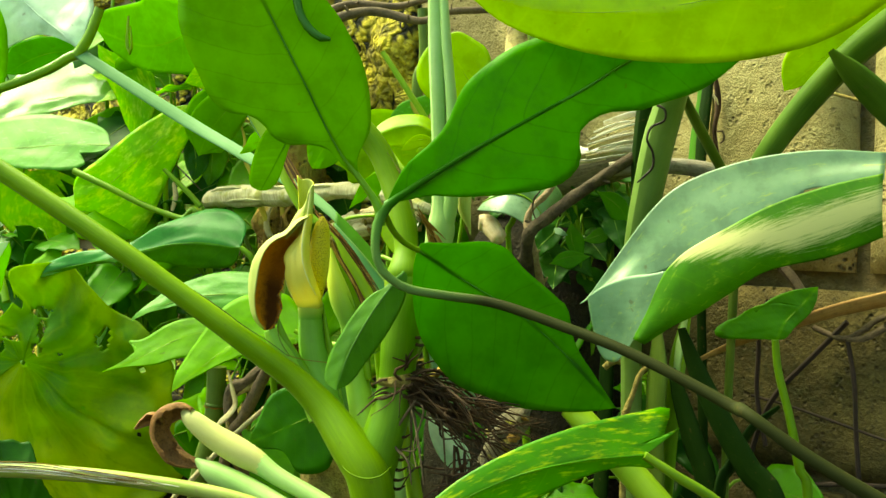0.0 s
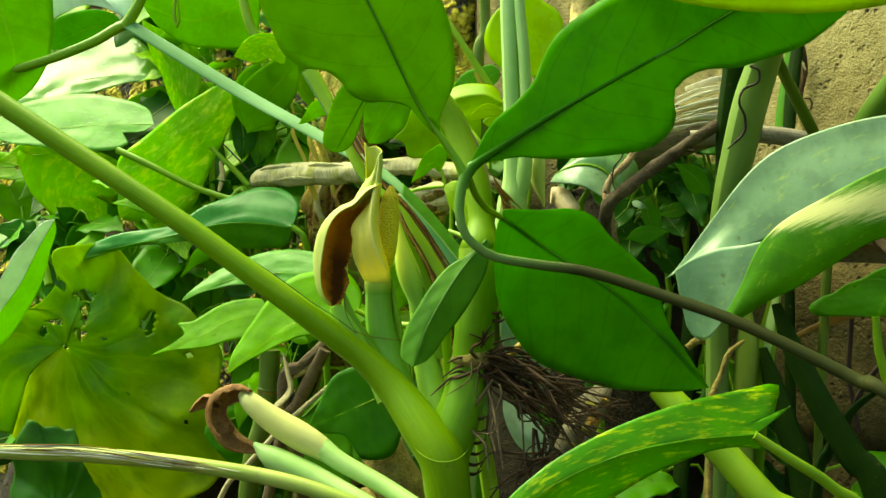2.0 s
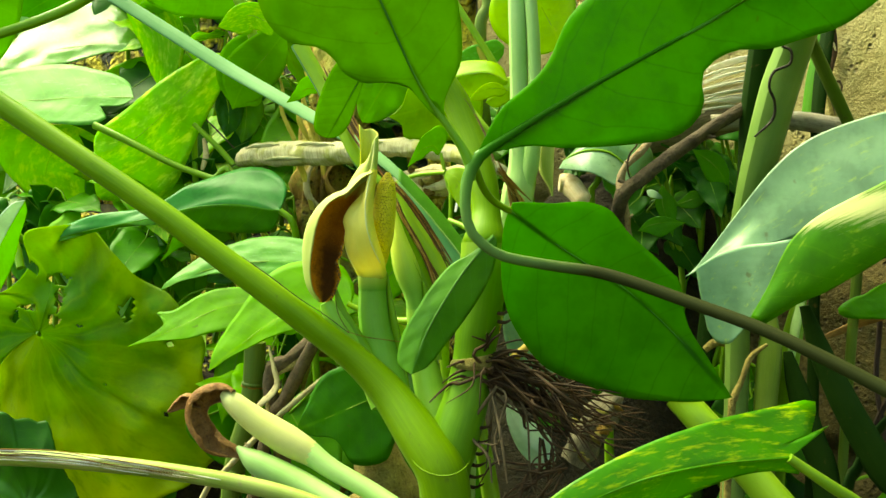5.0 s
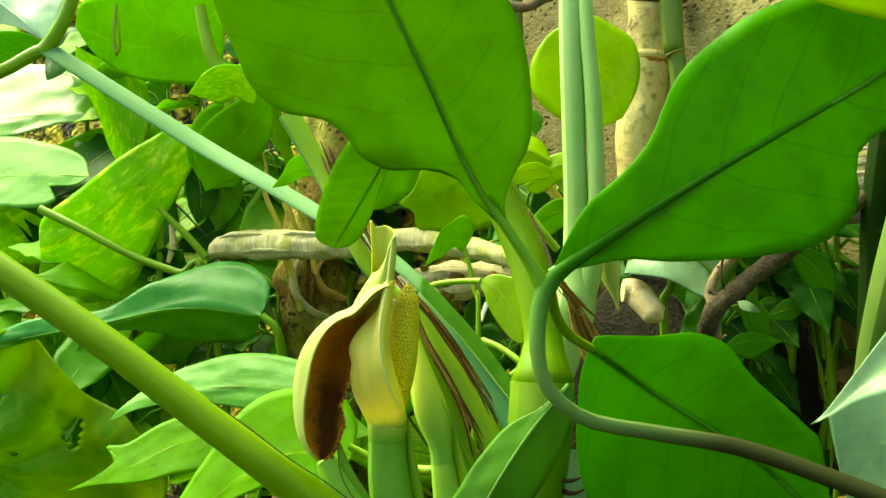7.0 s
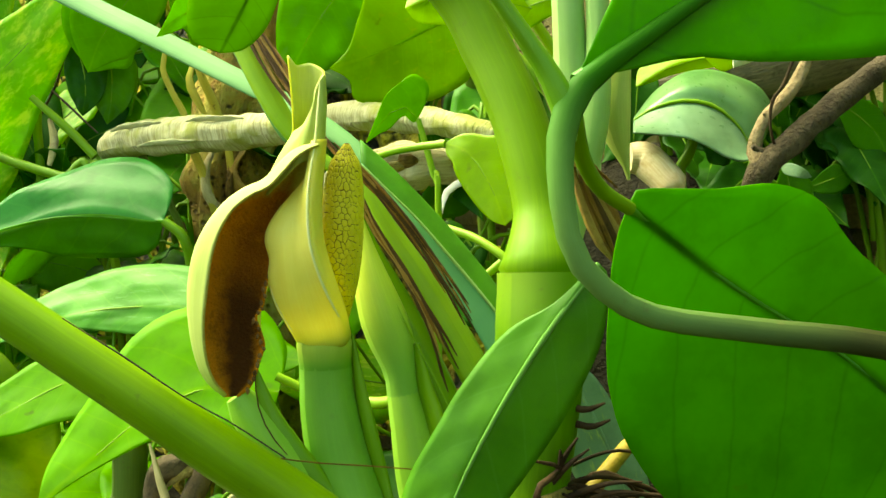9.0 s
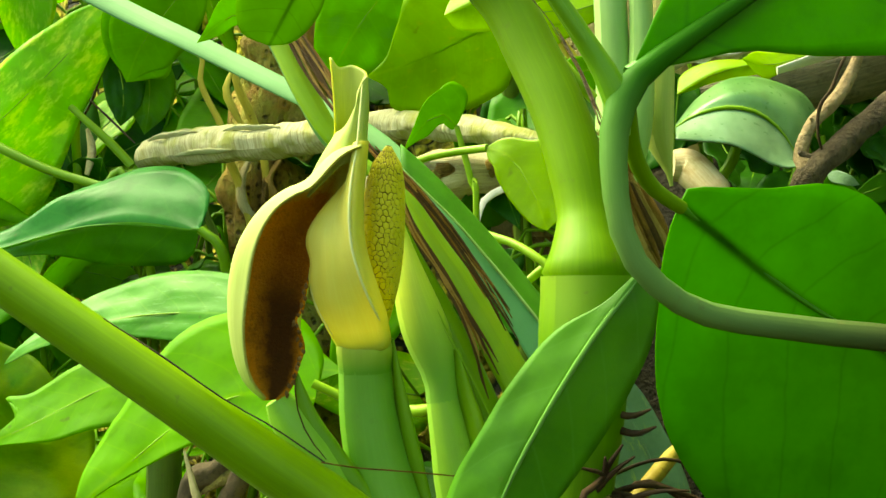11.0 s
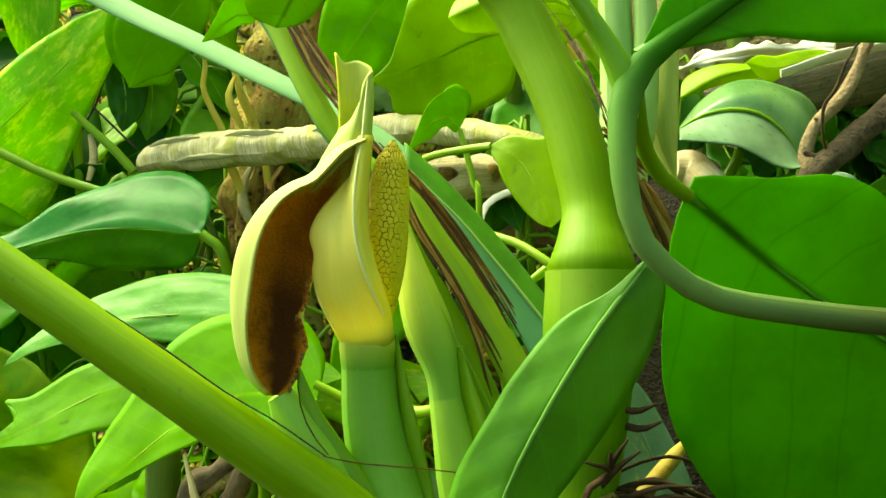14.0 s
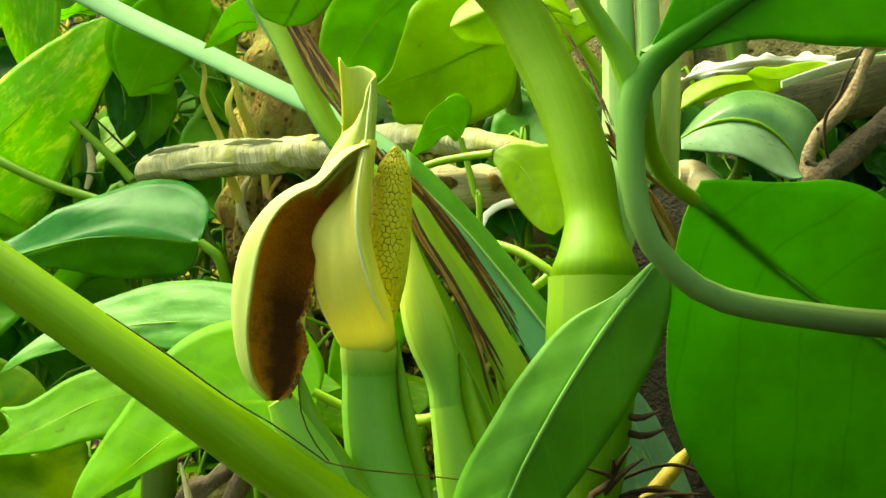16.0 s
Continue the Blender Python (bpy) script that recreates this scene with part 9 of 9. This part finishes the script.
stem(straw, 'strip', [(0.2468, 0.69, 0.6839), (0.2748, 0.69, 0.688), (0.3026, 0.69, 0.6885)],
     [0.0024, 0.0034, 0.0017], 'straw', flat=0.35)
stem(straw, 'strip', [(0.2379, 0.69, 0.6806), (0.2614, 0.69, 0.6841), (0.2849, 0.69, 0.6839)],
     [0.0024, 0.0033, 0.0017], 'dry', flat=0.35)
stem(straw, 'strip', [(0.2531, 0.69, 0.7114), (0.2753, 0.69, 0.7189), (0.2975, 0.69, 0.7227)],
     [0.0024, 0.0034, 0.0017], 'straw', flat=0.35)
stem(straw, 'strip', [(0.2191, 0.71, 0.6788), (0.2514, 0.71, 0.6867), (0.2834, 0.71, 0.6908)],
     [0.0024, 0.0034, 0.0017], 'dry', flat=0.35)
stem(straw, 'strip', [(0.1965, 0.72, 0.6677), (0.227, 0.72, 0.677), (0.2573, 0.72, 0.6823)],
     [0.0025, 0.0035, 0.0017], 'straw', flat=0.35)
log_thing('old_beam', 'brown broken board leaning behind the vines', 'board', [(0.169, 0.76, 0.6533), (0.2227, 0.75, 0.663), (0.2868, 0.73, 0.681)],
     [0.0154, 0.0178, 0.0161], 'bark_grey', flat=0.3, lumps=0.15, seed=31)
stem(straw, 'strip', [(0.2408, 0.678, 0.6957), (0.2663, 0.678, 0.7061), (0.292, 0.678, 0.7119)],
     [0.0009, 0.0014, 0.0010], 'straw', flat=0.35, sides=6)
stem(straw, 'strip', [(0.2384, 0.676, 0.6909), (0.2679, 0.676, 0.6995), (0.2975, 0.676, 0.7035)],
     [0.0009, 0.0014, 0.0010], 'straw', flat=0.35, sides=6)
stem(straw, 'strip', [(0.2423, 0.678, 0.6839), (0.2678, 0.678, 0.6921), (0.2937, 0.678, 0.6957)],
     [0.0009, 0.0014, 0.0010], 'straw', flat=0.35, sides=6)
stem(straw, 'strip', [(0.244, 0.68, 0.7023), (0.2634, 0.68, 0.71), (0.2827, 0.68, 0.7131)],
     [0.0009, 0.0014, 0.0010], 'straw', flat=0.35, sides=6)
stem(straw, 'strip', [(0.2413, 0.68, 0.6778), (0.271, 0.68, 0.6824), (0.3009, 0.68, 0.6825)],
     [0.0009, 0.0014, 0.0010], 'straw', flat=0.35, sides=6)
stem(straw, 'strip', [(0.2494, 0.675, 0.689), (0.2766, 0.675, 0.6944), (0.304, 0.675, 0.6953)],
     [0.0009, 0.0014, 0.0009], 'straw', flat=0.35, sides=6)
leaf(lime_vine, [(0.1184, 0.74, 0.7059), (0.1046, 0.74, 0.7044), (0.093, 0.74, 0.6991), (0.078, 0.74, 0.6886)],
     [(0.3938, -0.0146, -0.9191), (-0.3545, 0.4358, 0.8273)],
     [(0.13, 0.0076), (0.63, 0.0105), (0.91, 0.0084)],
     [(0.13, 0.0073), (0.41, 0.0097), (0.73, 0.0072)], 'leaf_lime', rib=0.0005, rib_mat='stalk_lime')
leaf(lime_vine, [(0.1167, 0.76, 0.6742), (0.1032, 0.76, 0.6744), (0.0912, 0.76, 0.667), (0.0806, 0.76, 0.6551)],
     [(0.4246, 0.4281, -0.7978), (-0.4546, 0.2529, 0.854)],
     [(0.06, 0.0099), (0.61, 0.0129), (0.91, 0.0079)],
     [(0.18, 0.0077), (0.43, 0.0084), (0.75, 0.0057)], 'leaf_bright', rib=0.0005, rib_mat='stalk_lime')
stem(lime_vine, 'petiole', [(0.1184, 0.74, 0.7059), (0.1206, 0.75, 0.6816), (0.1176, 0.76, 0.6742), (0.1207, 0.77, 0.6297), (0.11, 0.78, 0.5), (0.1, 0.8, 0)],
     [0.0014, 0.0015, 0.0015, 0.0017, 0.0030, 0.0040], 'stalk_lime')
stem(aroid, 'root', [(0.0981, 0.585, 0.4835), (0.1076, 0.59, 0.4889), (0.1178, 0.6, 0.4971), (0.1274, 0.61, 0.5046), (0.1315, 0.612, 0.5088)],
     [0.0029, 0.0032, 0.0032, 0.0030, 0.0017], 'root_young', sides=10, step=0.003, label='thick yellow young root')
